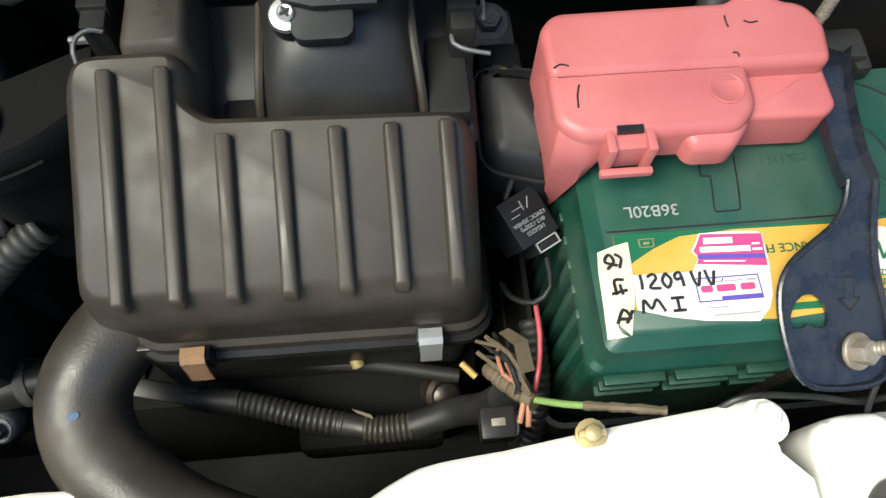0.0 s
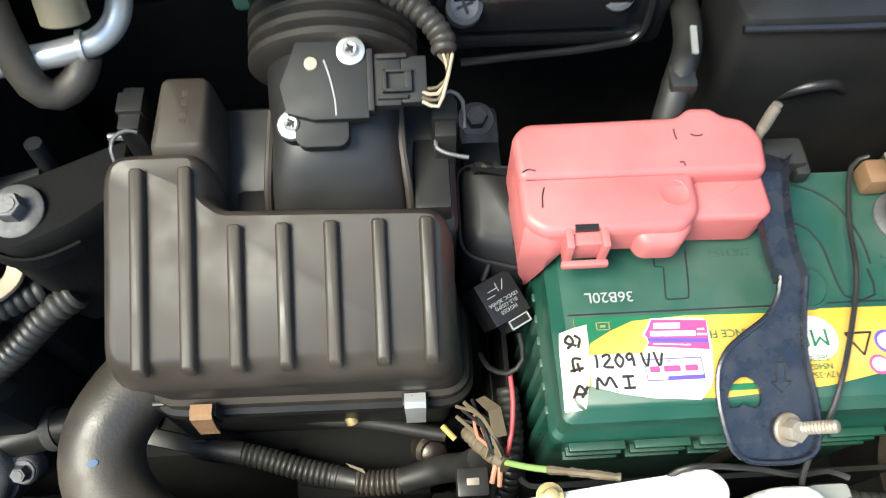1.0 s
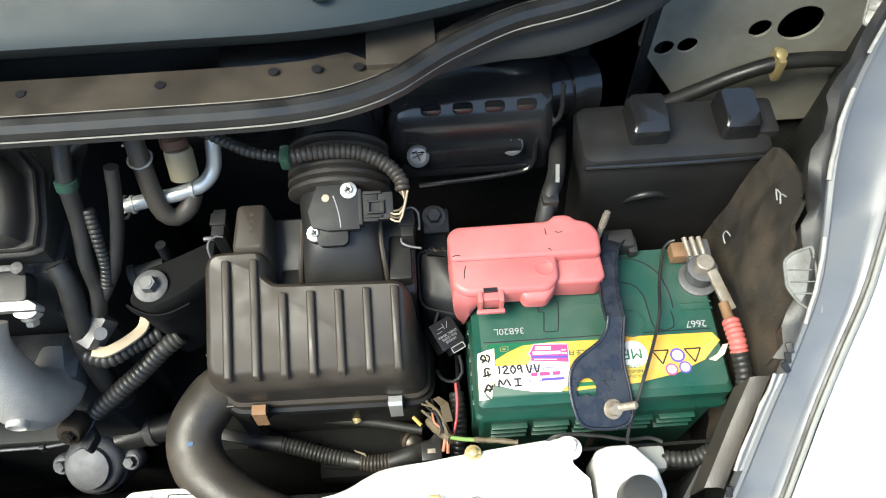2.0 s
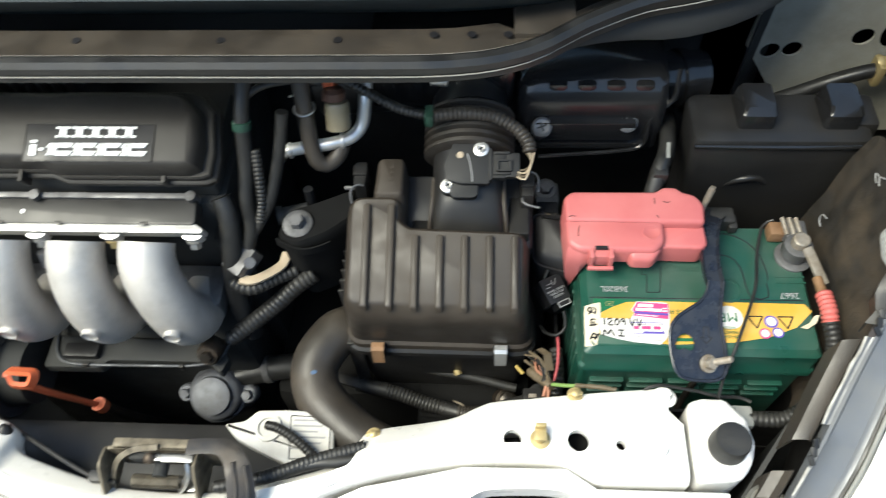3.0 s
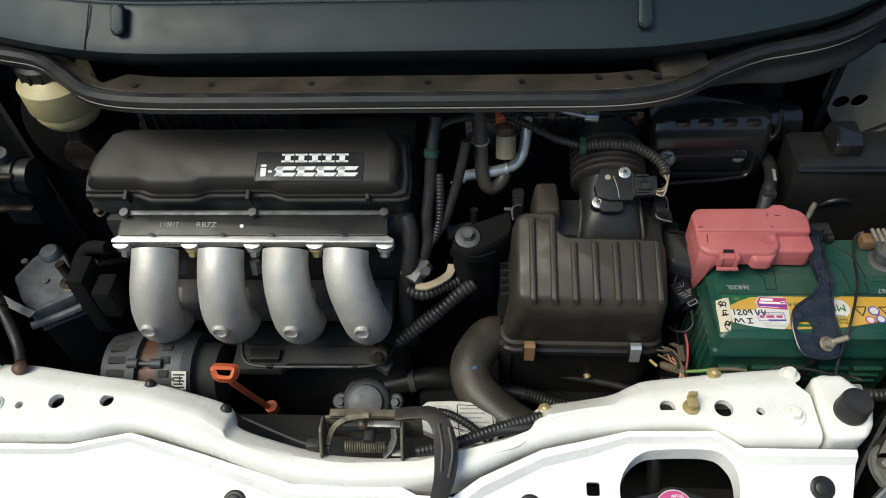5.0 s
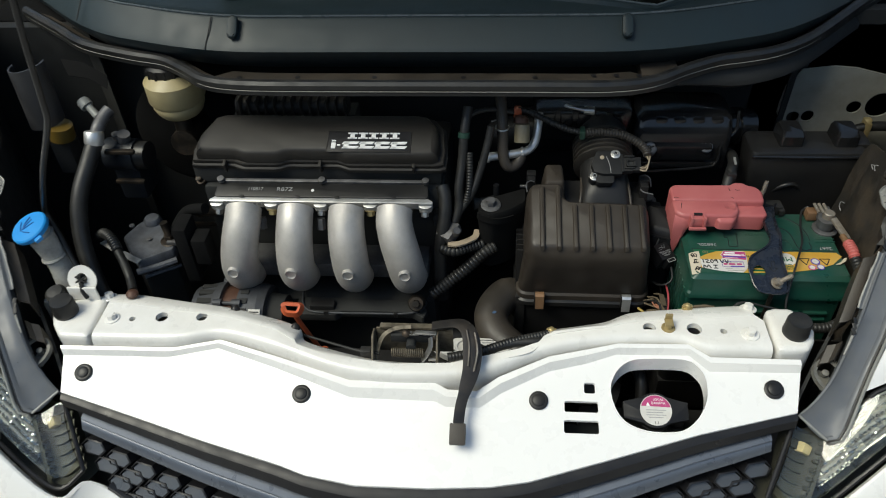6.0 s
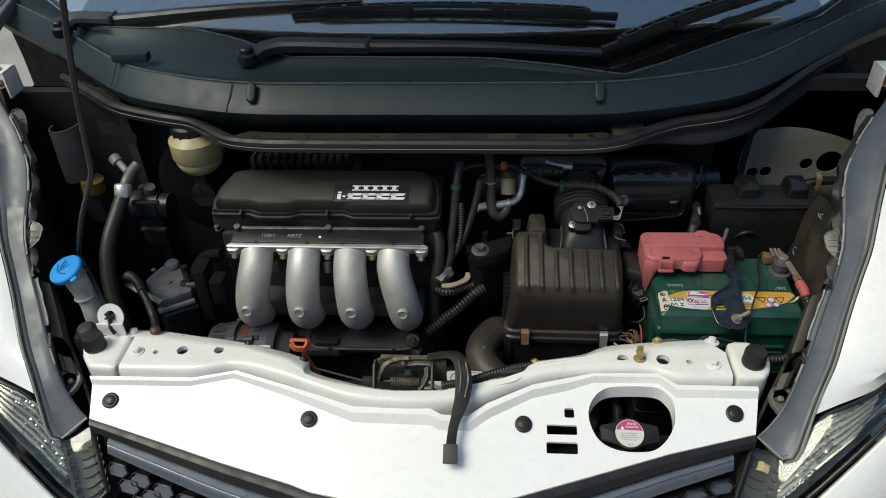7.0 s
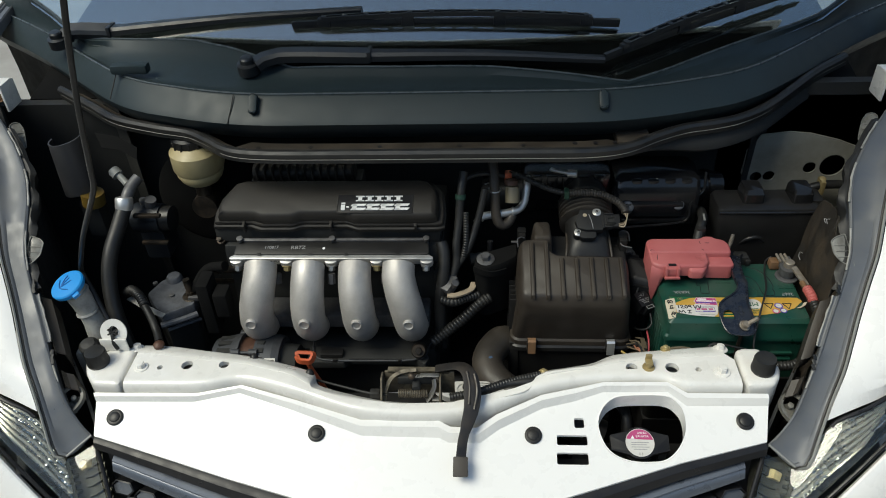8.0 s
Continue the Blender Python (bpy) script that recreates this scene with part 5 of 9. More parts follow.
o_low, o_up = cover_outline(0.176, 0.030, 0.046, 0), cover_outline(0.168, 0.027, 0.040, 0)
shell(bm, [(o_low, -0.022), (o_low, -0.011), (grow(o_low, -0.0015), -0.0095), (grow(o_low, -0.004), -0.0095), (grow(o_up, 0.001), -0.009), (o_up, 0.000), (grow(o_up, -0.002), 0.0045), (grow(o_up, -0.0045), 0.0075), (grow(o_up, -0.008), 0.009)], COVER)
part("shell", bm, engine_black, cover)
bm = new_bm()
o2 = cover_outline(0.179, 0.033, 0.049, 0)
shell(bm, [(o2, -0.024), (o2, -0.018), (grow(o2, -0.002), -0.0165)], COVER)
part("skirt", bm, engine_black, cover)
for x in (-0.13, 0.005, 0.135):
    bm = new_bm()
    box(bm, (x - 0.002, -0.0395, -0.024), (x + 0.002, -0.028, -0.008), 0.0008, COVER)
    part("seam_rib", bm, engine_black, cover)
bm = new_bm()
prism(bm, rrect(0.016, -0.027, 0.132, 0.008, 0.002, 2), 0.0088, 0.0096, 0.0003, COVER)
badge = part("badge_plate", bm, black_ink, cover, "black inset plate with raised silver emblem")
bm = new_bm()
t = new_bm()
for x0, y0, x1, y1 in ((0.017, 0.0068, 0.131, 0.0074), (0.017, -0.0264, 0.131, -0.0258), (0.0166, -0.026, 0.0172, 0.007), (0.1308, -0.026, 0.1314, 0.007)):
    box(bm, (x0, y0, 0.0092), (x1, y1, 0.0102), 0, COVER)
part("badge_edge", bm, engine_black, badge)
for k in range(5):
    bm = new_bm()
    x = 0.0440 + 0.0146 * k
    t = 0.0020
    for pts in ([(x, -0.0055), (x + 0.0130, -0.0055), (x + 0.0130, -0.0055 + t), (x, -0.0055 + t)], [(x, 0.0045 - t), (x + 0.0130, 0.0045 - t), (x + 0.0130, 0.0045), (x, 0.0045)], [(x + 0.0035, -0.0055), (x + 0.0095, -0.0055), (x + 0.0095, 0.0045), (x + 0.0035, 0.0045)]):
        prism(bm, pts, 0.0096, 0.0106, 0, COVER)
    part("emblem_block", bm, white_ink, badge)
for x0, x1, y0, y1, sl in ((0.0225, 0.0285, -0.0220, -0.0120, 0.0), (0.0225, 0.0285, -0.0105, -0.0080, 0.0), (0.0305, 0.0350, -0.0175, -0.0150, 0.0), (0.0370, 0.0580, -0.0220, -0.0105, 0.003), (0.0600, 0.0790, -0.0220, -0.0105, 0.003), (0.0810, 0.1010, -0.0220, -0.0105, 0.003), (0.1030, 0.1240, -0.0220, -0.0105, 0.003)):
    bm = new_bm()
    if x1 - x0 > 0.01:
        q = 0.0042
        for a, b in ((y0, y0 + q), (y1 - q, y1)):
            prism(bm, [(x0, a), (x1, a), (x1 + sl, b), (x0 + sl, b)], 0.0096, 0.0106, 0, COVER)
        prism(bm, [(x0 + 0.002, y0), (x0 + 0.009, y0), (x0 + 0.010, y1), (x0 + 0.003, y1)], 0.0096, 0.0106, 0, COVER)
    else:
        prism(bm, rrect(x0, y0, x1, y1, 0.0008, 2), 0.0096, 0.0106, 0, COVER)
    part("emblem_block", bm, white_ink, badge)

coil = thing("coil_rail", "dark finned coil cover behind the engine cover", "engine part", (-0.19, 0.318, 0.96))
bm = new_bm()
cyl(bm, (-0.275, 0.305, 0.995), (-0.11, 0.305, 0.995), 0.014)
part("rail", bm, engine_black, coil)
for k in range(13):
    bm = new_bm()
    x = -0.268 + 0.0128 * k
    box(bm, (x, 0.286, 0.975), (x + 0.0022, 0.325, 1.014), 0.0006)
    part("fin", bm, dusty_rubber, coil)
bm = new_bm()
box(bm, (-0.28, 0.295, 0.94), (-0.10, 0.33, 0.985))
part("bracket", bm, dark_void, coil)

mani = thing("intake_manifold", "cast aluminium intake manifold with four curved runners", "intake manifold", (-0.138, 0.14, 0.79))
TILT_F = Matrix.Translation((0, 0.174, 0.926)) @ pose(0, 0, 0, 17, 0, 0)
LEFT, RIGHT = -0.296, 0.019
bm = new_bm()
prism(bm, round_poly([(LEFT + 0.006, 0.002), (RIGHT - 0.006, 0.002), (RIGHT - 0.008, 0.026), (LEFT + 0.008, 0.026)], 0.005), -0.018, 0.0, 0.0015, TILT_F)
gasket = part("black_spacer", bm, black_plastic, mani, "black spacer plate with printed numbers")
bm = new_bm()
box(bm, (LEFT + 0.008, 0.0255, -0.012), (RIGHT - 0.008, 0.031, 0.0035), 0.001, TILT_F)
part("rear_strip", bm, dull_alu, mani)
pts = [(LEFT, -0.001), (LEFT + 0.008, 0.004), (RIGHT - 0.008, 0.004), (RIGHT, -0.001), (RIGHT, -0.005), (LEFT, -0.005)]
bm = new_bm()
prism(bm, pts, -0.0170, -0.0025, 0.001, TILT_F)
for x in (LEFT + 0.010, -0.208, -0.138, -0.068, RIGHT - 0.010):
    prism(bm, [(x + 0.0095 * math.cos(u), -0.006 + 0.0055 * math.sin(u)) for u in [math.pi + math.pi * k / 10 for k in range(11)]], -0.0168, -0.0055, 0.0008, TILT_F)
part("flange", bm, bright_alu, mani, "bright machined flange")
for k, x in enumerate((-0.285, -0.208, -0.138, -0.068, 0.008)):
    bm = new_bm()
    hexbolt(bm, TILT_F @ V((x, -0.008, -0.0168)), TILT_F.to_3x3() @ V((0, -0.75, -0.6)), 0.0055, 0.006, 0.0075)
    part("flange_bolt", bm, steel if k % 2 == 0 else brass, mani)
for k, x in enumerate((-0.283, -0.138, 0.008)):
    bm = new_bm()
    lathe(bm, [(0.005, 0), (0.005, 0.006), (0.002, 0.0065)], TILT_F @ pose(x, 0.027, 0.002), 10)
    part("dowel", bm, dull_alu, mani)
for x in (-0.25, -0.17, -0.115, -0.035):
    bm = new_bm()
    box(bm, (x - 0.003, 0.001, -0.001), (x + 0.003, 0.004, 0.001), 0.0004, TILT_F)
    part("clip_tooth", bm, black_plastic, mani)
words("cast_number", "110817", 0.0078, TILT_F @ pose(-0.232, 0.0145, 0.0005), grey_ink, gasket, stretch=0.95)
words("cast_code", "RB7Z", 0.0088, TILT_F @ pose(-0.190, 0.0142, 0.0005), grey_ink, gasket, stretch=1.15)
bm = new_bm()
lathe(bm, [(0.0022, 0), (0.0022, 0.0006)], TILT_F @ pose(-0.150, 0.013, 0.0), 12)
part("paint_dot", bm, white_ink, gasket)
bm = new_bm()
for k in range(4):
    box(bm, (-0.240 + 0.0065 * k, -0.0056, -0.0090), (-0.236 + 0.0065 * k, -0.0045, -0.0070), 0, TILT_F)
part("stamped_marks", bm, dull_alu, mani)

TOPX = (-0.246, -0.172, -0.100, -0.033)
BOTX = (-0.258, -0.176, -0.096, -0.017)
for xa, xb in zip(TOPX, BOTX):
    path = spline([(xa, 0.164, 0.915), (xa, 0.150, 0.905), (xa * 0.7 + xb * 0.3, 0.136, 0.885), (xa * 0.25 + xb * 0.75, 0.128, 0.856), (xb, 0.130, 0.828), (xb, 0.148, 0.806), (xb, 0.178, 0.800)], 0.006)
    n = len(path)
    bm = new_bm()
    sweep(bm, path, circle(0.0252, 24), scale=lambda i: 0.98 + 0.05 * math.sin(math.pi * min(1, i / n)))
    run = part("runner", bm, cast_alu, mani)
    # round plug boss on the outer bend
    bm = new_bm()
    d = V((0, -0.94, -0.02))
    p = V((xb, 0.1013, 0.850))
    lathe(bm, [(0.0090, -0.004), (0.0086, 0.0022), (0.0074, 0.0032), (0.0064, 0.0022), (0.0055, 0.0018), (0.0010, 0.0022)], facing(p, d), 20)
    part("plug", bm, cast_alu, run)
bm = new_bm()
box(bm, (-0.287, 0.150, 0.797), (0.010, 0.196, 0.823), 0.004)
part("plenum_bar", bm, dull_alu, mani)
for x in (-0.222, -0.138, -0.055):
    bm = new_bm()
    cyl(bm, (x, 0.162, 0.900), (x, 0.156, 0.885), 0.006, n=6)
    part("stud", bm, dull_alu, mani)

# ---- things in front of the block ----
alt = thing("alternator", "grey cast alternator with slotted end and copper windings", "alternator", (-0.275, 0.11, 0.70))
bm = new_bm()
cyl(bm, (-0.262, 0.105, 0.752), (-0.232, 0.105, 0.752), 0.054, 0.0525, 28)
cyl(bm, (-0.233, 0.105, 0.752), (-0.222, 0.105, 0.752), 0.0535, 0.050, 28)
part("front_housing", bm, alternator_alu, alt)
bm = new_bm()
cyl(bm, (-0.286, 0.105, 0.752), (-0.262, 0.105, 0.752), 0.049, n=28)
part("winding", bm, winding_brown, alt, "rust brown wound core")
bm = new_bm()
cyl(bm, (-0.330, 0.105, 0.752), (-0.286, 0.105, 0.752), 0.046, 0.056, 28)
part("rear_housing", bm, alternator_alu, alt)
for k in range(8):
    a = radians(-10 + 17 * k)
    for xa, xb, r in ((-0.258, -0.246, 0.0525), (-0.320, -0.296, 0.0505)):
        bm = new_bm()
        c = V((0, 0.105 - r * math.cos(a), 0.752 + r * math.sin(a)))
        box(bm, (xa, -0.0042, -0.004), (xb, 0.0042, 0.0024), 0.0008, Matrix.Translation(c) @ pose(0, 0, 0, 90 - math.degrees(a)))
        part("slot", bm, dark_void, alt)
for k in range(6):
    a = radians(60 * k + 10)
    bm = new_bm()
    for xa, xb in ((-0.294, -0.282), (-0.267, -0.254)):
        cyl(bm, (xa, 0.105 - 0.054 * math.cos(a), 0.752 + 0.054 * math.sin(a)), (xb, 0.105 - 0.054 * math.cos(a), 0.752 + 0.054 * math.sin(a)), 0.0060, n=10)
    cyl(bm, (-0.283, 0.105 - 0.054 * math.cos(a), 0.752 + 0.054 * math.sin(a)), (-0.266, 0.105 - 0.054 * math.cos(a), 0.752 + 0.054 * math.sin(a)), 0.0026, n=8)
    part("lug", bm, alternator_alu, alt)
LABEL = Matrix.Translation((-0.2335, 0.105 - 0.0524 * math.cos(radians(50)), 0.752 + 0.0524 * math.sin(radians(50)))) @ pose(0, 0, 0, 40)
bm = new_bm()
box(bm, (-0.0085, -0.0105, -0.0004), (0.0085, 0.0105, 0.0004), 0, LABEL)
lab = part("maker_label", bm, white_print, alt, "small white printed label")
for k in range(5):
    bm = new_bm()
    box(bm, (-0.0070, -0.0088 + 0.0036 * k, 0.0004), (0.0066 - 0.002 * (k % 2), -0.0070 + 0.0036 * k, 0.0008), 0, LABEL)
    part("text_line", bm, black_ink, lab)
bm = new_bm()
cyl(bm, (-0.222, 0.105, 0.752), (-0.198, 0.105, 0.752), 0.040, 0.036, n=24)
part("pulley", bm, dark_void, alt)

dip = thing("dipstick", "orange plastic oil dipstick handle with a loop", "dipstick", (-0.158, 0.085, 0.69))
bm = new_bm()
loop = [V((-0.176 + x, 0.072 + 0.9 * y, 0.811 + 0.6 * y)) for x, y in round_poly([(-0.0145, 0.006), (0.0150, 0.005), (0.0110, -0.008), (-0.0085, -0.007)], 0.0055)]
sweep(bm, loop + loop[:1], [(0.0022, -0.0045), (0.0022, 0.0045), (-0.0022, 0.0045), (-0.0022, -0.0045)])
part("loop", bm, orange_plastic, dip)
bm = new_bm()
tube(bm, [(-0.172, 0.067, 0.804), (-0.166, 0.072, 0.775), (-0.150, 0.085, 0.705)], 0.0036, 10)
cyl(bm, (-0.147, 0.085, 0.708), (-0.146, 0.086, 0.696), 0.0078)
part("stem", bm, orange_plastic, dip)
bm = new_bm()
tube(bm, [(-0.146, 0.086, 0.700), (-0.140, 0.10, 0.62), (-0.13, 0.13, 0.5)], 0.006, 10)
part("guide_tube", bm, dark_steel, dip)

brk = thing("engine_bracket", "black steel bracket bar bolted across the engine front", "bracket", (-0.09, 0.12, 0.74))
bm = new_bm()
prism(bm, round_poly([(-0.186, 0.103), (-0.125, 0.103), (-0.118, 0.112), (-0.012, 0.112), (0.004, 0.100), (0.010, 0.116), (-0.004, 0.135), (-0.186, 0.140)], 0.004), 0.752, 0.766, 0.002)
part("bar", bm, dark_void, brk)
bm = new_bm()
tube(bm, [(-0.1815, 0.1500, 0.7675), (-0.1785, 0.1300, 0.7675), (-0.1740, 0.1180, 0.7675), (-0.1650, 0.1090, 0.7675), (-0.1500, 0.1060, 0.7675), (-0.1260, 0.1054, 0.7675), (-0.0700, 0.1060, 0.7675), (-0.0300, 0.1068, 0.7675), (-0.0080, 0.1110, 0.7675), (0.0030, 0.1190, 0.7675), (0.0105, 0.1450, 0.7675)], 0.0017, 8)
part("rolled_edge", bm, alternator_alu, brk, "thin pale rolled edge")
for x, w in ((-0.139, 0.0035), (-0.037, 0.0025)):
    bm = new_bm()
    box(bm, (x - w, 0.1035, 0.762), (x + w, 0.1075, 0.7710), 0.0006)
    part("edge_clip", bm, black_plastic, brk)
bm = new_bm()
box(bm, (-0.165, 0.112, 0.756), (-0.128, 0.128, 0.774), 0.003)
part("pad", bm, black_plastic, brk)
bm = new_bm()
lathe(bm, [(0.012, -0.02), (0.012, 0), (0.010, 0.003), (0.0065, 0.003)], facing((-0.006, 0.112, 0.784), (0, -0.8, 0.6)), 20)
hexbolt(bm, (-0.006, 0.110, 0.786), (0, -0.8, 0.6), 0.006, 0.005)
part("boss", bm, dark_steel, brk)

th = thing("thermostat_housing", "rounded grey cast thermostat housing low in front of the engine", "engine part", (-0.033, 0.12, 0.62))
bm = new_bm()
lathe(bm, [(0.033, -0.06), (0.034, -0.004), (0.0335, 0.002), (0.031, 0.004), (0.0305, 0.010), (0.0265, 0.016), (0.0225, 0.018), (0.0215, 0.024), (0.013, 0.027), (0.0005, 0.0275)], facing((-0.034, 0.119, 0.660), (0, -0.5, 0.85)), 28)
for a in (0, 180):
    t = new_bm()
    lathe(t, [(0.011, -0.012), (0.011, 0.001), (0.0095, 0.003), (0.001, 0.0032)], Matrix.Translation((0.036 if a == 0 else -0.036, 0, 0)), 16)
    merge(bm, t, facing((-0.034, 0.119, 0.660), (0, -0.5, 0.85)))
part("dome", bm, thermostat_alu, th)
for sgn in (-1, 1):
    bm = new_bm()
    hexbolt(bm, V((-0.034 + sgn * 0.036, 0.1175, 0.6625)), (0, -0.5, 0.85), 0.006, 0.007, 0.009)
    part("bolt", bm, thermostat_alu, th)
bm = new_bm()
tube(bm, [(-0.012, 0.140, 0.665), (0.012, 0.145, 0.668), (0.036, 0.148, 0.672), (0.060, 0.150, 0.670), (0.09, 0.155, 0.655)], 0.015, 16)
part("outlet_hose", bm, rubber, th, "black coolant hose")
bm = new_bm()
cyl(bm, (0.020, 0.146, 0.669), (0.028, 0.147, 0.6705), 0.0165, n=24)
part("hose_clamp", bm, dull_alu, th, "dull band clamp")

comp = thing("left_mount_bracket", "dusty grey cast engine mount plate with bolts at the belt side", "engine mount", (-0.42, 0.19, 0.70))
PLATE = round_poly([(-0.441, 0.214), (-0.424, 0.234), (-0.412, 0.234), (-0.392, 0.206), (-0.366, 0.176), (-0.366, 0.156), (-0.399, 0.134), (-0.410, 0.128), (-0.430, 0.150), (-0.453, 0.182)], 0.004)
bm = new_bm()
shell(bm, [(grow(PLATE, -0.004), 0.70), (grow(PLATE, -0.003), 0.826)])
part("casting", bm, dark_void, comp)
bm = new_bm()
shell(bm, [(PLATE, 0.824), (PLATE, 0.838), (grow(PLATE, -0.002), 0.841), (grow(PLATE, -0.006), 0.8415)])
part("plate", bm, mount_cast, comp, "dusty grey-blue plate")
bm = new_bm()
tube(bm, [(-0.412, 0.122, 0.826), (-0.388, 0.134, 0.826), (-0.362, 0.150, 0.826)], 0.005, 8)
tube(bm, [(-0.406, 0.127, 0.812), (-0.384, 0.141, 0.812), (-0.360, 0.154, 0.812)], 0.003, 8)
part("edge_rib", bm, mount_cast, comp)
bm = new_bm()
lathe(bm, [(0.013, 0), (0.013, 0.006), (0.010, 0.010), (0.004, 0.011)], facing((-0.418, 0.217, 0.841), (0, 0, 1)), 20)
part("boss", bm, mount_cast, comp)
bm = new_bm()
hexbolt(bm, (-0.376, 0.176, 0.841), (0, 0, 1), 0.0085, 0.010, 0.015)
cyl(bm, (-0.376, 0.176, 0.852), (-0.379, 0.178, 0.874), 0.006, n=12)
part("stud_nut", bm, dark_steel, comp)
bm = new_bm()
box(bm, (-0.378, 0.164, 0.840), (-0.356, 0.172, 0.848), 0.002)
part("tab", bm, dull_alu, comp)
bm = new_bm()
sweep(bm, spline([(-0.470, 0.158, 0.852), (-0.452, 0.146, 0.853), (-0.430, 0.136, 0.848), (-0.405, 0.126, 0.843)], 0.006), [(0.0045, -0.001), (0.0045, 0.001), (-0.0045, 0.001), (-0.0045, -0.001)])
part("strap", bm, sealer, comp, "pale dusty strap along the plate's edge")
for x, y in ((-0.447, 0.206), (-0.409, 0.176)):
    bm = new_bm()
    lathe(bm, [(0.004, 0), (0.004, 0.003), (0.001, 0.0035)], facing((x, y, 0.841), (0, 0, 1)), 12)
    part("pimple", bm, dull_alu, comp)
# shade beside the manifold is put into this bracket's black
bm = new_bm()
tube(bm, [(-0.372, 0.18, 0.85), (-0.345, 0.19, 0.885), (-0.31, 0.18, 0.90)], 0.008)
box(bm, (-0.345, 0.13, 0.80), (-0.325, 0.17, 0.90), 0.005)
box(bm, (-0.32, 0.125, 0.84), (-0.298, 0.155, 0.885), 0.004)
whole("sensor_bracket", bm, matt_black, "dark sensor bracket beside the manifold", "bracket", (-0.33, 0.16, 0.80))

# ---- bonnet latch and strap on the beam centre ----
latch = thing("bonnet_latch", "greasy bonnet latch with coil spring and levers", "latch", (0.018, -0.035, 0.82))
bm = new_bm()
# open pressed frame: base web, two posts, a top rail and a return flange
box(bm, (-0.040, -0.042, 0.826), (0.056, -0.039, 0.836), 0.001)
box(bm, (-0.040, -0.012, 0.826), (0.056, -0.009, 0.868), 0.001)
box(bm, (-0.036, -0.012, 0.864), (0.050, -0.002, 0.868), 0.001)
sweep(bm, spline([V((-0.040, -0.036, 0.836)), V((-0.037, -0.028, 0.850)), V((-0.030, -0.018, 0.862)), V((-0.016, -0.012, 0.868)), V((0.004, -0.010, 0.870))], 0.004), [(0.0025, -0.0008), (0.0025, 0.0008), (-0.0025, 0.0008), (-0.0025, -0.0008)])
part("frame", bm, greasy_zinc, latch)
for x0, x1 in ((-0.044, -0.034), (0.036, 0.056)):
    bm = new_bm()
    prism(bm, round_poly([(-0.046, 0.826), (-0.010, 0.826), (-0.008, 0.866), (-0.026, 0.870), (-0.044, 0.846)], 0.005), x0, x0 + 0.0025, 0.0006, Matrix(((0, 0, 1, 0), (1, 0, 0, 0), (0, 1, 0, 0), (0, 0, 0, 1))))
    part("side_plate", bm, greasy_zinc, latch)
bm = new_bm()
helix = [V((-0.020 + 0.0405 * k / 136, -0.032 + 0.0052 * math.cos(k * math.pi / 4), 0.846 + 0.0052 * math.sin(k * math.pi / 4))) for k in range(137)]
sweep(bm, helix, circle(0.0009, 6))
part("spring", bm, greasy_zinc, latch, "greasy coil spring")
bm = new_bm()
sweep(bm, spline([V((0.018, -0.036, 0.838)), V((0.024, -0.034, 0.846)), V((0.029, -0.028, 0.856)), V((0.028, -0.020, 0.862))], 0.003), [(0.004, -0.0012), (0.004, 0.0012), (-0.004, 0.0012), (-0.004, -0.0012)])
part("hook", bm, steel, latch)
bm = new_bm()
box(bm, (0.010, -0.022, 0.868), (0.036, -0.016, 0.8705), 0.0006, Matrix.Translation((0, 0, 0)) @ pose(0, 0, 0, 0, 0, 0))
box(bm, (-0.006, -0.020, 0.864), (0.014, -0.015, 0.867), 0.0006)
part("lever", bm, steel, latch, "worn bright lever")
bm = new_bm()
box(bm, (0.026, -0.038, 0.838), (0.036, -0.031, 0.8405), 0.0006)
part("spring_seat", bm, steel, latch)
bm = new_bm()
box(bm, (-0.022, -0.018, 0.850), (0.030, -0.012, 0.862), 0.001)
cyl(bm, (0.004, -0.030, 0.852), (0.004, -0.010, 0.852), 0.006)
part("catch", bm, dark_void, latch)
for x, z in ((-0.002, 0.866), (0.034, 0.862)):
    bm = new_bm()
    lathe(bm, [(0.005, 0), (0.005, 0.002), (0.003, 0.004), (0.001, 0.0045)], facing((x, -0.018, z), (0, -0.5, 0.8)), 14)
    part("rivet", bm, dark_steel, latch)
strap = thing("release_lever", "dark greasy bonnet release lever bent over the front plate", "lever", (0.07, -0.08, 0.80))
bm = new_bm()
path = spline([(0.030, -0.010, 0.872), (0.050, -0.010, 0.877), (0.066, -0.013, 0.880), (0.077, -0.026, 0.879), (0.0815, -0.046, 0.868), (0.080, -0.066, 0.855), (0.074, -0.084, 0.843), (0.069, -0.100, 0.832), (0.0665, -0.122, 0.819)], 0.005)
n = len(path)
sweep(bm, path, [(0.0125, -0.001), (0.0125, 0.0012), (0.008, 0.0020), (-0.008, 0.0020), (-0.0125, 0.0012), (-0.0125, -0.001)], scale=lambda i: 0.52 + 0.42 * max(0.0, 1 - abs(i / n - 0.45) / 0.28) ** 0.7)
part("arm", bm, lever_steel, strap)
bm = new_bm()
tube(bm, [(0.074, -0.024, 0.882), (0.078, -0.042, 0.872), (0.077, -0.062, 0.860)], 0.0022, 8)
tube(bm, [(0.084, -0.026, 0.880), (0.088, -0.046, 0.869), (0.084, -0.066, 0.855)], 0.0024, 8)
part("pressed_rib", bm, lever_steel, strap)
bm = new_bm()
box(bm, (-0.0095, -0.017, -0.003), (0.0095, 0.008, 0.004), 0.0015, Matrix.Translation((0.0665, -0.124, 0.818)) @ pose(0, 0, 0, 27, 0, 0))
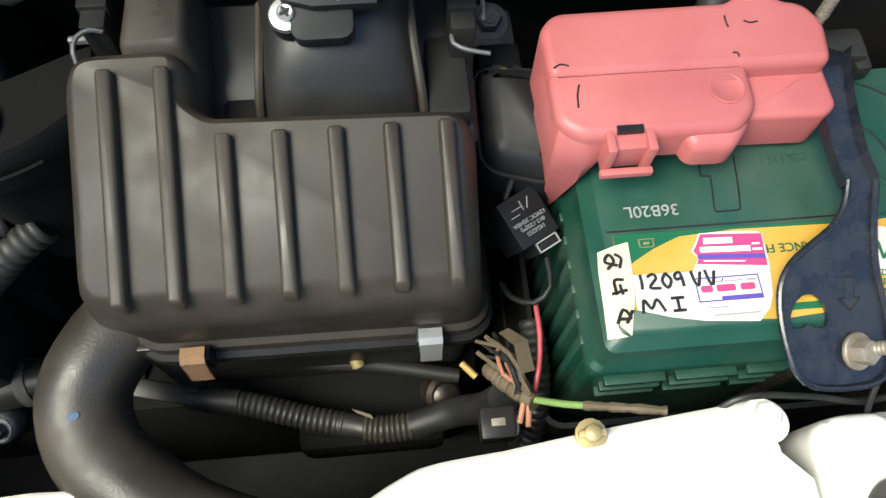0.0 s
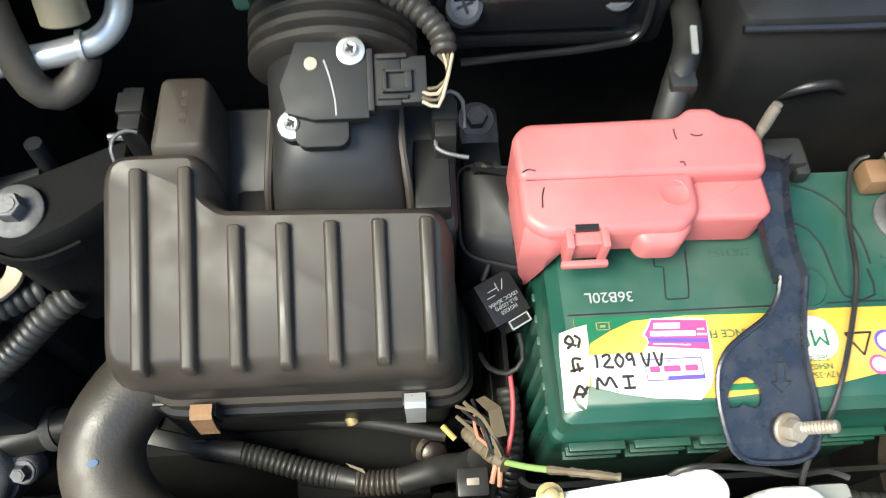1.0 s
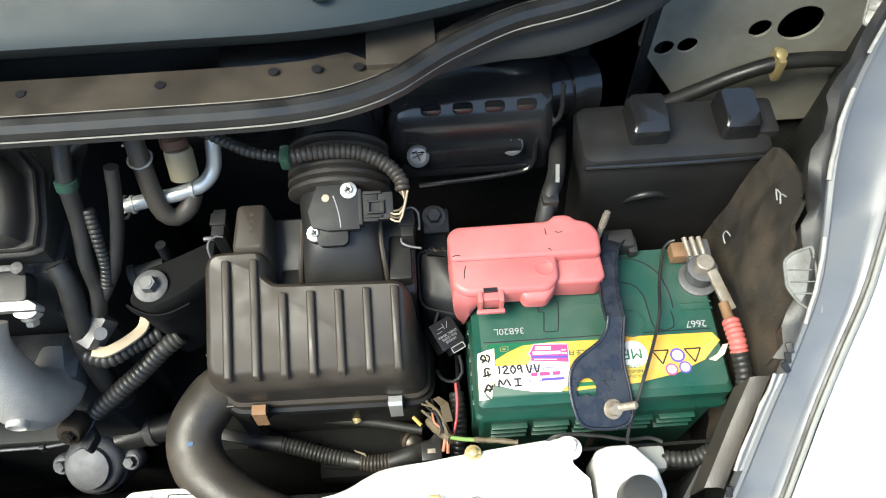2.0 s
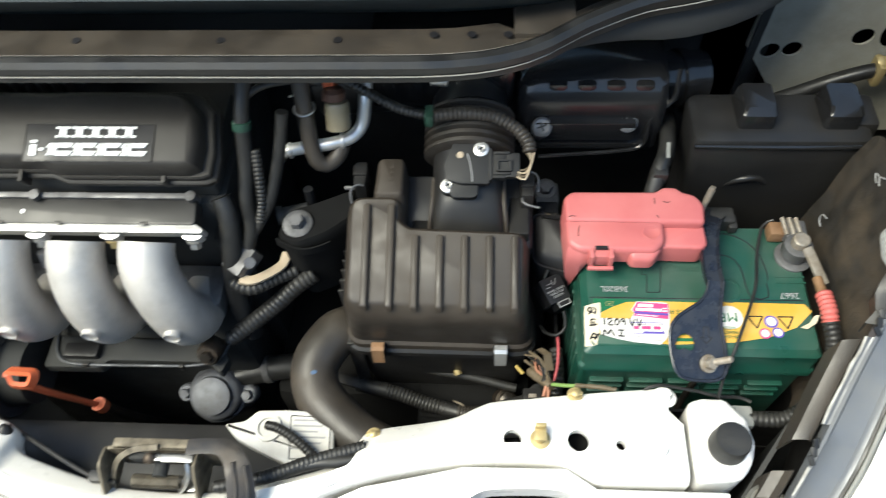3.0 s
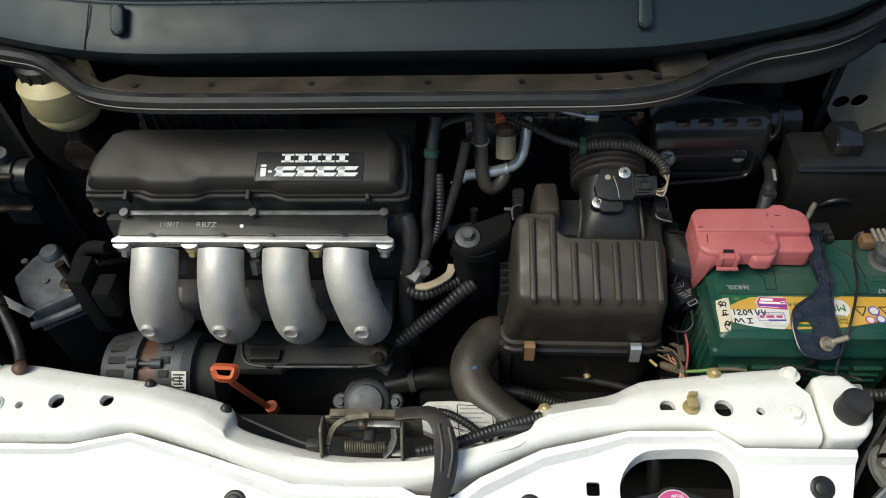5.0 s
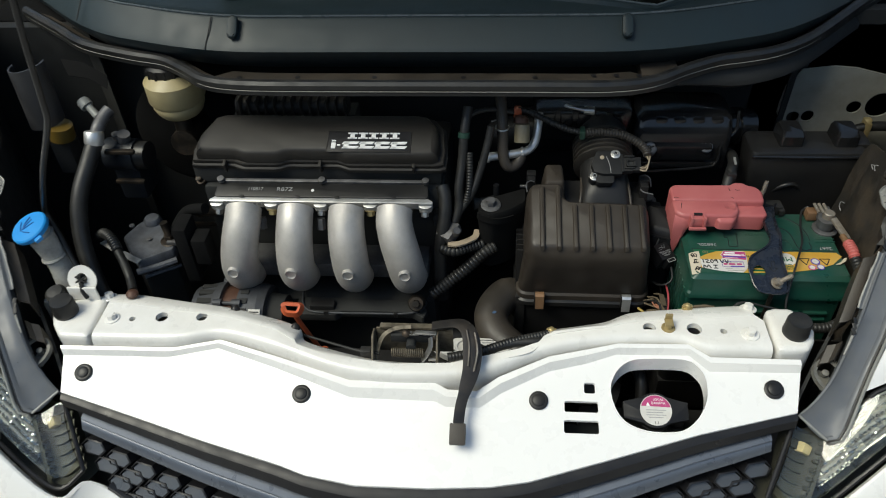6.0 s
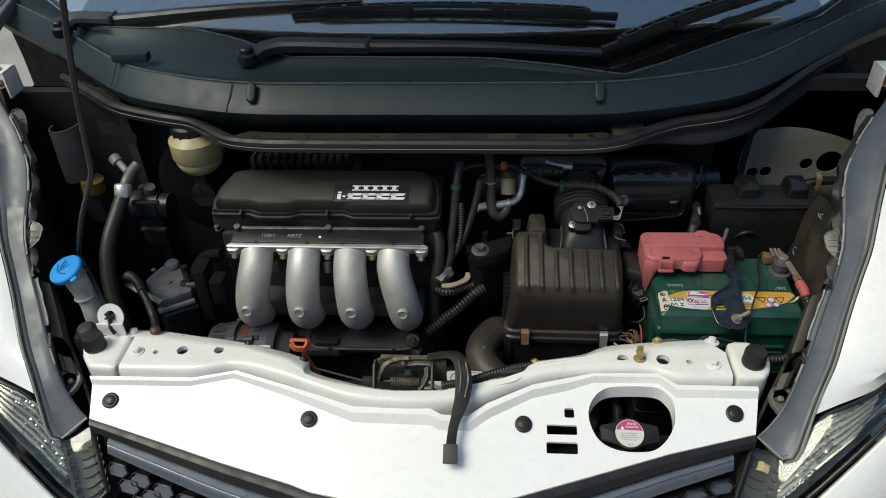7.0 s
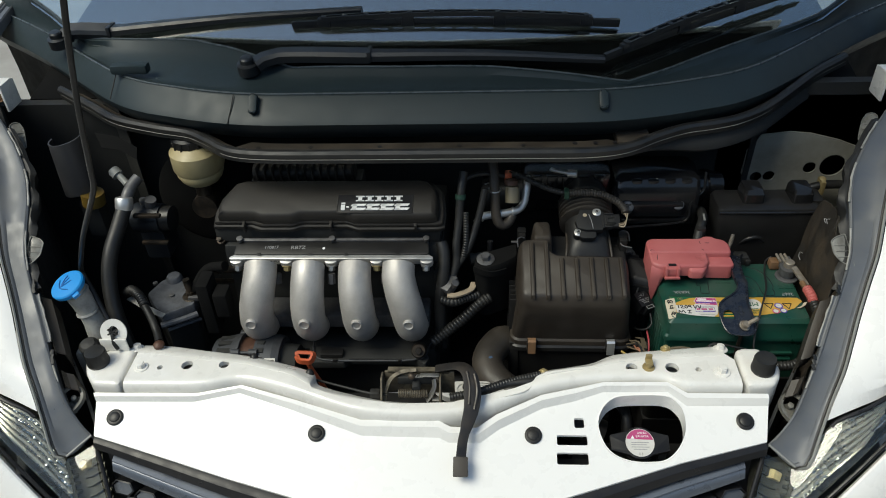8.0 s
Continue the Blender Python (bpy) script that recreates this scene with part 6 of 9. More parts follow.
part("grip", bm, dusty_rubber, strap, "grey rubber tip")
bm = new_bm()
tube(bm, [(-0.035, -0.034, 0.846), (-0.06, -0.028, 0.842), (-0.10, -0.010, 0.834), (-0.16, 0.02, 0.82), (-0.24, 0.06, 0.80)], 0.0018)
box(bm, (-0.060, -0.034, 0.838), (-0.046, -0.024, 0.848), 0.002)
whole("release_cable", bm, rubber, "thin bonnet release cable running off the latch", "cable", (-0.10, -0.02, 0.83))
bm = new_bm()
tube(bm, [(0.05, -0.034, 0.842), (0.09, -0.026, 0.844), (0.13, -0.014, 0.848), (0.17, -0.008, 0.848), (0.24, 0.020, 0.838), (0.30, 0.04, 0.82)], 0.0055, 10)
ribbed(bm, [(0.052, -0.034, 0.842), (0.09, -0.026, 0.845), (0.13, -0.012, 0.849), (0.175, 0.002, 0.849)], 0.0055, 0.004)
whole("front_conduit", bm, rubber, "black corrugated conduit lying along the beam", "conduit", (0.15, -0.01, 0.83))
# white moulded plate with a printed label on the shroud behind the latch
st = thing("shroud_plate", "white plastic plate with bordered printed label on the fan shroud", "label plate", (0.085, 0.035, 0.765))
PLATE_W = round_poly([(0.022, 0.0436), (0.042, 0.0476), (0.053, 0.0585), (0.082, 0.0598), (0.112, 0.0585), (0.130, 0.047), (0.133, 0.010), (0.090, 0.006), (0.047, 0.0245), (0.036, 0.030)], 0.003)
bm = new_bm()
shell(bm, [(PLATE_W, 0.762), (PLATE_W, 0.773), (grow(PLATE_W, -0.0015), 0.7745), (grow(PLATE_W, -0.003), 0.7748)])
part("plate", bm, white_print, st)
bm = new_bm()
lathe(bm, [(0.014, 0.0), (0.0135, 0.003), (0.010, 0.0035), (0.009, 0.001), (0.001, 0.001)], Matrix.Translation((0.0665, 0.0405, 0.7745)), 20)
part("boss", bm, white_print, st)
bm = new_bm()
border = [V((x, y, 0.7752)) for x, y in round_poly([(0.087, 0.054), (0.111, 0.053), (0.127, 0.044), (0.129, 0.014), (0.091, 0.011)], 0.002)]
sweep(bm, border + border[:1], circle(0.0005, 6))
part("label_border", bm, black_ink, st)
for k in range(6):
    bm = new_bm()
    y = 0.0485 - 0.0056 * k
    box(bm, (0.0905, y, 0.7748), (0.1235 - 0.004 * (k % 3) - (0.008 if k == 0 else 0.0), y + 0.0018, 0.7751))
    part("text_line", bm, grey_ink, st)
bm = new_bm()
ribbed(bm, [(0.066, 0.042, 0.780), (0.080, 0.037, 0.784), (0.100, 0.025, 0.785), (0.124, 0.006, 0.782)], 0.0045, 0.004)
whole("shroud_conduit", bm, rubber, "short black corrugated conduit crossing the label plate", "conduit", (0.09, 0.03, 0.78))
bm = new_bm()
box(bm, (-0.30, -0.02, 0.66), (0.20, 0.05, 0.760), 0.01)
whole("fan_shroud", bm, black_plastic, "black plastic fan shroud behind the support beam", "fan shroud", (-0.05, 0.01, 0.70))
# small dark fittings at the belt end of the engine
for p, d, r in (((-0.318, 0.212, 0.928), (-0.3, -0.5, 0.8), 0.008), ((-0.322, 0.190, 0.885), (-0.8, -0.4, 0.3), 0.009), ((-0.335, 0.178, 0.872), (-0.5, -0.6, 0.5), 0.006)):
    bm = new_bm()
    hexbolt(bm, p, d, r * 0.7, 0.006, r)
    cyl(bm, V(p), V(p) - V(d).normalized() * 0.04, r * 0.6, n=12)
    whole("engine_bolt", bm, dark_steel, "dark flanged bolt at the belt end of the engine", "bolt", p, group="bolts at the engine's belt end")

# ---- air filter box ----
def lid_z(y):
    return 0.899 + 0.39 * (y - 0.113)


air = thing("air_filter_box", "dusty brown-black plastic air filter box with ribbed lid", "air filter box", (0.23, 0.16, 0.66))
LSHAPE = [(0.151, 0.110), (0.309, 0.110), (0.3115, 0.177), (0.207, 0.180), (0.199, 0.186), (0.198, 0.206), (0.151, 0.206)]
LOWER = [(0.141, 0.126), (0.320, 0.124), (0.320, 0.182), (0.206, 0.186), (0.198, 0.191), (0.1965, 0.210), (0.141, 0.210)]
RADII = (0.014, 0.014, 0.012, 0.003, 0.003, 0.010, 0.014)


def rounded(pts):
    out = []
    for i, r in enumerate(RADII):
        out += round_poly(pts, r, 5)[6 * i:6 * i + 6]
    return [tuple(p) for p in out]


lid, low = rounded(LSHAPE), rounded(LOWER)
half = [((a[0] * 2 + b[0]) / 3, (a[1] * 2 + b[1]) / 3) for a, b in zip(lid, low)]
bm = new_bm()
shell(bm, [(grow(low, 0.004), 0.789), (grow(low, 0.004), 0.797), (grow(low, 0.001), 0.800), (grow(half, 0.002), 0.855), (grow(lid, 0.003), lambda x, y: lid_z(y) - 0.018), (grow(lid, 0.0008), lambda x, y: lid_z(y) - 0.008), (grow(lid, -0.0022), lambda x, y: lid_z(y) - 0.0022), (grow(lid, -0.0050), lambda x, y: lid_z(y))])
lid_ob = part("lid", bm, box_plastic, air)
for k in range(7):
    x = 0.1690 + 0.0220 * k
    y1 = 0.196 if k < 2 else 0.170
    bm = new_bm()
    bar = rrect(x - 0.0036, 0.1080, x + 0.0036, y1, 0.0022, 4)
    shell(bm, [(bar, lambda x, y: lid_z(y) - 0.002), (grow(bar, -0.0004), lambda x, y: lid_z(y) + 0.0034), (grow(bar, -0.0010), lambda x, y: lid_z(y) + 0.0044), (grow(bar, -0.0020), lambda x, y: lid_z(y) + 0.0049)])
    part("rib", bm, box_plastic, lid_ob)
bm = new_bm()
shell(bm, [(grow(low, -0.012), 0.66), (grow(low, -0.006), 0.70), (grow(low, -0.001), 0.776), (grow(low, 0.007), 0.779), (grow(low, 0.007), 0.786), (grow(low, 0.004), 0.7885)])
part("base", bm, black_plastic, air)
for k in range(8):
    bm = new_bm()
    y = 0.125 + 0.011 * k
    box(bm, (0.136, y, 0.70), (0.150, y + 0.003, 0.79 + 0.07 * (k > 1)), 0.001)
    part("side_fin", bm, black_plastic, air)
bm = new_bm()
TOWER = round_poly([(0.1700, 0.200), (0.2020, 0.200), (0.2010, 0.249), (0.1710, 0.249)], 0.005)
TOWER_TOP = round_poly([(0.1755, 0.206), (0.1985, 0.206), (0.1975, 0.2455), (0.1765, 0.2455)], 0.004)
shell(bm, [(TOWER, 0.80), (TOWER, 0.905), (grow(TOWER_TOP, 0.0020), 0.932), (grow(TOWER_TOP, 0.0006), 0.9352), (grow(TOWER_TOP, -0.0012), 0.9365)])
tower_ob = part("tower", bm, box_plastic, air)
for k in range(4):
    bm = new_bm()
    box(bm, (0.1868, 0.2180 + 0.0055 * k, 0.9363), (0.1900, 0.2212 + 0.0055 * k, 0.93665), 0.0001)
    part("moulded_mark", bm, box_plastic, tower_ob)
bm = new_bm()
DECK = round_poly([(0.196, 0.182), (0.318, 0.180), (0.318, 0.248), (0.196, 0.250)], 0.006)
shell(bm, [(DECK, 0.79), (DECK, lambda x, y: 0.884 + 0.30 * (y - 0.18)), (grow(DECK, -0.002), lambda x, y: 0.886 + 0.30 * (y - 0.18))])
part("rear_deck", bm, black_plastic, air)
bm = new_bm()
box(bm, (0.205, 0.1870, 0.880), (0.2215, 0.2080, 0.8940), 0.003)
part("deck_step", bm, black_plastic, air)
bm = new_bm()
box(bm, (0.296, 0.1870, 0.880), (0.315, 0.2300, 0.9010), 0.003)
part("deck_step", bm, black_plastic, air)
bm = new_bm()
rings = []
for y, top, wide, low, e in ((0.1835, 0.896, 0.0350, 0.84, 0.55), (0.1900, 0.906, 0.0352, 0.845, 0.55), (0.1990, 0.918, 0.0350, 0.85, 0.6), (0.2080, 0.9275, 0.0345, 0.858, 0.65), (0.2180, 0.9330, 0.0340, 0.866, 0.75), (0.2320, 0.9420, 0.0335, 0.880, 0.9), (0.2480, 0.9545, 0.0335, 0.892, 1.0), (0.2640, 0.9600, 0.0335, 0.896, 1.0)):
    ring = []
    for k in range(32):
        a = 2 * math.pi * k / 32
        c, q = math.cos(a), math.sin(a)
        ring.append(V((0.2585 + wide * math.copysign(abs(c) ** e, c), y, 0.5 * (top + low) + 0.5 * (top - low) * math.copysign(abs(q) ** e, q))))
    rings.append(ring)
loft(bm, rings)
part("outlet_neck", bm, black_plastic, air)
for x, s in ((0.2235, -1), (0.2935, 1)):
    bm = new_bm()
    tube(bm, [(x + 0.001 * s, 0.186, 0.889), (x, 0.198, 0.904), (x - 0.002 * s, 0.212, 0.915), (x - 0.003 * s, 0.236, 0.920)], 0.0022, 8)
    part("neck_rib", bm, box_plastic, air)


def wire_clip(at, tab):
    ob = thing("spring_clip", "sprung steel clip holding the air box lid", "clip", at, group="air box clips")
    p = V(at)
    b = new_bm()
    sheet(b, [[p + V((x, 0.002, 0.010)), p + V((x, -0.0035, 0.0105)), p + V((x, -0.0065, 0.008)), p + V((x * 0.94, -0.0085, -0.004)), p + V((x * 0.94, -0.0095, -0.0135)), p + V((x * 0.9, -0.0080, -0.0150))] for x in (-0.0062, -0.002, 0.002, 0.0062)], 0.0011)
    part("plate", b, tab, ob)
    b = new_bm()
    box(b, p + V((-0.0075, -0.004, -0.012)), p + V((0.0075, 0.004, 0.006)), 0.001)
    part("catch_block", b, black_plastic, ob)


wire_clip((0.170, 0.118, 0.796), rusty)
wire_clip((0.291, 0.119, 0.793), bright_alu)
# side clips with bent wires at the back
for x, y, s in ((0.156, 0.241, -1), (0.313, 0.229, 1)):
    ob = thing("wire_clip", "black clip with a bent dull wire at the air box", "clip", (x, y, 0.89), group="air box rear clips")
    bm = new_bm()
    box(bm, (x - 0.0055, y - 0.013, 0.890), (x + 0.0055, y + 0.013, 0.921), 0.0015)
    box(bm, (x - 0.0065, y - 0.004, 0.900), (x + 0.0065, y + 0.008, 0.9235), 0.001)
    part("block", bm, black_plastic, ob)
    bm = new_bm()
    if s < 0:
        tube(bm, [(x + 0.004, y - 0.013, 0.918), (x - 0.001, y - 0.0135, 0.920), (x - 0.006, y - 0.017, 0.920), (x - 0.0075, y - 0.023, 0.918), (x - 0.006, y - 0.029, 0.912)], 0.0011, 8)
        cyl(bm, (x - 0.016, y - 0.006, 0.905), (x - 0.006, y - 0.006, 0.905), 0.0022, n=8)
    else:
        tube(bm, [(x - 0.005, y - 0.012, 0.916), (x - 0.0045, y - 0.0165, 0.916), (x + 0.001, y - 0.0195, 0.915), (x + 0.011, y - 0.0215, 0.914)], 0.0011, 8)
        tube(bm, [(x - 0.004, y + 0.012, 0.920), (x + 0.004, y + 0.015, 0.920), (x + 0.010, y + 0.010, 0.918), (x + 0.010, y - 0.004, 0.914)], 0.0011, 8)
    part("wire", bm, dull_alu, ob)

MAF = Matrix.Translation((0.2555, 0.2275, 0.944)) @ pose(0, 0, 0, 22, 0, 0)
maf = thing("airflow_sensor", "black airflow sensor with two bright screws and plug", "sensor", (0.2555, 0.2275, 0.925))
bm = new_bm()
prism(bm, [(-0.011, 0.021), (0.0065, 0.0235), (0.009, 0.0215), (0.0215, 0.018), (0.022, 0.007), (0.022, -0.0157), (-0.0035, -0.0157), (-0.016, -0.012), (-0.0187, 0.0008), (-0.0137, 0.0134)], 0, 0.010, 0.001, MAF)
body = part("body", bm, sensor_plastic, maf)
bm = new_bm()
prism(bm, rrect(-0.013, -0.027, 0.012, -0.010, 0.005, 3), -0.006, 0.0045, 0.001, MAF)
prism(bm, disc(-0.0145, -0.0157, 0.0075, 16), -0.008, 0.002, 0, MAF)
prism(bm, disc(0.0145, 0.0157, 0.0075, 16), -0.004, 0.002, 0, MAF)
part("neck", bm, sensor_plastic, maf)
bm = new_bm()
tube(bm, [MAF @ V((0.002, 0.012, 0.010)), MAF @ V((0.0045, 0.004, 0.0104)), MAF @ V((0.0065, -0.006, 0.0102)), MAF @ V((0.007, -0.014, 0.0102))], 0.0005, 6)
part("mould_line", bm, grey_ink, maf)
bm = new_bm()
lathe(bm, [(0.0032, 0.010), (0.003, 0.0108), (0.001, 0.0112)], MAF @ pose(-0.004, 0.0105, 0), 14)
part("mould_dot", bm, beige_plastic, maf)
for u, v, z in ((-0.0145, -0.0157, 0.002), (0.0145, 0.0157, 0.010)):
    bm = new_bm()
    lathe(bm, [(0.0066, 0), (0.0066, 0.0012), (0.0056, 0.0016), (0.0034, 0.0016)], MAF @ pose(u, v, z), 24)
    lathe(bm, [(0.0036, 0.001), (0.0036, 0.0034), (0.0028, 0.0044), (0.0018, 0.0042), (0.0014, 0.003)], MAF @ pose(u, v, z), 18)
    screw = part("screw", bm, bright_alu, maf, "bright cross-head screw")
    bm = new_bm()
    box(bm, (-0.0024, -0.0005, 0.0040), (0.0024, 0.0005, 0.0046), 0, MAF @ pose(u, v, z, 0, 0, 30))
    box(bm, (-0.0005, -0.0024, 0.0040), (0.0005, 0.0024, 0.0046), 0, MAF @ pose(u, v, z, 0, 0, 30))
    part("cross_slot", bm, dark_void, screw)
bm = new_bm()
box(bm, (0.0215, -0.0125, -0.001), (0.0245, 0.0165, 0.011), 0.0008, MAF)
part("socket_flange", bm, sensor_plastic, maf)
bm = new_bm()
box(bm, (0.024, -0.010, 0.0), (0.037, 0.0145, 0.009), 0.0010, MAF)
for v in (-0.0075, 0.0115):
    box(bm, (0.026, v, 0.0085), (0.040, v + 0.0022, 0.0115), 0.0005, MAF)
part("socket", bm, sensor_plastic, maf)
bm = new_bm()
box(bm, (0.0285, -0.0045, 0.0090), (0.0420, -0.0028, 0.0125), 0.0005, MAF)
box(bm, (0.0285, 0.0046, 0.0090), (0.0420, 0.0062, 0.0125), 0.0005, MAF)
box(bm, (0.0285, -0.0045, 0.0090), (0.0305, 0.0062, 0.0125), 0.0005, MAF)
box(bm, (0.0385, -0.0045, 0.0090), (0.0420, 0.0062, 0.0120), 0.0005, MAF)
box(bm, (0.037, -0.009, 0.001), (0.049, 0.013, 0.009), 0.001, MAF)
plug = part("plug", bm, sensor_plastic, maf)
bm = new_bm()
box(bm, (0.0305, -0.0028, 0.0090), (0.0385, 0.0046, 0.0097), 0, MAF)
part("latch_window", bm, dark_void, plug)

# ---- rubber inlet bellows and duct to the resonator ----
bel = thing("intake_bellows", "brown dusty rubber intake bellows behind the sensor", "intake hose", (0.2585, 0.275, 0.90))
bm = new_bm()
prof = []
for k in range(6):
    prof += [(0.038, 0.0075 * k), (0.0425, 0.0075 * k + 0.002), (0.0425, 0.0075 * k + 0.005), (0.038, 0.0075 * k + 0.007)]
lathe(bm, prof, facing((0.2585, 0.254, 0.926), (0, 0.95, 0.30)), 36)
part("bellows", bm, dusty_rubber, bel)
bm = new_bm()
tube(bm, [(0.2585, 0.295, 0.94), (0.255, 0.33, 0.945), (0.22, 0.37, 0.92), (0.10, 0.38, 0.90)], 0.036, 20)
part("duct", bm, black_plastic, bel)

reso = thing("resonator_box", "black plastic resonator box screwed to the bulkhead", "resonator", (0.37, 0.33, 0.88))
bm = new_bm()
shell(bm, [(rrect(0.302, 0.290, 0.442, 0.375, 0.012), 0.90), (rrect(0.302, 0.290, 0.442, 0.375, 0.012), 0.958), (rrect(0.305, 0.297, 0.440, 0.372, 0.014), 0.976), (rrect(0.314, 0.308, 0.432, 0.366, 0.014), 0.983)])
part("body", bm, wet_black, reso)
bm = new_bm()
box(bm, (0.318, 0.282, 0.920), (0.414, 0.296, 0.944), 0.003)
box(bm, (0.310, 0.285, 0.905), (0.425, 0.300, 0.914), 0.002)
part("flange", bm, wet_black, reso)
for x, y, z in ((0.326, 0.282, 0.940), (0.406, 0.288, 0.940)):
    bm = new_bm()
    lathe(bm, [(0.0095, -0.01), (0.0095, 0.001), (0.007, 0.0025), (0.0055, 0.0020), (0.001, 0.0024)], facing((x, y, z), (0, -0.55, 0.83)), 20)
    screw = part("screw", bm, dull_alu, reso)
    bm = new_bm()
    m = facing((x, y, z), (0, -0.55, 0.83), 20)
    box(bm, (-0.0045, -0.0007, 0.0015), (0.0045, 0.0007, 0.0031), 0, m)
    box(bm, (-0.0007, -0.0045, 0.0015), (0.0007, 0.0045, 0.0031), 0, m)
    part("cross_slot", bm, dark_void, screw)
for k in range(4):
    bm = new_bm()
    x = 0.330 + 0.026 * k
    box(bm, (x, 0.296, 0.952), (x + 0.018, 0.312, 0.9800), 0.004)
    part("moulded_step", bm, wet_black, reso)
bm = new_bm()
tube(bm, [(0.325, 0.278, 0.902), (0.40, 0.280, 0.908), (0.424, 0.284, 0.914), (0.428, 0.292, 0.945), (0.446, 0.300, 0.958), (0.448, 0.312, 0.985)], 0.0022, 8)
part("edge_bead", bm, wet_black, reso)
bm = new_bm()
cyl(bm, (0.44, 0.350, 0.935), (0.485, 0.358, 0.93), 0.026, n=24)
cyl(bm, (0.458, 0.352, 0.933), (0.466, 0.354, 0.932), 0.029, n=24)
part("side_duct", bm, wet_black, reso)
bm = new_bm()
box(bm, (0.16, 0.31, 0.93), (0.302, 0.40, 0.985), 0.012)
for k in range(5):
    box(bm, (0.172 + 0.025 * k, 0.306, 0.948), (0.190 + 0.025 * k, 0.320, 0.982), 0.003)
part("side_chamber", bm, wet_black, reso)

# body bolt beside the sensor
bm = new_bm()
box(bm, (0.325, 0.262, 0.82), (0.350, 0.290, 0.846), 0.004)
hexbolt(bm, (0.336, 0.279, 0.847), (0, -0.3, 1), 0.0070, 0.007, 0.0115)
whole("body_bolt", bm, dull_alu, "dark hexagon bolt with a washer behind the air box", "bolt", (0.334, 0.271, 0.84))

# ---- battery and its fittings ----
bat = thing("car_battery", "dark green car battery with yellow label and handwritten stickers", "car battery", (0.467, 0.15, 0.68))
X0, X1, Y0, Y1, TOPZ = 0.3615, 0.5640, 0.082, 0.214, 0.879
bm = new_bm()
shell(bm, [(rrect(X0 + 0.004, Y0 + 0.004, X1 - 0.004, Y1 - 0.004, 0.004), 0.68), (rrect(X0 + 0.002, Y0 + 0.003, X1 - 0.002, Y1 - 0.003, 0.004), 0.838), (rrect(X0 - 0.001, Y0, X1 + 0.001, Y1, 0.004), 0.840)])
case = part("case", bm, green_case, bat)
bm = new_bm()
shell(bm, [(rrect(X0 - 0.002, Y0 - 0.002, X1 + 0.002, Y1 + 0.002, 0.005), 0.840), (rrect(X0 - 0.002, Y0 - 0.002, X1 + 0.002, Y1 + 0.002, 0.005), 0.848), (rrect(X0, Y0, X1, Y1, 0.005), 0.851), (rrect(X0, Y0, X1, Y1, 0.005), TOPZ - 0.006), (rrect(X0 + 0.006, Y0 + 0.005, X1 - 0.004, Y1 - 0.003, 0.005), TOPZ)])
lid_b = part("lid", bm, green_case, bat)
for k in range(9):
    bm = new_bm()
    y = Y0 + 0.012 + 0.0125 * k
    box(bm, (X0 - 0.0035, y, 0.70), (X0 + 0.004, y + 0.005, 0.846), 0.001)
    part("side_rib", bm, green_case, case)
for k in range(3):
    bm = new_bm()
    z = 0.812 - 0.012 * k
    for j in range(5):
        box(bm, (X0 + 0.012 + 0.036 * j, Y0 - 0.0035 + 0.002, z), (X0 + 0.043 + 0.036 * j, Y0 + 0.004, z + 0.004), 0.001)
    part("front_rib", bm, green_case, case)
# groove, embossed arcs and lettering on the lid
bm = new_bm()
box(bm, (X0 + 0.008, 0.1342, TOPZ - 0.001), (X1 - 0.008, 0.1350, TOPZ + 0.0003))
part("groove", bm, black_ink, lid_b)
bm = new_bm()
tube(bm, [(0.4184, 0.168, TOPZ), (0.4178, 0.1600, TOPZ), (0.4182, 0.1592, TOPZ), (0.4215, 0.1588, TOPZ)], 0.00045, 6, 0.001)
part("embossed_line", bm, black_ink, lid_b)
bm = new_bm()
tube(bm, [(0.4221, 0.1585, TOPZ), (0.4212, 0.150, TOPZ), (0.4203, 0.1425, TOPZ), (0.4212, 0.1409, TOPZ), (0.4260, 0.1408, TOPZ), (0.4308, 0.1410, TOPZ), (0.4320, 0.1425, TOPZ), (0.4335, 0.152, TOPZ), (0.4352, 0.168, TOPZ)], 0.00045, 6, 0.001)
part("embossed_line", bm, black_ink, lid_b)
bm = new_bm()
tube(bm, [(0.478, 0.206, TOPZ), (0.505, 0.203, TOPZ), (0.522, 0.190, TOPZ), (0.529, 0.170, TOPZ), (0.5295, 0.155, TOPZ)], 0.0006, 6)
part("embossed_line", bm, black_ink, lid_b)
bm = new_bm()
tube(bm, [(0.482, 0.182, TOPZ), (0.498, 0.180, TOPZ), (0.507, 0.168, TOPZ), (0.511, 0.138, TOPZ), (0.5265, 0.138, TOPZ), (0.5270, 0.152, TOPZ)], 0.0006, 6)
part("embossed_line", bm, black_ink, lid_b)
bm = new_bm()
lathe(bm, [(0.0125, -0.001), (0.0125, 0.0008), (0.0105, 0.0012), (0.0100, 0.0004), (0.001, 0.0006)], facing((0.492, 0.1435, TOPZ), (0, 0, 1)), 24)
part("vent_plug", bm, green_case, lid_b)
FLIP = lambda x, y, z: pose(x, y, z, 0, 0, 180)
words("size_mark", "36B20L", 0.0078, FLIP(0.3915, 0.1435, TOPZ + 0.0004), grey_ink, lid_b, stretch=1.05)
words("date_mark", "2667", 0.0085, FLIP(0.545, 0.1395, TOPZ + 0.0004), grey_ink, lid_b)
bm = new_bm()
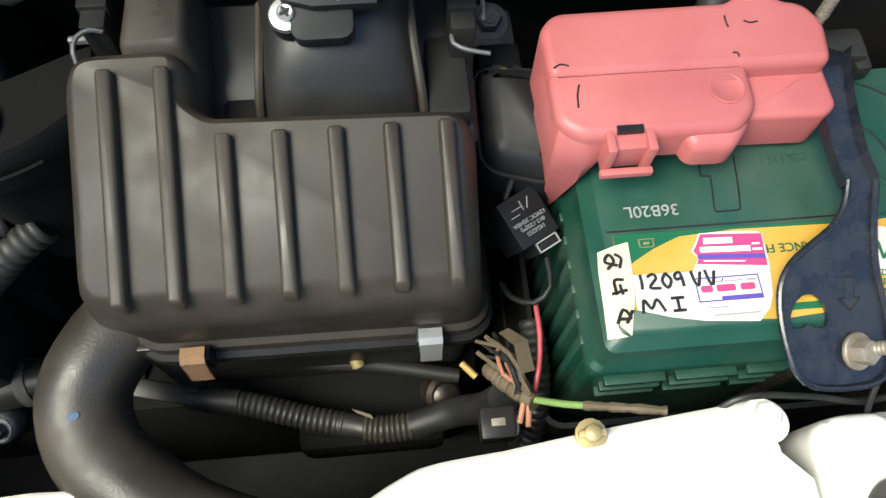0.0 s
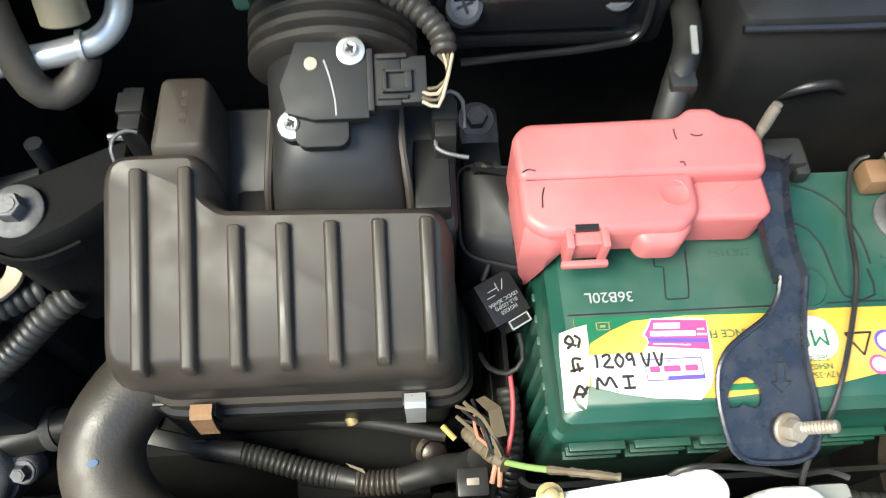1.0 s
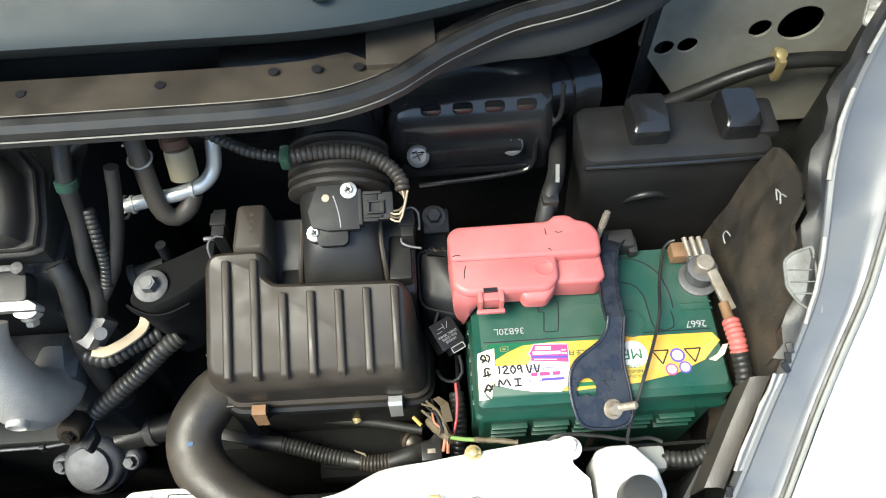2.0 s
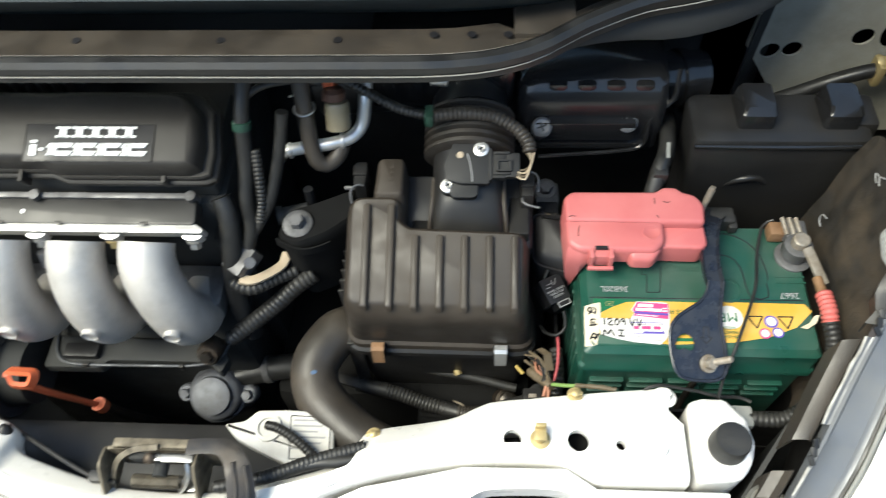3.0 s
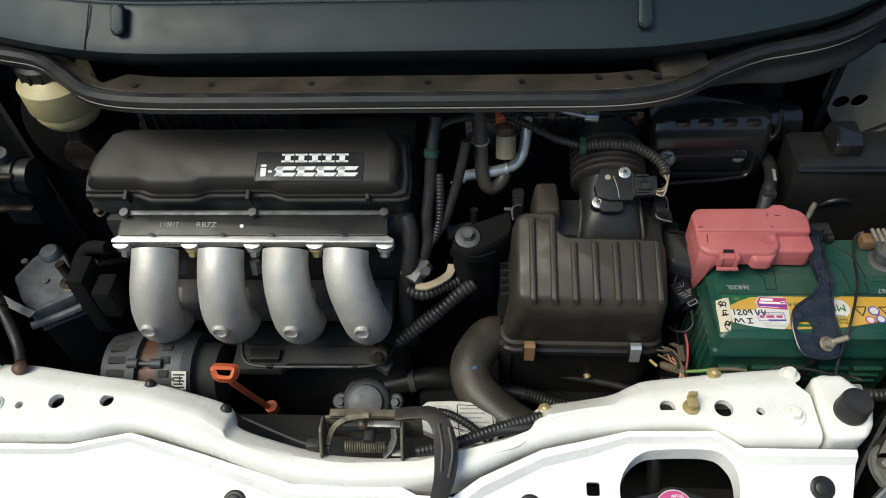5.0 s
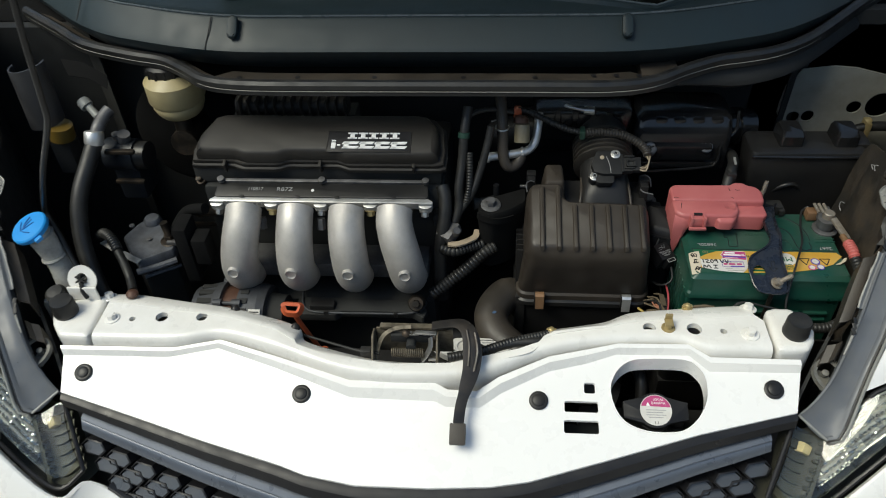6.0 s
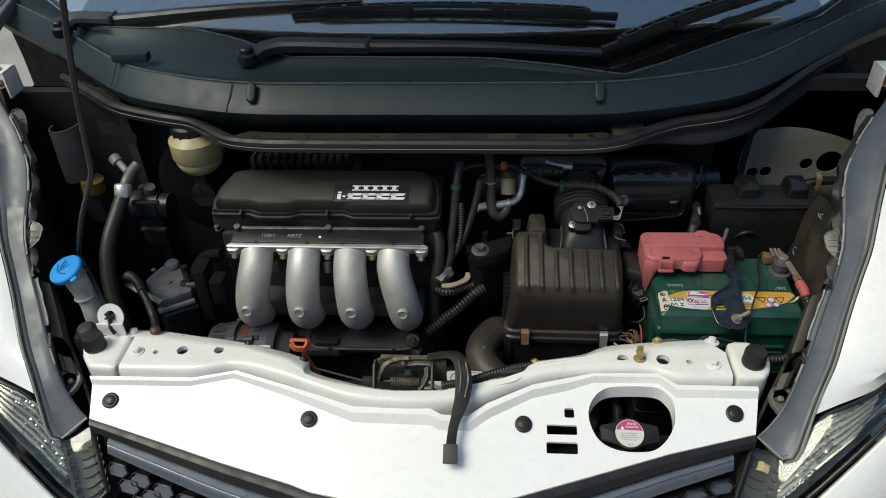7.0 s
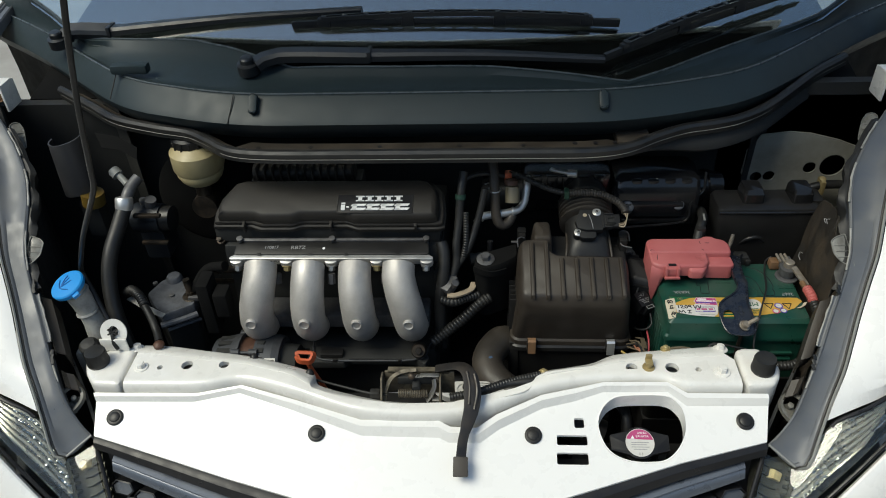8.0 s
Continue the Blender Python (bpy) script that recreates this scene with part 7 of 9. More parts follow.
for k in range(3):
    box(bm, (0.536 + 0.009 * k, 0.152, TOPZ), (0.5435 + 0.009 * k, 0.1535, TOPZ + 0.0008), 0)
    box(bm, (0.536 + 0.009 * k, 0.158, TOPZ), (0.5435 + 0.009 * k, 0.1595, TOPZ + 0.0008), 0)
part("embossed_marks", bm, green_case, lid_b)
words("batch_mark", "22K1154", 0.0062, FLIP(0.458, 0.1655, TOPZ + 0.0003), green_case, lid_b)

# printed label on the front strip of the lid, and stickers over it
LZ = TOPZ + 0.0004
bm = new_bm()
prism(bm, [(0.372, 0.1328), (0.474, 0.1320), (0.556, 0.1310), (0.561, 0.1235), (0.545, 0.108), (0.520, 0.098), (0.49, 0.0925), (0.437, 0.0892), (0.400, 0.0920), (0.376, 0.0980), (0.3715, 0.110)], LZ - 0.0003, LZ + 0.0001)
label = part("label", bm, yellow_print, bat, "yellow and green printed label, peeling at one end")
bm = new_bm()
prism(bm, [(0.372, 0.1328), (0.474, 0.1320), (0.474, 0.1306), (0.4268, 0.1315), (0.4009, 0.1300), (0.3885, 0.1250), (0.3787, 0.1195), (0.3718, 0.1120)], LZ, LZ + 0.0003)
part("green_field", bm, green_print, label)
bm = new_bm()
lathe(bm, [(0.0115, 0), (0.0115, 0.0003)], facing((0.489, 0.1165, LZ + 0.0001), (0, 0, 1)), 24)
part("white_roundel", bm, white_print, label)
for k in range(3):
    bm = new_bm()
    prism(bm, rrect(0.4385 + 0.0014 * k, 0.0925 + 0.0062 * k, 0.4560, 0.0956 + 0.0062 * k, 0.0010, 2), LZ + 0.0001, LZ + 0.0004)
    part("green_dash", bm, green_print, label)
bm = new_bm()
for x0, y0, x1, y1 in ((0.3826, 0.1258, 0.3890, 0.1262), (0.3836, 0.1296, 0.3898, 0.1300), (0.3826, 0.1258, 0.3831, 0.1300), (0.3888, 0.1258, 0.3893, 0.1300), (0.3846, 0.1272, 0.3872, 0.1284)):
    box(bm, (x0, y0, LZ + 0.0003), (x1, y1, LZ + 0.0006))
part("corner_emblem", bm, brass, label)
words("roundel_mark", "MF", 0.0125, FLIP(0.4885, 0.1168, LZ + 0.0007), green_print, label)
words("label_words", "MAINTENANCE FREE", 0.0058, FLIP(0.457, 0.1212, LZ + 0.0005), green_print, label)
bm = new_bm()
sheet(bm, [[V((0.548, 0.1080, LZ + 0.0004)), V((0.556, 0.1120, LZ + 0.0010)), V((0.562, 0.1195, LZ + 0.0012))], [V((0.552, 0.1050, LZ + 0.0035)), V((0.560, 0.1100, LZ + 0.0045)), V((0.5655, 0.1190, LZ + 0.0030))]], 0.0003)
part("peeled_corner", bm, cream_print, label, "curled cream back of the label")
words("label_rating", "12V-35AH\nNS40ZL\n36B20L", 0.0042, FLIP(0.487, 0.102, LZ + 0.0005), green_print, label)
for x in (0.511, 0.537):
    bm = new_bm()
    for a, c in (((-0.0065, 0.005), (0.0065, 0.005)), ((-0.0065, 0.005), (0, -0.0065)), ((0.0065, 0.005), (0, -0.0065))):
        tube(bm, [(x + a[0], 0.113 + a[1], LZ + 0.0003), (x + (a[0] + c[0]) / 2, 0.113 + (a[1] + c[1]) / 2, LZ + 0.0003), (x + c[0], 0.113 + c[1], LZ + 0.0003)], 0.0006, 6)
    part("warning_triangle", bm, black_ink, label)
for x, y, r, ma in ((0.524, 0.113, 0.006, purple_print), (0.517, 0.1015, 0.005, magenta_print), (0.528, 0.1025, 0.005, purple_print)):
    bm = new_bm()
    lathe(bm, [(r, 0), (r, 0.0003)], facing((x, y, LZ + 0.0001), (0, 0, 1)), 20)
    ring_ob = part("hazard_disc", bm, ma, label)
    bm = new_bm()
    lathe(bm, [(r * 0.72, 0.0003), (r * 0.72, 0.0005)], facing((x, y, LZ + 0.0001), (0, 0, 1)), 20)
    box(bm, (x - r * 0.4, y - 0.0008, LZ + 0.0005), (x + r * 0.4, y + 0.0008, LZ + 0.0008))
    part("hazard_face", bm, white_print, ring_ob)
stick = part("shop_sticker", prism(new_bm(), [(0.3769, 0.1134), (0.390, 0.1132), (0.4032, 0.1130), (0.4070, 0.1190), (0.4045, 0.1225), (0.4068, 0.1255), (0.4097, 0.1305), (0.4250, 0.1304), (0.4355, 0.1296), (0.4376, 0.1280), (0.4374, 0.1150), (0.4352, 0.1000), (0.4323, 0.0939), (0.4268, 0.0888), (0.4150, 0.0898), (0.4043, 0.0907), (0.3900, 0.0935), (0.3763, 0.0978)], LZ + 0.0004, LZ + 0.0008), white_print, bat, "white paper shop sticker with magenta heading and pen writing")
bm = new_bm()
prism(bm, [(0.4058, 0.1162), (0.4362, 0.1132), (0.4372, 0.1282), (0.4102, 0.1298), (0.4075, 0.1250), (0.4055, 0.1222), (0.4074, 0.1190)], LZ + 0.0008, LZ + 0.0011)
part("heading", bm, magenta_print, stick)
for pts, ma in (([(0.4105, 0.1250), (0.4235, 0.1246), (0.4238, 0.1274), (0.4110, 0.1279)], white_ink), ([(0.4085, 0.1212), (0.4305, 0.1203), (0.4308, 0.1229), (0.4085, 0.1238)], white_ink), ([(0.4318, 0.1233), (0.4352, 0.1231), (0.4354, 0.1240), (0.4320, 0.1242)], white_ink),
                ([(0.4316, 0.1206), (0.4358, 0.1204), (0.4358, 0.1214), (0.4316, 0.1216)], white_ink), ([(0.4068, 0.1184), (0.4362, 0.1166), (0.4362, 0.1186), (0.4066, 0.1204)], purple_print), ([(0.4090, 0.1170), (0.4270, 0.1156), (0.4270, 0.1161), (0.4090, 0.1175)], white_ink)):
    bm = new_bm()
    prism(bm, pts, LZ + 0.0011, LZ + 0.0013)
    part("heading_bar", bm, ma, stick)
bm = new_bm()
for x0, y0, x1, y1 in ((0.4030, 0.1092, 0.4310, 0.1097), (0.4030, 0.0988, 0.4310, 0.0993), (0.4030, 0.0988, 0.4035, 0.1097), (0.4305, 0.0988, 0.4310, 0.1097)):
    box(bm, (x0, y0, LZ + 0.0008), (x1, y1, LZ + 0.0011))
part("number_frame", bm, purple_print, stick)
bm = new_bm()
prism(bm, rrect(0.4130, 0.0990, 0.4306, 0.1008, 0.0005, 2), LZ + 0.0009, LZ + 0.0012)
part("frame_foot", bm, purple_print, stick)
for k, (x0, x1) in enumerate(((0.4050, 0.4100), (0.4118, 0.4200), (0.4222, 0.4285))):
    bm = new_bm()
    prism(bm, rrect(x0, 0.1030, x1, 0.1060, 0.0007, 2), LZ + 0.0008, LZ + 0.0011)
    part("number_bar", bm, magenta_print, stick)
for x0, y0, x1, y1 in ((0.408, 0.1072, 0.424, 0.1078), (0.406, 0.0958, 0.415, 0.0964), (0.408, 0.0924, 0.428, 0.0931), (0.4255, 0.1070, 0.4300, 0.1080)):
    bm = new_bm()
    box(bm, (x0, y0, LZ + 0.0008), (x1, y1, LZ + 0.0010))
    part("text_line", bm, grey_ink, stick)


def pen(strokes, x, y, s, z, parent):
    b = new_bm()
    for st in strokes:
        tube(b, [(x + u * s, y + v * s, z - 0.0004) for u, v in st], 0.00072, 6, 0.0012)
    return part("pen_stroke", b, black_ink, parent)


for st, x in (([[(0, 1), (0.05, 0.5), (0, 0)]], 0.3800), ([[(0, 0.8), (0.4, 1), (0.6, 0.7), (0.1, 0.1), (0.8, 0.0)]], 0.3828), ([[(0.3, 1), (0, 0.5), (0.3, 0), (0.6, 0.5), (0.3, 1)]], 0.3892),
              ([[(0.5, 0.6), (0.2, 0.5), (0.1, 0.8), (0.4, 1), (0.55, 0.7), (0.6, 0.0)]], 0.3942), ([[(0, 1), (0.15, 0.2), (0.35, 0.0), (0.6, 0.9)]], 0.4022), ([[(0, 1), (0.15, 0.2), (0.35, 0.0), (0.6, 0.9)]], 0.4084), ([[(0.0, 0.3), (0.05, 0.25)]], 0.4150)):
    pen(st, x, 0.1066, 0.0066, LZ + 0.0012, stick)
for st, x in (([[(0, 0), (0.2, 1), (0.7, 0.3), (1.2, 1), (1.7, 0)]], 0.3785), ([[(0, 1), (0.5, 1), (1, 1)], [(0.5, 1), (0.5, 0.5), (0.5, 0)], [(0, 0), (0.5, 0), (1, 0)]], 0.3912)):
    pen(st, x, 0.0962, 0.0056, LZ + 0.0012, stick)
bm = new_bm()
rows = [[V((0.3640, 0.1255, LZ - 0.0005)), V((0.3712, 0.1275, LZ + 0.0008)), V((0.3778, 0.1289, LZ + 0.0009))], [V((0.3632, 0.1170, LZ - 0.0015)), V((0.3702, 0.1170, LZ + 0.0008)), V((0.3774, 0.1162, LZ + 0.0009))],
        [V((0.3628, 0.1030, LZ - 0.0015)), V((0.3692, 0.1030, LZ + 0.0008)), V((0.3760, 0.1025, LZ + 0.0009))], [V((0.3624, 0.0870, LZ - 0.003)), V((0.3672, 0.0868, LZ - 0.001)), V((0.3722, 0.0872, LZ - 0.0004))]]
sheet(bm, rows, 0.0003)
paper = part("date_sticker", bm, cream_print, bat, "cream paper slip with pen writing")
for st, y in (([[(0, 0), (0.5, 0.5), (0.2, 1), (-0.1, 0.5), (0.7, 0.2)], [(0.8, 0), (1.0, 0.7), (0.6, 1)]], 0.1170), ([[(0, 0.1), (1, 0.3)], [(0.3, 0), (0.3, 1), (0.9, 1)], [(0.7, 0), (0.6, 0.7)]], 0.1050), ([[(0, 0), (0.5, 0.9), (0.9, 0.3), (0.1, 0.3)], [(0.6, 0), (1.1, 0.8)]], 0.0925)):
    pen(st, 0.3668, y, 0.0066, LZ + 0.0013, paper)

# posts
post = new_bm()
lathe(post, [(0.0165, 0), (0.0165, 0.0018), (0.0145, 0.0026), (0.0100, 0.0030), (0.0085, 0.017), (0.0078, 0.018)], facing((0.5555, 0.180, TOPZ), (0, 0, 1)), 28)
part("terminal_post", post, dull_alu, bat, "grey lead post with a round collar")
clamp = thing("terminal_clamp", "corroded battery terminal clamp with bolt", "terminal clamp", (0.556, 0.182, TOPZ))
bm = new_bm()
lathe(bm, [(0.0125, 0.007), (0.0125, 0.018), (0.0095, 0.019)], facing((0.5555, 0.181, TOPZ), (0, 0, 1)), 24)
box(bm, (0.546, 0.190, TOPZ + 0.008), (0.566, 0.209, TOPZ + 0.018), 0.002)
part("ring", bm, dull_alu, clamp)
bm = new_bm()
lathe(bm, [(0.0075, 0), (0.0075, 0.009), (0.0065, 0.010)], facing((0.5555, 0.182, TOPZ + 0.018), (0, 0, 1)), 20)
part("bolt_head", bm, tarnished, clamp)
bm = new_bm()
box(bm, (0.534, 0.194, TOPZ + 0.002), (0.549, 0.209, TOPZ + 0.016), 0.003)
part("corroded_lug", bm, rusty, clamp, "rust-brown corroded lug")
bm = new_bm()
box(bm, (-0.0045, -0.030, 0), (0.0045, 0.006, 0.004), 0.0012, Matrix.Translation((0.562, 0.172, TOPZ + 0.018)) @ pose(0, 0, 0, 14, 0, 18))
part("strip_lug", bm, tarnished, clamp, "dull crimped cable lug")
for k in range(3):
    bm = new_bm()
    cyl(bm, (0.547 + 0.006 * k, 0.192, TOPZ + 0.019), (0.545 + 0.006 * k, 0.209, TOPZ + 0.021), 0.0022, n=8)
    part("stud", bm, tarnished, clamp)
cable = thing("earth_cable", "earth cable with red sleeve and corrugated black conduit", "cable", (0.56, 0.09, 0.80))
bm = new_bm()
tube(bm, [(0.566, 0.150, TOPZ + 0.014), (0.567, 0.138, TOPZ + 0.014), (0.567, 0.128, TOPZ + 0.016)], 0.0042)
part("core", bm, rusty, cable)
bm = new_bm()
ribbed(bm, [(0.567, 0.134, TOPZ + 0.016), (0.568, 0.118, TOPZ + 0.016), (0.569, 0.108, TOPZ + 0.012)], 0.0066, 0.004, 0.2)
part("red_sleeve", bm, stuff("faded_red_sleeve", (0.42, 0.10, 0.09), 0.5, vary=0.1), cable, "faded red sleeve")
bm = new_bm()
ribbed(bm, [(0.569, 0.110, TOPZ + 0.012), (0.570, 0.090, TOPZ + 0.006), (0.567, 0.070, TOPZ - 0.008), (0.556, 0.052, 0.848), (0.535, 0.042, 0.832), (0.505, 0.046, 0.824)], 0.0066, 0.0045)
part("conduit", bm, rubber, cable)
bm = new_bm()
box(bm, (0.490, 0.035, 0.812), (0.512, 0.055, 0.832), 0.004)
part("end_block", bm, natural_plastic, cable, "clouded plastic end block")
bm = new_bm()
tube(bm, [(0.494, 0.045, 0.830), (0.480, 0.050, 0.845), (0.479, 0.062, 0.862), (0.489, 0.088, 0.888), (0.512, 0.140, 0.890), (0.520, 0.175, 0.888), (0.531, 0.208, 0.888), (0.540, 0.212, 0.892)], 0.0014, 8)
part("thin_wire", bm, rubber, cable)

hold = thing("battery_clamp_bar", "navy painted steel battery hold-down with a long dull bolt", "battery clamp", (0.467, 0.14, 0.86))
PL = Matrix.Translation((0.4575, 0.098, 0.8855)) @ pose(0, 0, 0, 20, 4, 0) @ Matrix.Diagonal((1.12, 1, 1, 1))
bm = new_bm()
rim_pl = spline([(0.0095, 0.046, 0), (0.0075, 0.036, 0), (0.002, 0.027, 0), (-0.008, 0.019, 0), (-0.016, 0.012, 0), (-0.0205, 0.003, 0), (-0.0215, -0.010, 0), (-0.0195, -0.025, 0), (-0.0165, -0.034, 0), (-0.010, -0.0395, 0), (0.004, -0.0408, 0), (0.014, -0.0395, 0), (0.0195, -0.035, 0), (0.0215, -0.025, 0), (0.0205, -0.010, 0), (0.0180, 0.008, 0), (0.0185, 0.025, 0), (0.0210, 0.046, 0)], 0.003)
cut = spline([(-0.0165, -0.0150, 0), (-0.0125, -0.0150, 0), (-0.0105, -0.0135, 0), (-0.0080, -0.0150, 0), (-0.0035, -0.0150, 0), (-0.0025, -0.0090, 0), (-0.0050, -0.0030, 0), (-0.0100, -0.0010, 0), (-0.0150, -0.0045, 0), (-0.0172, -0.0105, 0)], 0.002)
holed(bm, [(p.x, p.y) for p in rim_pl], [[(p.x, p.y) for p in cut]], lambda x, y: 0.0, 0.0018)
bmesh.ops.transform(bm, verts=bm.verts, matrix=PL)
sweep(bm, [PL @ (p + V((0, 0, 0.0012))) for p in rim_pl], circle(0.0014, 8))
part("plate", bm, navy_gloss, hold)
bm = new_bm()
for a, c in (((0.003, 0.006), (0.003, -0.004)), ((0.009, 0.006), (0.009, -0.004)), ((0.003, -0.004), (-0.001, -0.004)), ((0.009, -0.004), (0.013, -0.004)), ((-0.001, -0.004), (0.006, -0.010)), ((0.013, -0.004), (0.006, -0.010)), ((0.003, 0.006), (0.009, 0.006))):
    tube(bm, [PL @ V((0.003 + 0.66 * u, 0.9 * v, 0.0001)) for u, v in (a, ((a[0] + c[0]) / 2, (a[1] + c[1]) / 2), c)], 0.0004, 6)
part("stamped_arrow", bm, black_ink, hold)
bm = new_bm()
path = spline([PL @ V((0.0145, 0.044, 0)), (0.4735, 0.155, 0.900), (0.4755, 0.180, 0.901), (0.482, 0.205, 0.899), (0.490, 0.216, 0.892)], 0.006)
sweep(bm, path, [(0.0075, 0.004), (0.0078, -0.002), (0.004, -0.003), (-0.004, -0.003), (-0.0078, -0.002), (-0.0075, 0.004), (-0.0055, 0.0), (0.0055, 0.0)])
part("strap", bm, navy_gloss, hold)
bm = new_bm()
box(bm, (0.478, 0.208, 0.872), (0.506, 0.226, 0.894), 0.004)
box(bm, (0.500, 0.204, 0.880), (0.508, 0.220, 0.890), 0.002)
part("rear_foot", bm, rubber, hold)
bm = new_bm()
hexbolt(bm, (0.4655, 0.0735, 0.8765), (0.30, -0.35, 0.9), 0.0056, 0.006, 0.0080)
part("nut", bm, tarnished, hold, "dull flanged nut")
bm = new_bm()
d = V((0.62, -0.16, 0.77)).normalized()
lathe(bm, [(0.0030, 0.0)] + [(0.0032 if k % 2 else 0.0028, 0.006 + 0.0008 * k) for k in range(20)] + [(0.0022, 0.0225), (0.0003, 0.0227)], facing((0.4660, 0.0735, 0.8775), d), 12)
part("threaded_rod", bm, tarnished, hold, "dull threaded rod")
bm = new_bm()
tube(bm, [(0.4665, 0.0760, 0.8785), (0.466, 0.079, 0.80), (0.466, 0.079, 0.68)], 0.003, 8)
part("rod_shaft", bm, dark_steel, hold)
bm = new_bm()
tube(bm, [(0.404, 0.048, 0.815), (0.420, 0.062, 0.850), (0.455, 0.062, 0.846), (0.480, 0.058, 0.842), (0.500, 0.060, 0.836), (0.51, 0.056, 0.836)], 0.0016, 8)
whole("loose_wire", bm, rubber, "thin black wire draped in front of the battery", "wire", (0.45, 0.06, 0.81))

tray = thing("battery_tray", "black plastic battery tray with raised rim", "battery tray", (0.467, 0.15, 0.62))
bm = new_bm()
box(bm, (0.345, 0.066, 0.62), (0.588, 0.228, 0.682), 0.004)
part("base", bm, black_plastic, tray)
bm = new_bm()
rim_pts = rrect(0.347, 0.068, 0.586, 0.226, 0.012)
rows = [[V((x, y, 0.68)) for x, y in rim_pts + rim_pts[:1]], [V((x, y, 0.775)) for x, y in rim_pts + rim_pts[:1]]]
sheet(bm, rows, 0.003)
part("rim", bm, black_plastic, tray)

# red cover over the live terminal
cap = thing("terminal_cover", "faded red plastic terminal cover on the battery", "terminal cover", (0.41, 0.19, 0.86))


def slab(b, pts, z0, zt, soft=0.0035):
    """A moulded block: upright sides, softly rounded upper edge, top height by zt(x, y)."""
    shell(b, [(grow(pts, -0.001), z0), (pts, z0 + 0.001), (pts, lambda x, y: zt(x, y) - soft), (grow(pts, -soft * 0.13), lambda x, y: zt(x, y) - soft * 0.5),
              (grow(pts, -soft * 0.5), lambda x, y: zt(x, y) - soft * 0.13), (grow(pts, -soft), zt)])


bm = new_bm()
slab(bm, round_poly([(0.347, 0.1905), (0.470, 0.1900), (0.4705, 0.209), (0.463, 0.219), (0.452, 0.2215), (0.447, 0.2260), (0.435, 0.2265), (0.429, 0.2215), (0.352, 0.2210), (0.345, 0.214)], 0.005), 0.874, lambda x, y: 0.9185 + 0.16 * (y - 0.1945), 0.004)
slab(bm, round_poly([(0.3475, 0.170), (0.357, 0.1625), (0.424, 0.1620), (0.4335, 0.172), (0.4335, 0.1955), (0.3465, 0.1955)], 0.005), 0.8945, lambda x, y: 0.9165 + 0.05 * (y - 0.1945), 0.0045)
slab(bm, round_poly([(0.430, 0.1705), (0.466, 0.1695), (0.4718, 0.174), (0.4705, 0.196), (0.430, 0.198)], 0.003), 0.884, lambda x, y: 0.9090 + 0.04 * (y - 0.19), 0.003)
slab(bm, round_poly([(0.399, 0.168), (0.404, 0.1565), (0.422, 0.1560), (0.430, 0.166), (0.430, 0.172)], 0.004), 0.8945, lambda x, y: 0.9105 + 0.25 * (y - 0.162), 0.004)
shell(bm, [([(0.3525, 0.1715), (0.3560, 0.1700), (0.3575, 0.1740), (0.3545, 0.1800), (0.3520, 0.1795)], 0.838), ([(0.3475, 0.1640), (0.3600, 0.1600), (0.3640, 0.1640), (0.3580, 0.1930), (0.3455, 0.1960)], 0.880),
           ([(0.3470, 0.1640), (0.3600, 0.1590), (0.3680, 0.1620), (0.3600, 0.1950), (0.3450, 0.1985)], 0.896), ([(0.3480, 0.1680), (0.3570, 0.1625), (0.3690, 0.1630), (0.3600, 0.1960), (0.3460, 0.1990)], 0.908), ([(0.3510, 0.1730), (0.3570, 0.1690), (0.3650, 0.1690), (0.3600, 0.1940), (0.3500, 0.1960)], 0.9135)])
part("shell", bm, red_plastic, cap)
bm = new_bm()
box(bm, (0.3715, 0.1630, 0.9135), (0.3825, 0.1662, 0.9158), 0)
part("slot", bm, black_ink, cap)
bm = new_bm()
for x0, x1 in ((0.3665, 0.3705), (0.3835, 0.3875)):
    prism(bm, [(x0, 0.1545), (x1, 0.1545), (x1, 0.1690), (x0, 0.1690)], 0.896, 0.9145, 0.0012)
box(bm, (0.3690, 0.1570, 0.897), (0.3850, 0.1640, 0.9120), 0.001)
box(bm, (0.3655, 0.1515, 0.8965), (0.3885, 0.1550, 0.9005), 0.0012)
part("latch", bm, red_plastic, cap)
bm = new_bm()
lathe(bm, [(0.0078, 0.0), (0.0078, 0.0003), (0.0072, 0.0005), (0.0068, 0.0002), (0.0005, 0.0002)], Matrix.Translation((0.4215, 0.1810, 0.9158)), 24)
part("moulded_ring", bm, red_plastic, cap)
for pts in ([(0.3590, 0.187, 0.9162), (0.3576, 0.182, 0.9159), (0.3572, 0.176, 0.9156)], [(0.349, 0.1945, 0.9186), (0.352, 0.1960, 0.9188), (0.3555, 0.195, 0.9187)],
            [(0.4265, 0.1965, 0.9188), (0.4285, 0.1965, 0.9188), (0.4290, 0.1945, 0.9186)], [(0.4260, 0.2140, 0.9217), (0.4262, 0.2110, 0.9212), (0.4268, 0.2085, 0.9208)], [(0.434, 0.2112, 0.9212), (0.4365, 0.2100, 0.9210), (0.440, 0.2105, 0.9211)]):
    bm = new_bm()
    tube(bm, pts, 0.00042, 6)
    part("scratch", bm, black_ink, cap)
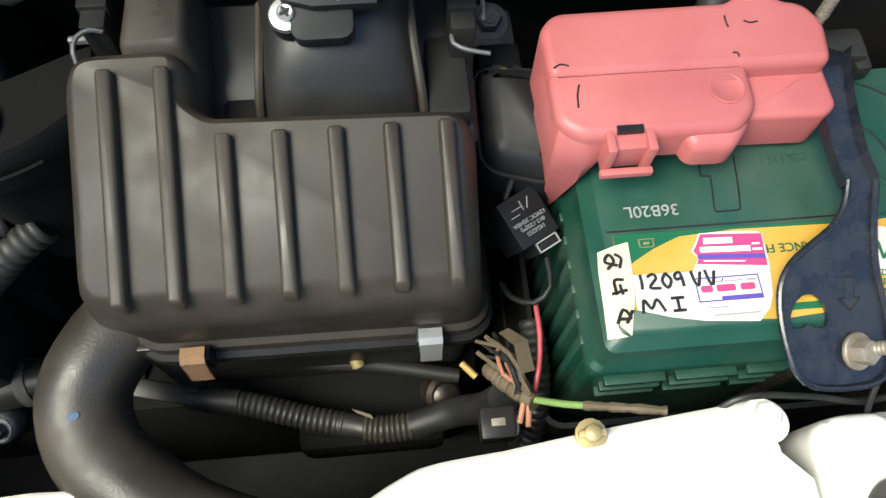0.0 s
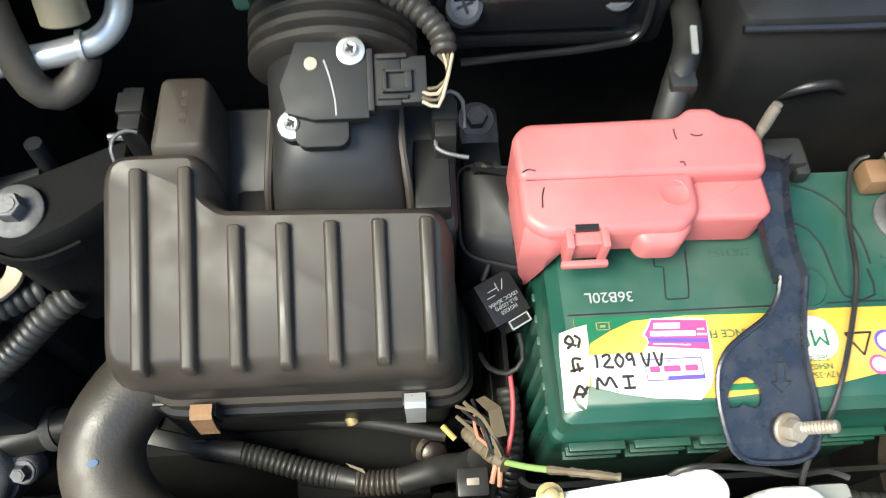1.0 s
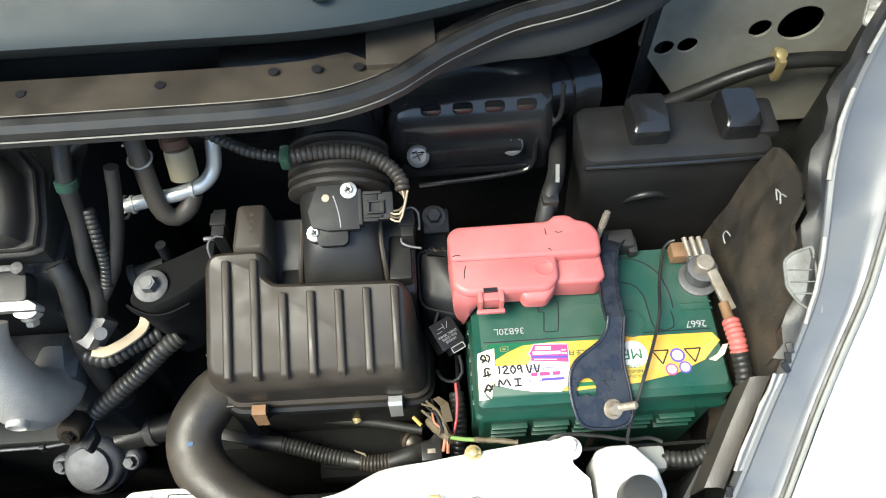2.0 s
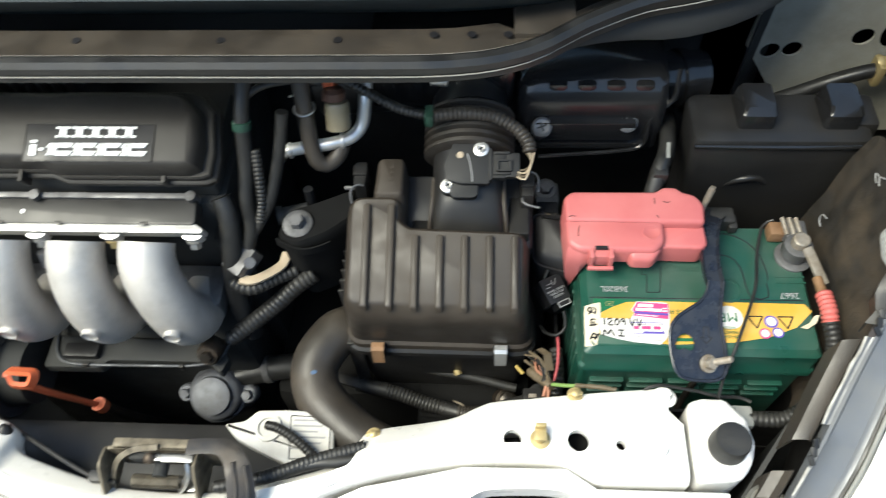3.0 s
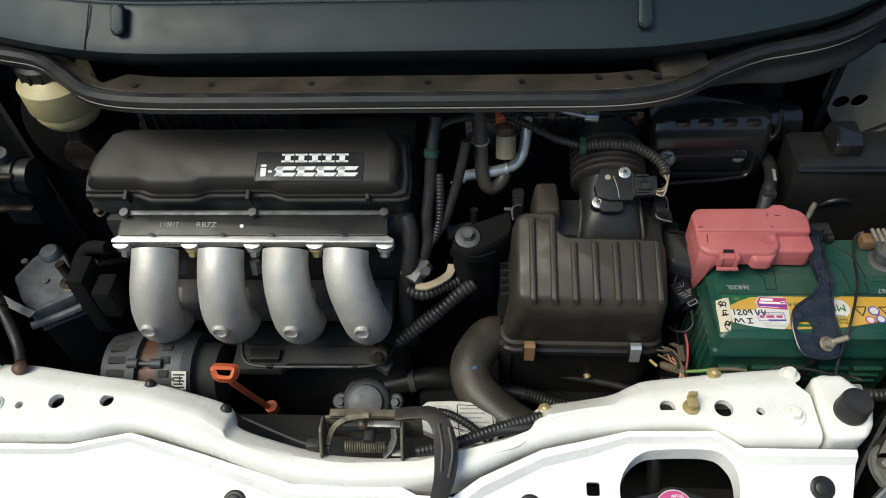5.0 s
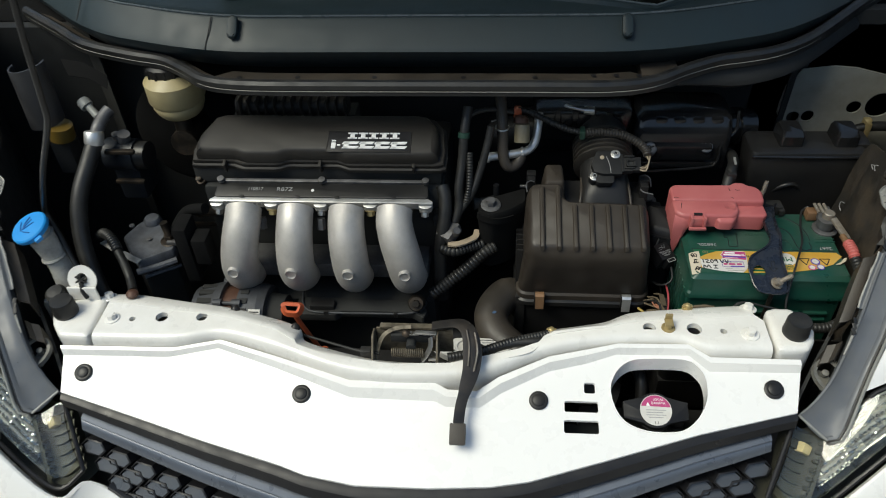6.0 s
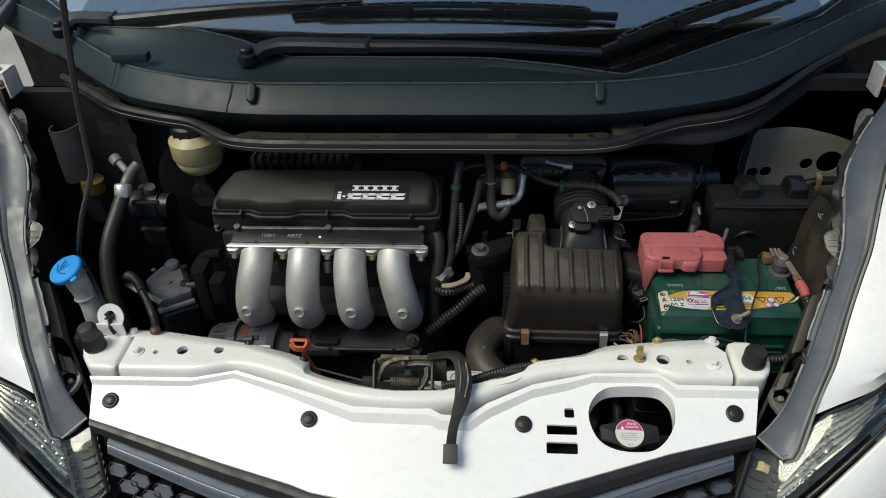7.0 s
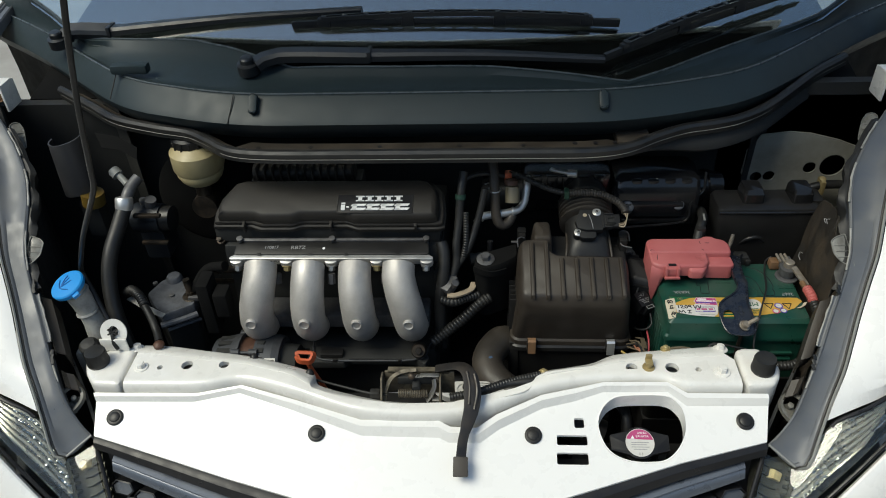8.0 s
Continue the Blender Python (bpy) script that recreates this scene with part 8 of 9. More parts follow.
for a, c in (((0.437, 0.224, 0.892), (0.431, 0.245, 0.925)), ((0.473, 0.215, 0.90), (0.478, 0.222, 0.928))):
    bm = new_bm()
    cyl(bm, a, c, 0.0026, n=10)
    for k in range(8):
        p, q = V(a).lerp(V(c), 0.45 + 0.06 * k), V(a).lerp(V(c), 0.48 + 0.06 * k)
        cyl(bm, p, q, 0.0031, n=10)
    whole("threaded_stud", bm, tarnished, "dull threaded stud behind the red cover", "stud", a, group="threaded studs")

# ---- relay, harness and torn wiring between air box and battery ----
relay = thing("relay", "small black relay with white printing, hanging on wires", "relay", (0.336, 0.155, 0.82))
RM = Matrix.Translation((0.3385, 0.158, 0.8465)) @ pose(0, 0, 0, 18, 4, 30)
bm = new_bm()
box(bm, (-0.0112, -0.0125, -0.014), (0.0112, 0.0125, 0.010), 0.0010, RM)
part("case", bm, relay_black, relay)
bm = new_bm()
box(bm, (-0.004, -0.0185, -0.010), (0.0095, -0.012, 0.008), 0.001, RM)
part("foot", bm, relay_black, relay)
bm = new_bm()
for x0, y0, x1, y1 in ((-0.0035, -0.0182, 0.009, -0.0174), (-0.0035, -0.0135, 0.009, -0.0128), (-0.0035, -0.0182, -0.0028, -0.0128), (0.0083, -0.0182, 0.009, -0.0128)):
    box(bm, (x0, y0, 0.0080), (x1, y1, 0.0086), 0, RM)
part("foot_edge", bm, grey_ink, relay, "worn pale edge of the foot")
words("rating_words", "HG4255\n012-12S(M)\n12VDC 30/40A", 0.0030, RM @ pose(0, -0.004, 0.0104, 0, 0, 180), grey_ink, relay)
bm = new_bm()
for a, c in (((-0.006, 0.006), (0.0, 0.006)), ((0.0, 0.004), (0.0, 0.009)), ((0.002, 0.004), (0.005, 0.009)), ((-0.008, 0.003), (-0.003, 0.003))):
    tube(bm, [RM @ V((*a, 0.0103)), RM @ V(((a[0] + c[0]) / 2, (a[1] + c[1]) / 2, 0.0103)), RM @ V((*c, 0.0103))], 0.0003, 6)
part("circuit_print", bm, grey_ink, relay)
bm = new_bm()
tube(bm, [(0.350, 0.142, 0.838), (0.352, 0.130, 0.828), (0.344, 0.124, 0.822), (0.334, 0.130, 0.815), (0.330, 0.14, 0.81)], 0.0016)
part("lead", bm, rubber, relay)
bm = new_bm()
tube(bm, [(0.331, 0.166, 0.856), (0.338, 0.180, 0.868), (0.346, 0.196, 0.868)], 0.0015)
part("lead", bm, rubber, relay)

loom = thing("torn_loom", "torn wiring loom with taped strands and bare ends", "wiring", (0.328, 0.09, 0.78))
bm = new_bm()
tube(bm, [(0.3455, 0.128, 0.815), (0.346, 0.110, 0.812), (0.344, 0.094, 0.806), (0.340, 0.080, 0.80)], 0.0014)
part("red_wire", bm, red_wire, loom)
bm = new_bm()
tube(bm, [(0.337, 0.078, 0.812), (0.350, 0.072, 0.824), (0.362, 0.068, 0.834)], 0.0018)
part("green_wire", bm, green_wire_mat, loom)
bm = new_bm()
rnd = random.Random(3)
sleeve = spline([(0.358, 0.069, 0.832), (0.378, 0.064, 0.842), (0.392, 0.0615, 0.8425)], 0.0025)
sweep(bm, sleeve, circle(0.0022, 8), scale=lambda i: 1 + 0.22 * math.sin(2.1 * i) * math.cos(0.7 * i))
part("taped_sleeve", bm, tape, loom, "dirty tape over the green wire")
bm = new_bm()
wrap = spline([(0.320, 0.100, 0.79), (0.327, 0.090, 0.80), (0.333, 0.082, 0.808), (0.339, 0.076, 0.812)], 0.0014)
sizes = [rnd.uniform(0.8, 1.15) for _ in wrap]
sweep(bm, wrap, circle(0.0046, 10), scale=lambda i: sizes[i])
part("tape_wrap", bm, tape, loom, "brown tape wrap")
bm = new_bm()
for p, q in (((0.334, 0.079, 0.812), (0.331, 0.068, 0.806)), ((0.336, 0.077, 0.812), (0.335, 0.066, 0.806)), ((0.328, 0.098, 0.808), (0.331, 0.088, 0.812))):
    tube(bm, [p, V(p).lerp(V(q), 0.5), q], 0.0015, 8)
part("bare_end", bm, copper_wire, loom, "salmon bare wire ends")
bm = new_bm()
sheet(bm, [[V((0.325, 0.112, 0.815)), V((0.330, 0.114, 0.815))], [V((0.331, 0.103, 0.822)), V((0.338, 0.106, 0.820))], [V((0.333, 0.090, 0.815)), V((0.341, 0.092, 0.812))]], 0.0005)
part("loose_tape", bm, tape, loom)
for k in range(9):
    bm = new_bm()
    p0 = V((0.318 + rnd.uniform(-0.004, 0.006), 0.108 + rnd.uniform(-0.004, 0.008), 0.800 + rnd.uniform(-0.004, 0.010)))
    p1 = V((0.326 + rnd.uniform(-0.006, 0.006), 0.095 + rnd.uniform(-0.005, 0.006), 0.812 + rnd.uniform(-0.004, 0.008)))
    p2 = V((0.333 + rnd.uniform(-0.005, 0.005), 0.082 + rnd.uniform(-0.006, 0.004), 0.812 + rnd.uniform(-0.004, 0.004)))
    tube(bm, [p0, p1, p2], rnd.uniform(0.0007, 0.0013), 6)
    part("strand", bm, (tape, rubber, tape, rubber, copper_wire, tape)[k % 6], loom)
bm = new_bm()
cyl(bm, (0.306, 0.103, 0.795), (0.313, 0.095, 0.795), 0.0018, n=10)
part("yellow_plug", bm, stuff("yellow_plug_plastic", (0.34, 0.24, 0.06), 0.6), loom, "dirty yellow plug")
bm = new_bm()
ribbed(bm, [(0.346, 0.125, 0.79), (0.347, 0.10, 0.785), (0.345, 0.08, 0.775), (0.34, 0.06, 0.75)], 0.0065, 0.0045)
part("conduit", bm, rubber, loom)

# ---- hoses and lines between engine and air box ----
inlet = thing("air_inlet_hose", "thick smooth dusty grey-brown rubber inlet hose", "hose", (0.12, 0.08, 0.72))
bm = new_bm()
tube(bm, [(0.154, 0.165, 0.730), (0.129, 0.152, 0.768), (0.112, 0.132, 0.772), (0.102, 0.108, 0.768), (0.109, 0.080, 0.762), (0.134, 0.055, 0.756), (0.165, 0.035, 0.750), (0.22, 0.015, 0.735), (0.27, 0.0, 0.72)], 0.0245, 22, 0.006)
part("hose", bm, dusty_rubber, inlet)
bm = new_bm()
lathe(bm, [(0.0030, -0.001), (0.0026, 0.0005), (0.0005, 0.0006)], facing((0.1065, 0.0937, 0.7893), (0.0684, -0.1962, 0.9782)) @ Matrix.Diagonal((1.25, 0.8, 1, 1)), 9)
part("paint_dab", bm, stuff("faded_blue_paint", (0.045, 0.09, 0.17), 0.7), inlet, "small dab of blue paint")

loom_f = thing("front_harness", "black wiring harness with corrugated sections and tape", "wiring harness", (0.22, 0.105, 0.66))
bm = new_bm()
box(bm, (-0.024, -0.006, -0.006), (0.026, 0.006, 0.005), 0.002, Matrix.Translation((0.117, 0.127, 0.694)) @ pose(0, 0, 0, 10, 4, -14))
part("cable_guide", bm, black_plastic, loom_f)
bm = new_bm()
tube(bm, [(0.134, 0.123, 0.690), (0.150, 0.119, 0.690), (0.168, 0.116, 0.690)], 0.0085)
part("sleeve", bm, rubber, loom_f)
bm = new_bm()
ribbed(bm, [(0.160, 0.1175, 0.690), (0.185, 0.111, 0.690), (0.210, 0.103, 0.688), (0.235, 0.0965, 0.688)], 0.0078, 0.0040, 0.16)
part("conduit", bm, rubber, loom_f)
bm = new_bm()
tube(bm, [(0.230, 0.0975, 0.688), (0.243, 0.0945, 0.688), (0.250, 0.092, 0.689)], 0.0080)
part("bare_sleeve", bm, rubber, loom_f)
bm = new_bm()
ribbed(bm, [(0.247, 0.093, 0.689), (0.262, 0.091, 0.690), (0.284, 0.0915, 0.692)], 0.0086, 0.0035, 0.14)
part("grey_conduit", bm, dusty_rubber, loom_f)
bm = new_bm()
tube(bm, [(0.280, 0.0915, 0.692), (0.305, 0.095, 0.705), (0.322, 0.092, 0.728), (0.330, 0.09, 0.76)], 0.0095)
part("tape_sleeve", bm, rubber, loom_f)
bm = new_bm()
sheet(bm, [[V((0.240, 0.104, 0.698)), V((0.243, 0.101, 0.699))], [V((0.252, 0.099, 0.700)), V((0.254, 0.096, 0.698))]], 0.0006)
part("tape_tail", bm, tape, loom_f)
bm = new_bm()
box(bm, (0.312, 0.062, 0.786), (0.330, 0.078, 0.802), 0.002)
conn = whole("square_clip", bm, black_plastic, "small black square cable clip with a metal tab", "clip", (0.321, 0.07, 0.786))
bm = new_bm()
box(bm, (0.3175, 0.068, 0.8015), (0.3245, 0.072, 0.8026), 0.0005)
part("tab", bm, tarnished, conn, "dull metal tab")
# low clutter under the box: selector cable, casting, small parts
bm = new_bm()
tube(bm, [(0.17, 0.145, 0.70), (0.215, 0.135, 0.705), (0.26, 0.130, 0.70), (0.31, 0.120, 0.695)], 0.005)
whole("selector_cable", bm, rubber, "black selector cable under the air box", "cable", (0.23, 0.13, 0.69))
bm = new_bm()
tube(bm, [(0.240, 0.150, 0.715), (0.243, 0.138, 0.718), (0.247, 0.128, 0.712)], 0.0045)
whole("yellow_grommet", bm, brass, "dirty yellow grommet under the air box", "grommet", (0.243, 0.14, 0.705))
bm = new_bm()
lathe(bm, [(0.012, -0.02), (0.012, 0), (0.009, 0.003), (0.009, 0.009), (0.006, 0.011)], facing((0.300, 0.112, 0.680), (0.2, -0.4, 0.9)), 20)
whole("gearbox_plug", bm, dark_steel, "dull cast plug on the gearbox", "plug", (0.30, 0.11, 0.67))
# bracket blackened to carry the shade low in the bay
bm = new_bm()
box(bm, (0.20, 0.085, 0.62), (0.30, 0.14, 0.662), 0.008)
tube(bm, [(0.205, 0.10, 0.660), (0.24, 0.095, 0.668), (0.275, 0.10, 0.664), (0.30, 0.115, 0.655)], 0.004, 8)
whole("gear_bracket", bm, matt_black, "low bracket before the gearbox, near black for its shade", "bracket", (0.25, 0.11, 0.62))

mount = thing("gearbox_mount", "black gearbox mount arm with a large grey flange bolt", "engine mount", (0.095, 0.195, 0.80))
ARM = round_poly([(0.080, 0.182), (0.100, 0.172), (0.128, 0.186), (0.150, 0.205), (0.150, 0.240), (0.112, 0.222), (0.086, 0.212)], 0.008)
# shade around the bolt is put into the casting's black
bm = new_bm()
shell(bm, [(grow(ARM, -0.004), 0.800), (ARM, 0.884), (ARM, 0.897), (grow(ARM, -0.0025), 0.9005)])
part("casting", bm, matt_black, mount)
bm = new_bm()
hexbolt(bm, (0.099, 0.195, 0.9015), (0, -0.15, 1), 0.0072, 0.008, 0.0142)
part("flange_bolt", bm, dull_alu, mount, "grey flange bolt")
bm = new_bm()
sweep(bm, [V((0.080 + 0.050 * s, 0.180 - 0.010 * math.sin(math.pi * s), 0.895 - 0.004 * s)) for s in [k / 10 for k in range(11)]], [(0.0008, -0.006), (0.0008, 0.005), (-0.0008, 0.005), (-0.0008, -0.006)])
part("edge_flange", bm, matt_black, mount)
bm = new_bm()
cyl(bm, (0.076, 0.214, 0.888), (0.104, 0.220, 0.890), 0.0075, n=14)
cyl(bm, (0.074, 0.2135, 0.888), (0.080, 0.215, 0.888), 0.0095, n=14)
part("spigot", bm, dark_void, mount)
bm = new_bm()
cyl(bm, (0.106, 0.226, 0.890), (0.106, 0.228, 0.912), 0.0045, n=12)
part("stud", bm, relay_black, mount)

def hose(name, pts, r, material, label, ribs=False, pitch=0.005):
    b = new_bm()
    if ribs:
        ribbed(b, pts, r, pitch, 0.18)
    else:
        tube(b, pts, r, 12, 0.006)
    return whole(name, b, material, label, "hose" if not ribs else "conduit", pts[len(pts) // 2])


hose("coolant_hose", [(0.066, 0.262, 1.020), (0.061, 0.242, 0.992), (0.058, 0.226, 0.955), (0.054, 0.208, 0.925), (0.054, 0.195, 0.898), (0.048, 0.185, 0.878)], 0.0068, rubber, "black dusty coolant hose rising beside the engine")
bm = new_bm()
lathe(bm, [(0.0074, -0.004), (0.0084, -0.0035), (0.0084, 0.0035), (0.0074, 0.004)], facing((0.0605, 0.240, 0.988), (0.05, 0.4, 0.85)), 16)
whole("hose_band", bm, stuff("dull_green_band", (0.014, 0.048, 0.032), 0.5), "dull green band round the coolant hose", "hose clip", (0.0605, 0.240, 0.984))
hose("thin_conduit", [(0.068, 0.232, 0.965), (0.069, 0.218, 0.945), (0.068, 0.206, 0.922), (0.064, 0.196, 0.905)], 0.0045, rubber, "thin black corrugated conduit beside the coolant hose", True, 0.004)
hose("vent_hose", [(0.098, 0.245, 1.00), (0.092, 0.234, 0.972), (0.084, 0.222, 0.944), (0.074, 0.208, 0.918), (0.062, 0.198, 0.900), (0.050, 0.19, 0.885)], 0.0055, rubber, "dark rubber vent hose slanting down to the gearbox")
hose("loop_hose", [(0.062, 0.252, 1.005), (0.078, 0.262, 1.012), (0.105, 0.272, 1.010), (0.128, 0.279, 1.000)], 0.0035, rubber, "thin black hose looping over to the sensor")
hose("bypass_hose", [(0.030, 0.208, 0.925), (0.035, 0.196, 0.910), (0.033, 0.178, 0.880), (0.028, 0.165, 0.845), (0.026, 0.155, 0.800), (0.03, 0.15, 0.76)], 0.0095, rubber, "black rubber bypass hose beside the manifold")
hose("starter_conduit", [(0.106, 0.178, 0.840), (0.088, 0.168, 0.832), (0.062, 0.155, 0.812), (0.038, 0.143, 0.797), (0.014, 0.131, 0.783)], 0.0085, rubber, "black corrugated conduit slanting down to the engine", True, 0.0055)
hose("lower_conduit", [(0.088, 0.180, 0.842), (0.068, 0.168, 0.845), (0.048, 0.155, 0.848), (0.028, 0.160, 0.850)], 0.0070, rubber, "black corrugated conduit under the tan bracket", True, 0.005)
tan = new_bm()
path = spline([(0.040, 0.158, 0.860), (0.052, 0.157, 0.860), (0.066, 0.166, 0.858), (0.077, 0.178, 0.856), (0.080, 0.190, 0.858)], 0.003)
sweep(tan, path, [(0.0045, -0.0015), (0.0045, 0.0015), (0.0, 0.0028), (-0.0045, 0.0015), (-0.0045, -0.0015)])
whole("tan_guide", tan, beige_plastic, "tan plastic cable guide bent under the hoses", "cable guide", (0.06, 0.162, 0.855))
conn = thing("speed_sensor_plug", "grey electrical plug by the gearbox mount", "connector", (0.038, 0.178, 0.85))
bm = new_bm()
box(bm, (-0.012, -0.015, -0.010), (0.012, 0.015, 0.010), 0.003, Matrix.Translation((0.040, 0.176, 0.866)) @ pose(0, 0, 0, 20, 0, -35))
part("body", bm, dull_alu, conn)
bm = new_bm()
cyl(bm, (0.048, 0.170, 0.868), (0.052, 0.166, 0.878), 0.0055)
part("bolt", bm, dull_alu, conn)
bm = new_bm()
box(bm, (0.018, 0.182, 0.87), (0.034, 0.20, 0.892), 0.003)
part("tail", bm, black_plastic, conn)

pipe = thing("water_pipe", "bright bent aluminium water pipe with spring clips", "pipe", (0.125, 0.26, 0.93))
bm = new_bm()
tube(bm, [(0.088, 0.246, 0.946), (0.108, 0.249, 0.948), (0.132, 0.253, 0.949), (0.150, 0.260, 0.950), (0.160, 0.270, 0.958), (0.164, 0.282, 0.978), (0.165, 0.295, 0.99)], 0.0062, 14, 0.003)
part("pipe", bm, bright_alu, pipe)
for a in ((0.094, 0.247, 0.946), (0.112, 0.2495, 0.948), (0.142, 0.256, 0.9495)):
    bm = new_bm()
    lathe(bm, [(0.0066, -0.0015), (0.0078, -0.0012), (0.0078, 0.0012), (0.0066, 0.0015)], facing(a, (1, 0.15, 0)), 16)
    part("bead", bm, bright_alu, pipe)
bm = new_bm()
ring_pts = [V((0.087 + 0.001 * math.cos(u), 0.246 + 0.009 * math.cos(u), 0.944 + 0.009 * math.sin(u))) for u in [2 * math.pi * k / 16 for k in range(15)]]
sweep(bm, ring_pts, circle(0.0012, 6))
tube(bm, [ring_pts[0], ring_pts[0] + V((0.002, -0.012, 0.0)), ring_pts[0] + V((-0.008, -0.014, -0.002))], 0.0012, 6)
part("spring_clip", bm, steel, pipe)
hose("heater_hose", [(0.110, 0.285, 1.025), (0.112, 0.270, 1.006), (0.1135, 0.256, 0.980), (0.1145, 0.247, 0.958), (0.118, 0.240, 0.942), (0.126, 0.240, 0.934), (0.136, 0.248, 0.936), (0.141, 0.256, 0.944)], 0.0078, dusty_rubber, "short brown rubber hose crossing over the bright pipe")
bm = new_bm()
ring_pts = [V((0.113 + 0.0092 * math.cos(u), 0.260 + 0.0092 * math.sin(u), 0.988)) for u in [2 * math.pi * k / 16 for k in range(17)]]
sweep(bm, ring_pts, circle(0.0012, 6))
tube(bm, [(0.106, 0.268, 0.988), (0.112, 0.276, 0.992), (0.098, 0.272, 0.990)], 0.0012, 6)
whole("hose_clip", bm, steel, "bright spring hose clip", "clip", (0.113, 0.262, 0.986))
valve = thing("purge_valve", "cream cylindrical purge valve with an orange plug", "valve", (0.141, 0.262, 0.96))
bm = new_bm()
lathe(bm, [(0.0110, -0.012), (0.0110, 0.010), (0.0100, 0.013), (0.004, 0.014)], facing((0.141, 0.262, 0.977), (0, 0.45, 0.9)), 20)
part("body", bm, stuff("cream_valve_plastic", (0.20, 0.17, 0.11), 0.45, vary=0.1), valve)
bm = new_bm()
lathe(bm, [(0.0105, 0.013), (0.0105, 0.020), (0.008, 0.023), (0.003, 0.024)], facing((0.139, 0.264, 0.978), (0, 0.45, 0.9)), 18)
part("shroud", bm, winding_brown, valve)
bm = new_bm()
box(bm, (0.129, 0.276, 0.986), (0.140, 0.290, 1.006), 0.003)
part("plug", bm, orange_plastic, valve, "orange plug")
harness = thing("sensor_harness", "corrugated sensor harness with a green clip", "wiring harness", (0.23, 0.26, 0.96))
bm = new_bm()
ribbed(bm, [(0.135, 0.284, 1.002), (0.150, 0.279, 1.002), (0.172, 0.270, 0.996), (0.198, 0.260, 0.988), (0.224, 0.257, 0.982)], 0.0042, 0.004, 0.2)
part("conduit", bm, rubber, harness)
bm = new_bm()
ribbed(bm, [(0.224, 0.257, 0.982), (0.252, 0.262, 0.980), (0.280, 0.263, 0.975), (0.300, 0.255, 0.969), (0.311, 0.243, 0.964), (0.313, 0.234, 0.961)], 0.0056, 0.0042, 0.2)
part("thick_conduit", bm, dusty_rubber, harness)
bm = new_bm()
box(bm, (0.220, 0.249, 0.975), (0.228, 0.265, 0.989), 0.003)
part("green_clip", bm, stuff("dull_green_plastic", (0.018, 0.055, 0.036), 0.5), harness, "dull green clip")
for k in range(4):
    bm = new_bm()
    s = 0.0022 * k
    tube(bm, [(0.310 + s, 0.234, 0.960), (0.315 - s * 0.3, 0.227 - s, 0.956), (0.309, 0.222 - s * 1.6, 0.951), (0.302, 0.223 - s * 1.2, 0.950)], 0.0009, 6)
    part("strand", bm, beige_plastic if k % 2 else tape, harness)
bm = new_bm()
tube(bm, [(0.200, 0.285, 1.01), (0.205, 0.283, 1.008), (0.232, 0.279, 1.004)], 0.003)
lathe(bm, [(0.006, 0), (0.006, 0.014), (0.004, 0.015)], facing((0.226, 0.280, 1.004), (1, -0.1, 0)), 12)
whole("vacuum_nipple", bm, steel, "bright vacuum nipple under the seal", "fitting", (0.215, 0.282, 1.0))
bm = new_bm()
DUCT = round_poly([(0.320, 0.176), (0.356, 0.166), (0.358, 0.222), (0.320, 0.226)], 0.010)
shell(bm, [(DUCT, 0.78), (DUCT, lambda x, y: 0.866 + 0.20 * (y - 0.17)), (grow(DUCT, -0.004), lambda x, y: 0.874 + 0.20 * (y - 0.17)), (grow(DUCT, -0.010), lambda x, y: 0.877 + 0.20 * (y - 0.17))])
duct = thing("side_inlet", "glossy black plastic inlet duct beside the air box", "duct", (0.337, 0.2, 0.78))
part("body", bm, relay_black, duct)
bm = new_bm()
ring = [V((x, y, 0.867 + 0.20 * (y - 0.17))) for x, y in grow(DUCT, 0.0004)]
sweep(bm, ring + ring[:1], circle(0.0013, 6))
part("rim", bm, relay_black, duct, "moulded rim")
plug_b = thing("junction_plug", "dirty black plug block behind the red cover", "connector", (0.336, 0.237, 0.852))
bm = new_bm()
box(bm, (0.324, 0.228, 0.852), (0.346, 0.246, 0.872), 0.003)
part("block", bm, relay_black, plug_b)
for k in range(4):
    bm = new_bm()
    tube(bm, [(0.327 + 0.005 * k, 0.230, 0.872), (0.330 + 0.005 * k, 0.226 - 0.002 * k, 0.879), (0.338 + 0.003 * k, 0.218 - 0.003 * k, 0.874)], 0.0016, 6)
    part("lead", bm, (rubber, tape, rubber, dusty_rubber)[k], plug_b)
cable_p = thing("positive_cable", "black positive cable with a pale tag going to the fuse box", "cable", (0.44, 0.26, 0.88))
bm = new_bm()
tube(bm, [(0.426, 0.222, 0.905), (0.432, 0.240, 0.925), (0.441, 0.262, 0.928), (0.448, 0.295, 0.92), (0.455, 0.33, 0.90)], 0.0075)
part("cable", bm, rubber, cable_p)
bm = new_bm()
box(bm, (-0.0016, -0.009, 0), (0.0016, 0.009, 0.0012), 0, Matrix.Translation((0.441, 0.258, 0.9355)) @ pose(0, 0, 0, 0, 0, -8))
part("tag", bm, natural_plastic, cable_p, "pale speckled tag")
bm = new_bm()
box(bm, (0.426, 0.232, 0.915), (0.440, 0.247, 0.932), 0.003)
part("boot", bm, rubber, cable_p)

# ---- fuse box and right side of the bay ----
fuse = thing("fuse_box", "glossy black fuse box cover with two raised catches", "fuse box", (0.54, 0.30, 0.78))
bm = new_bm()
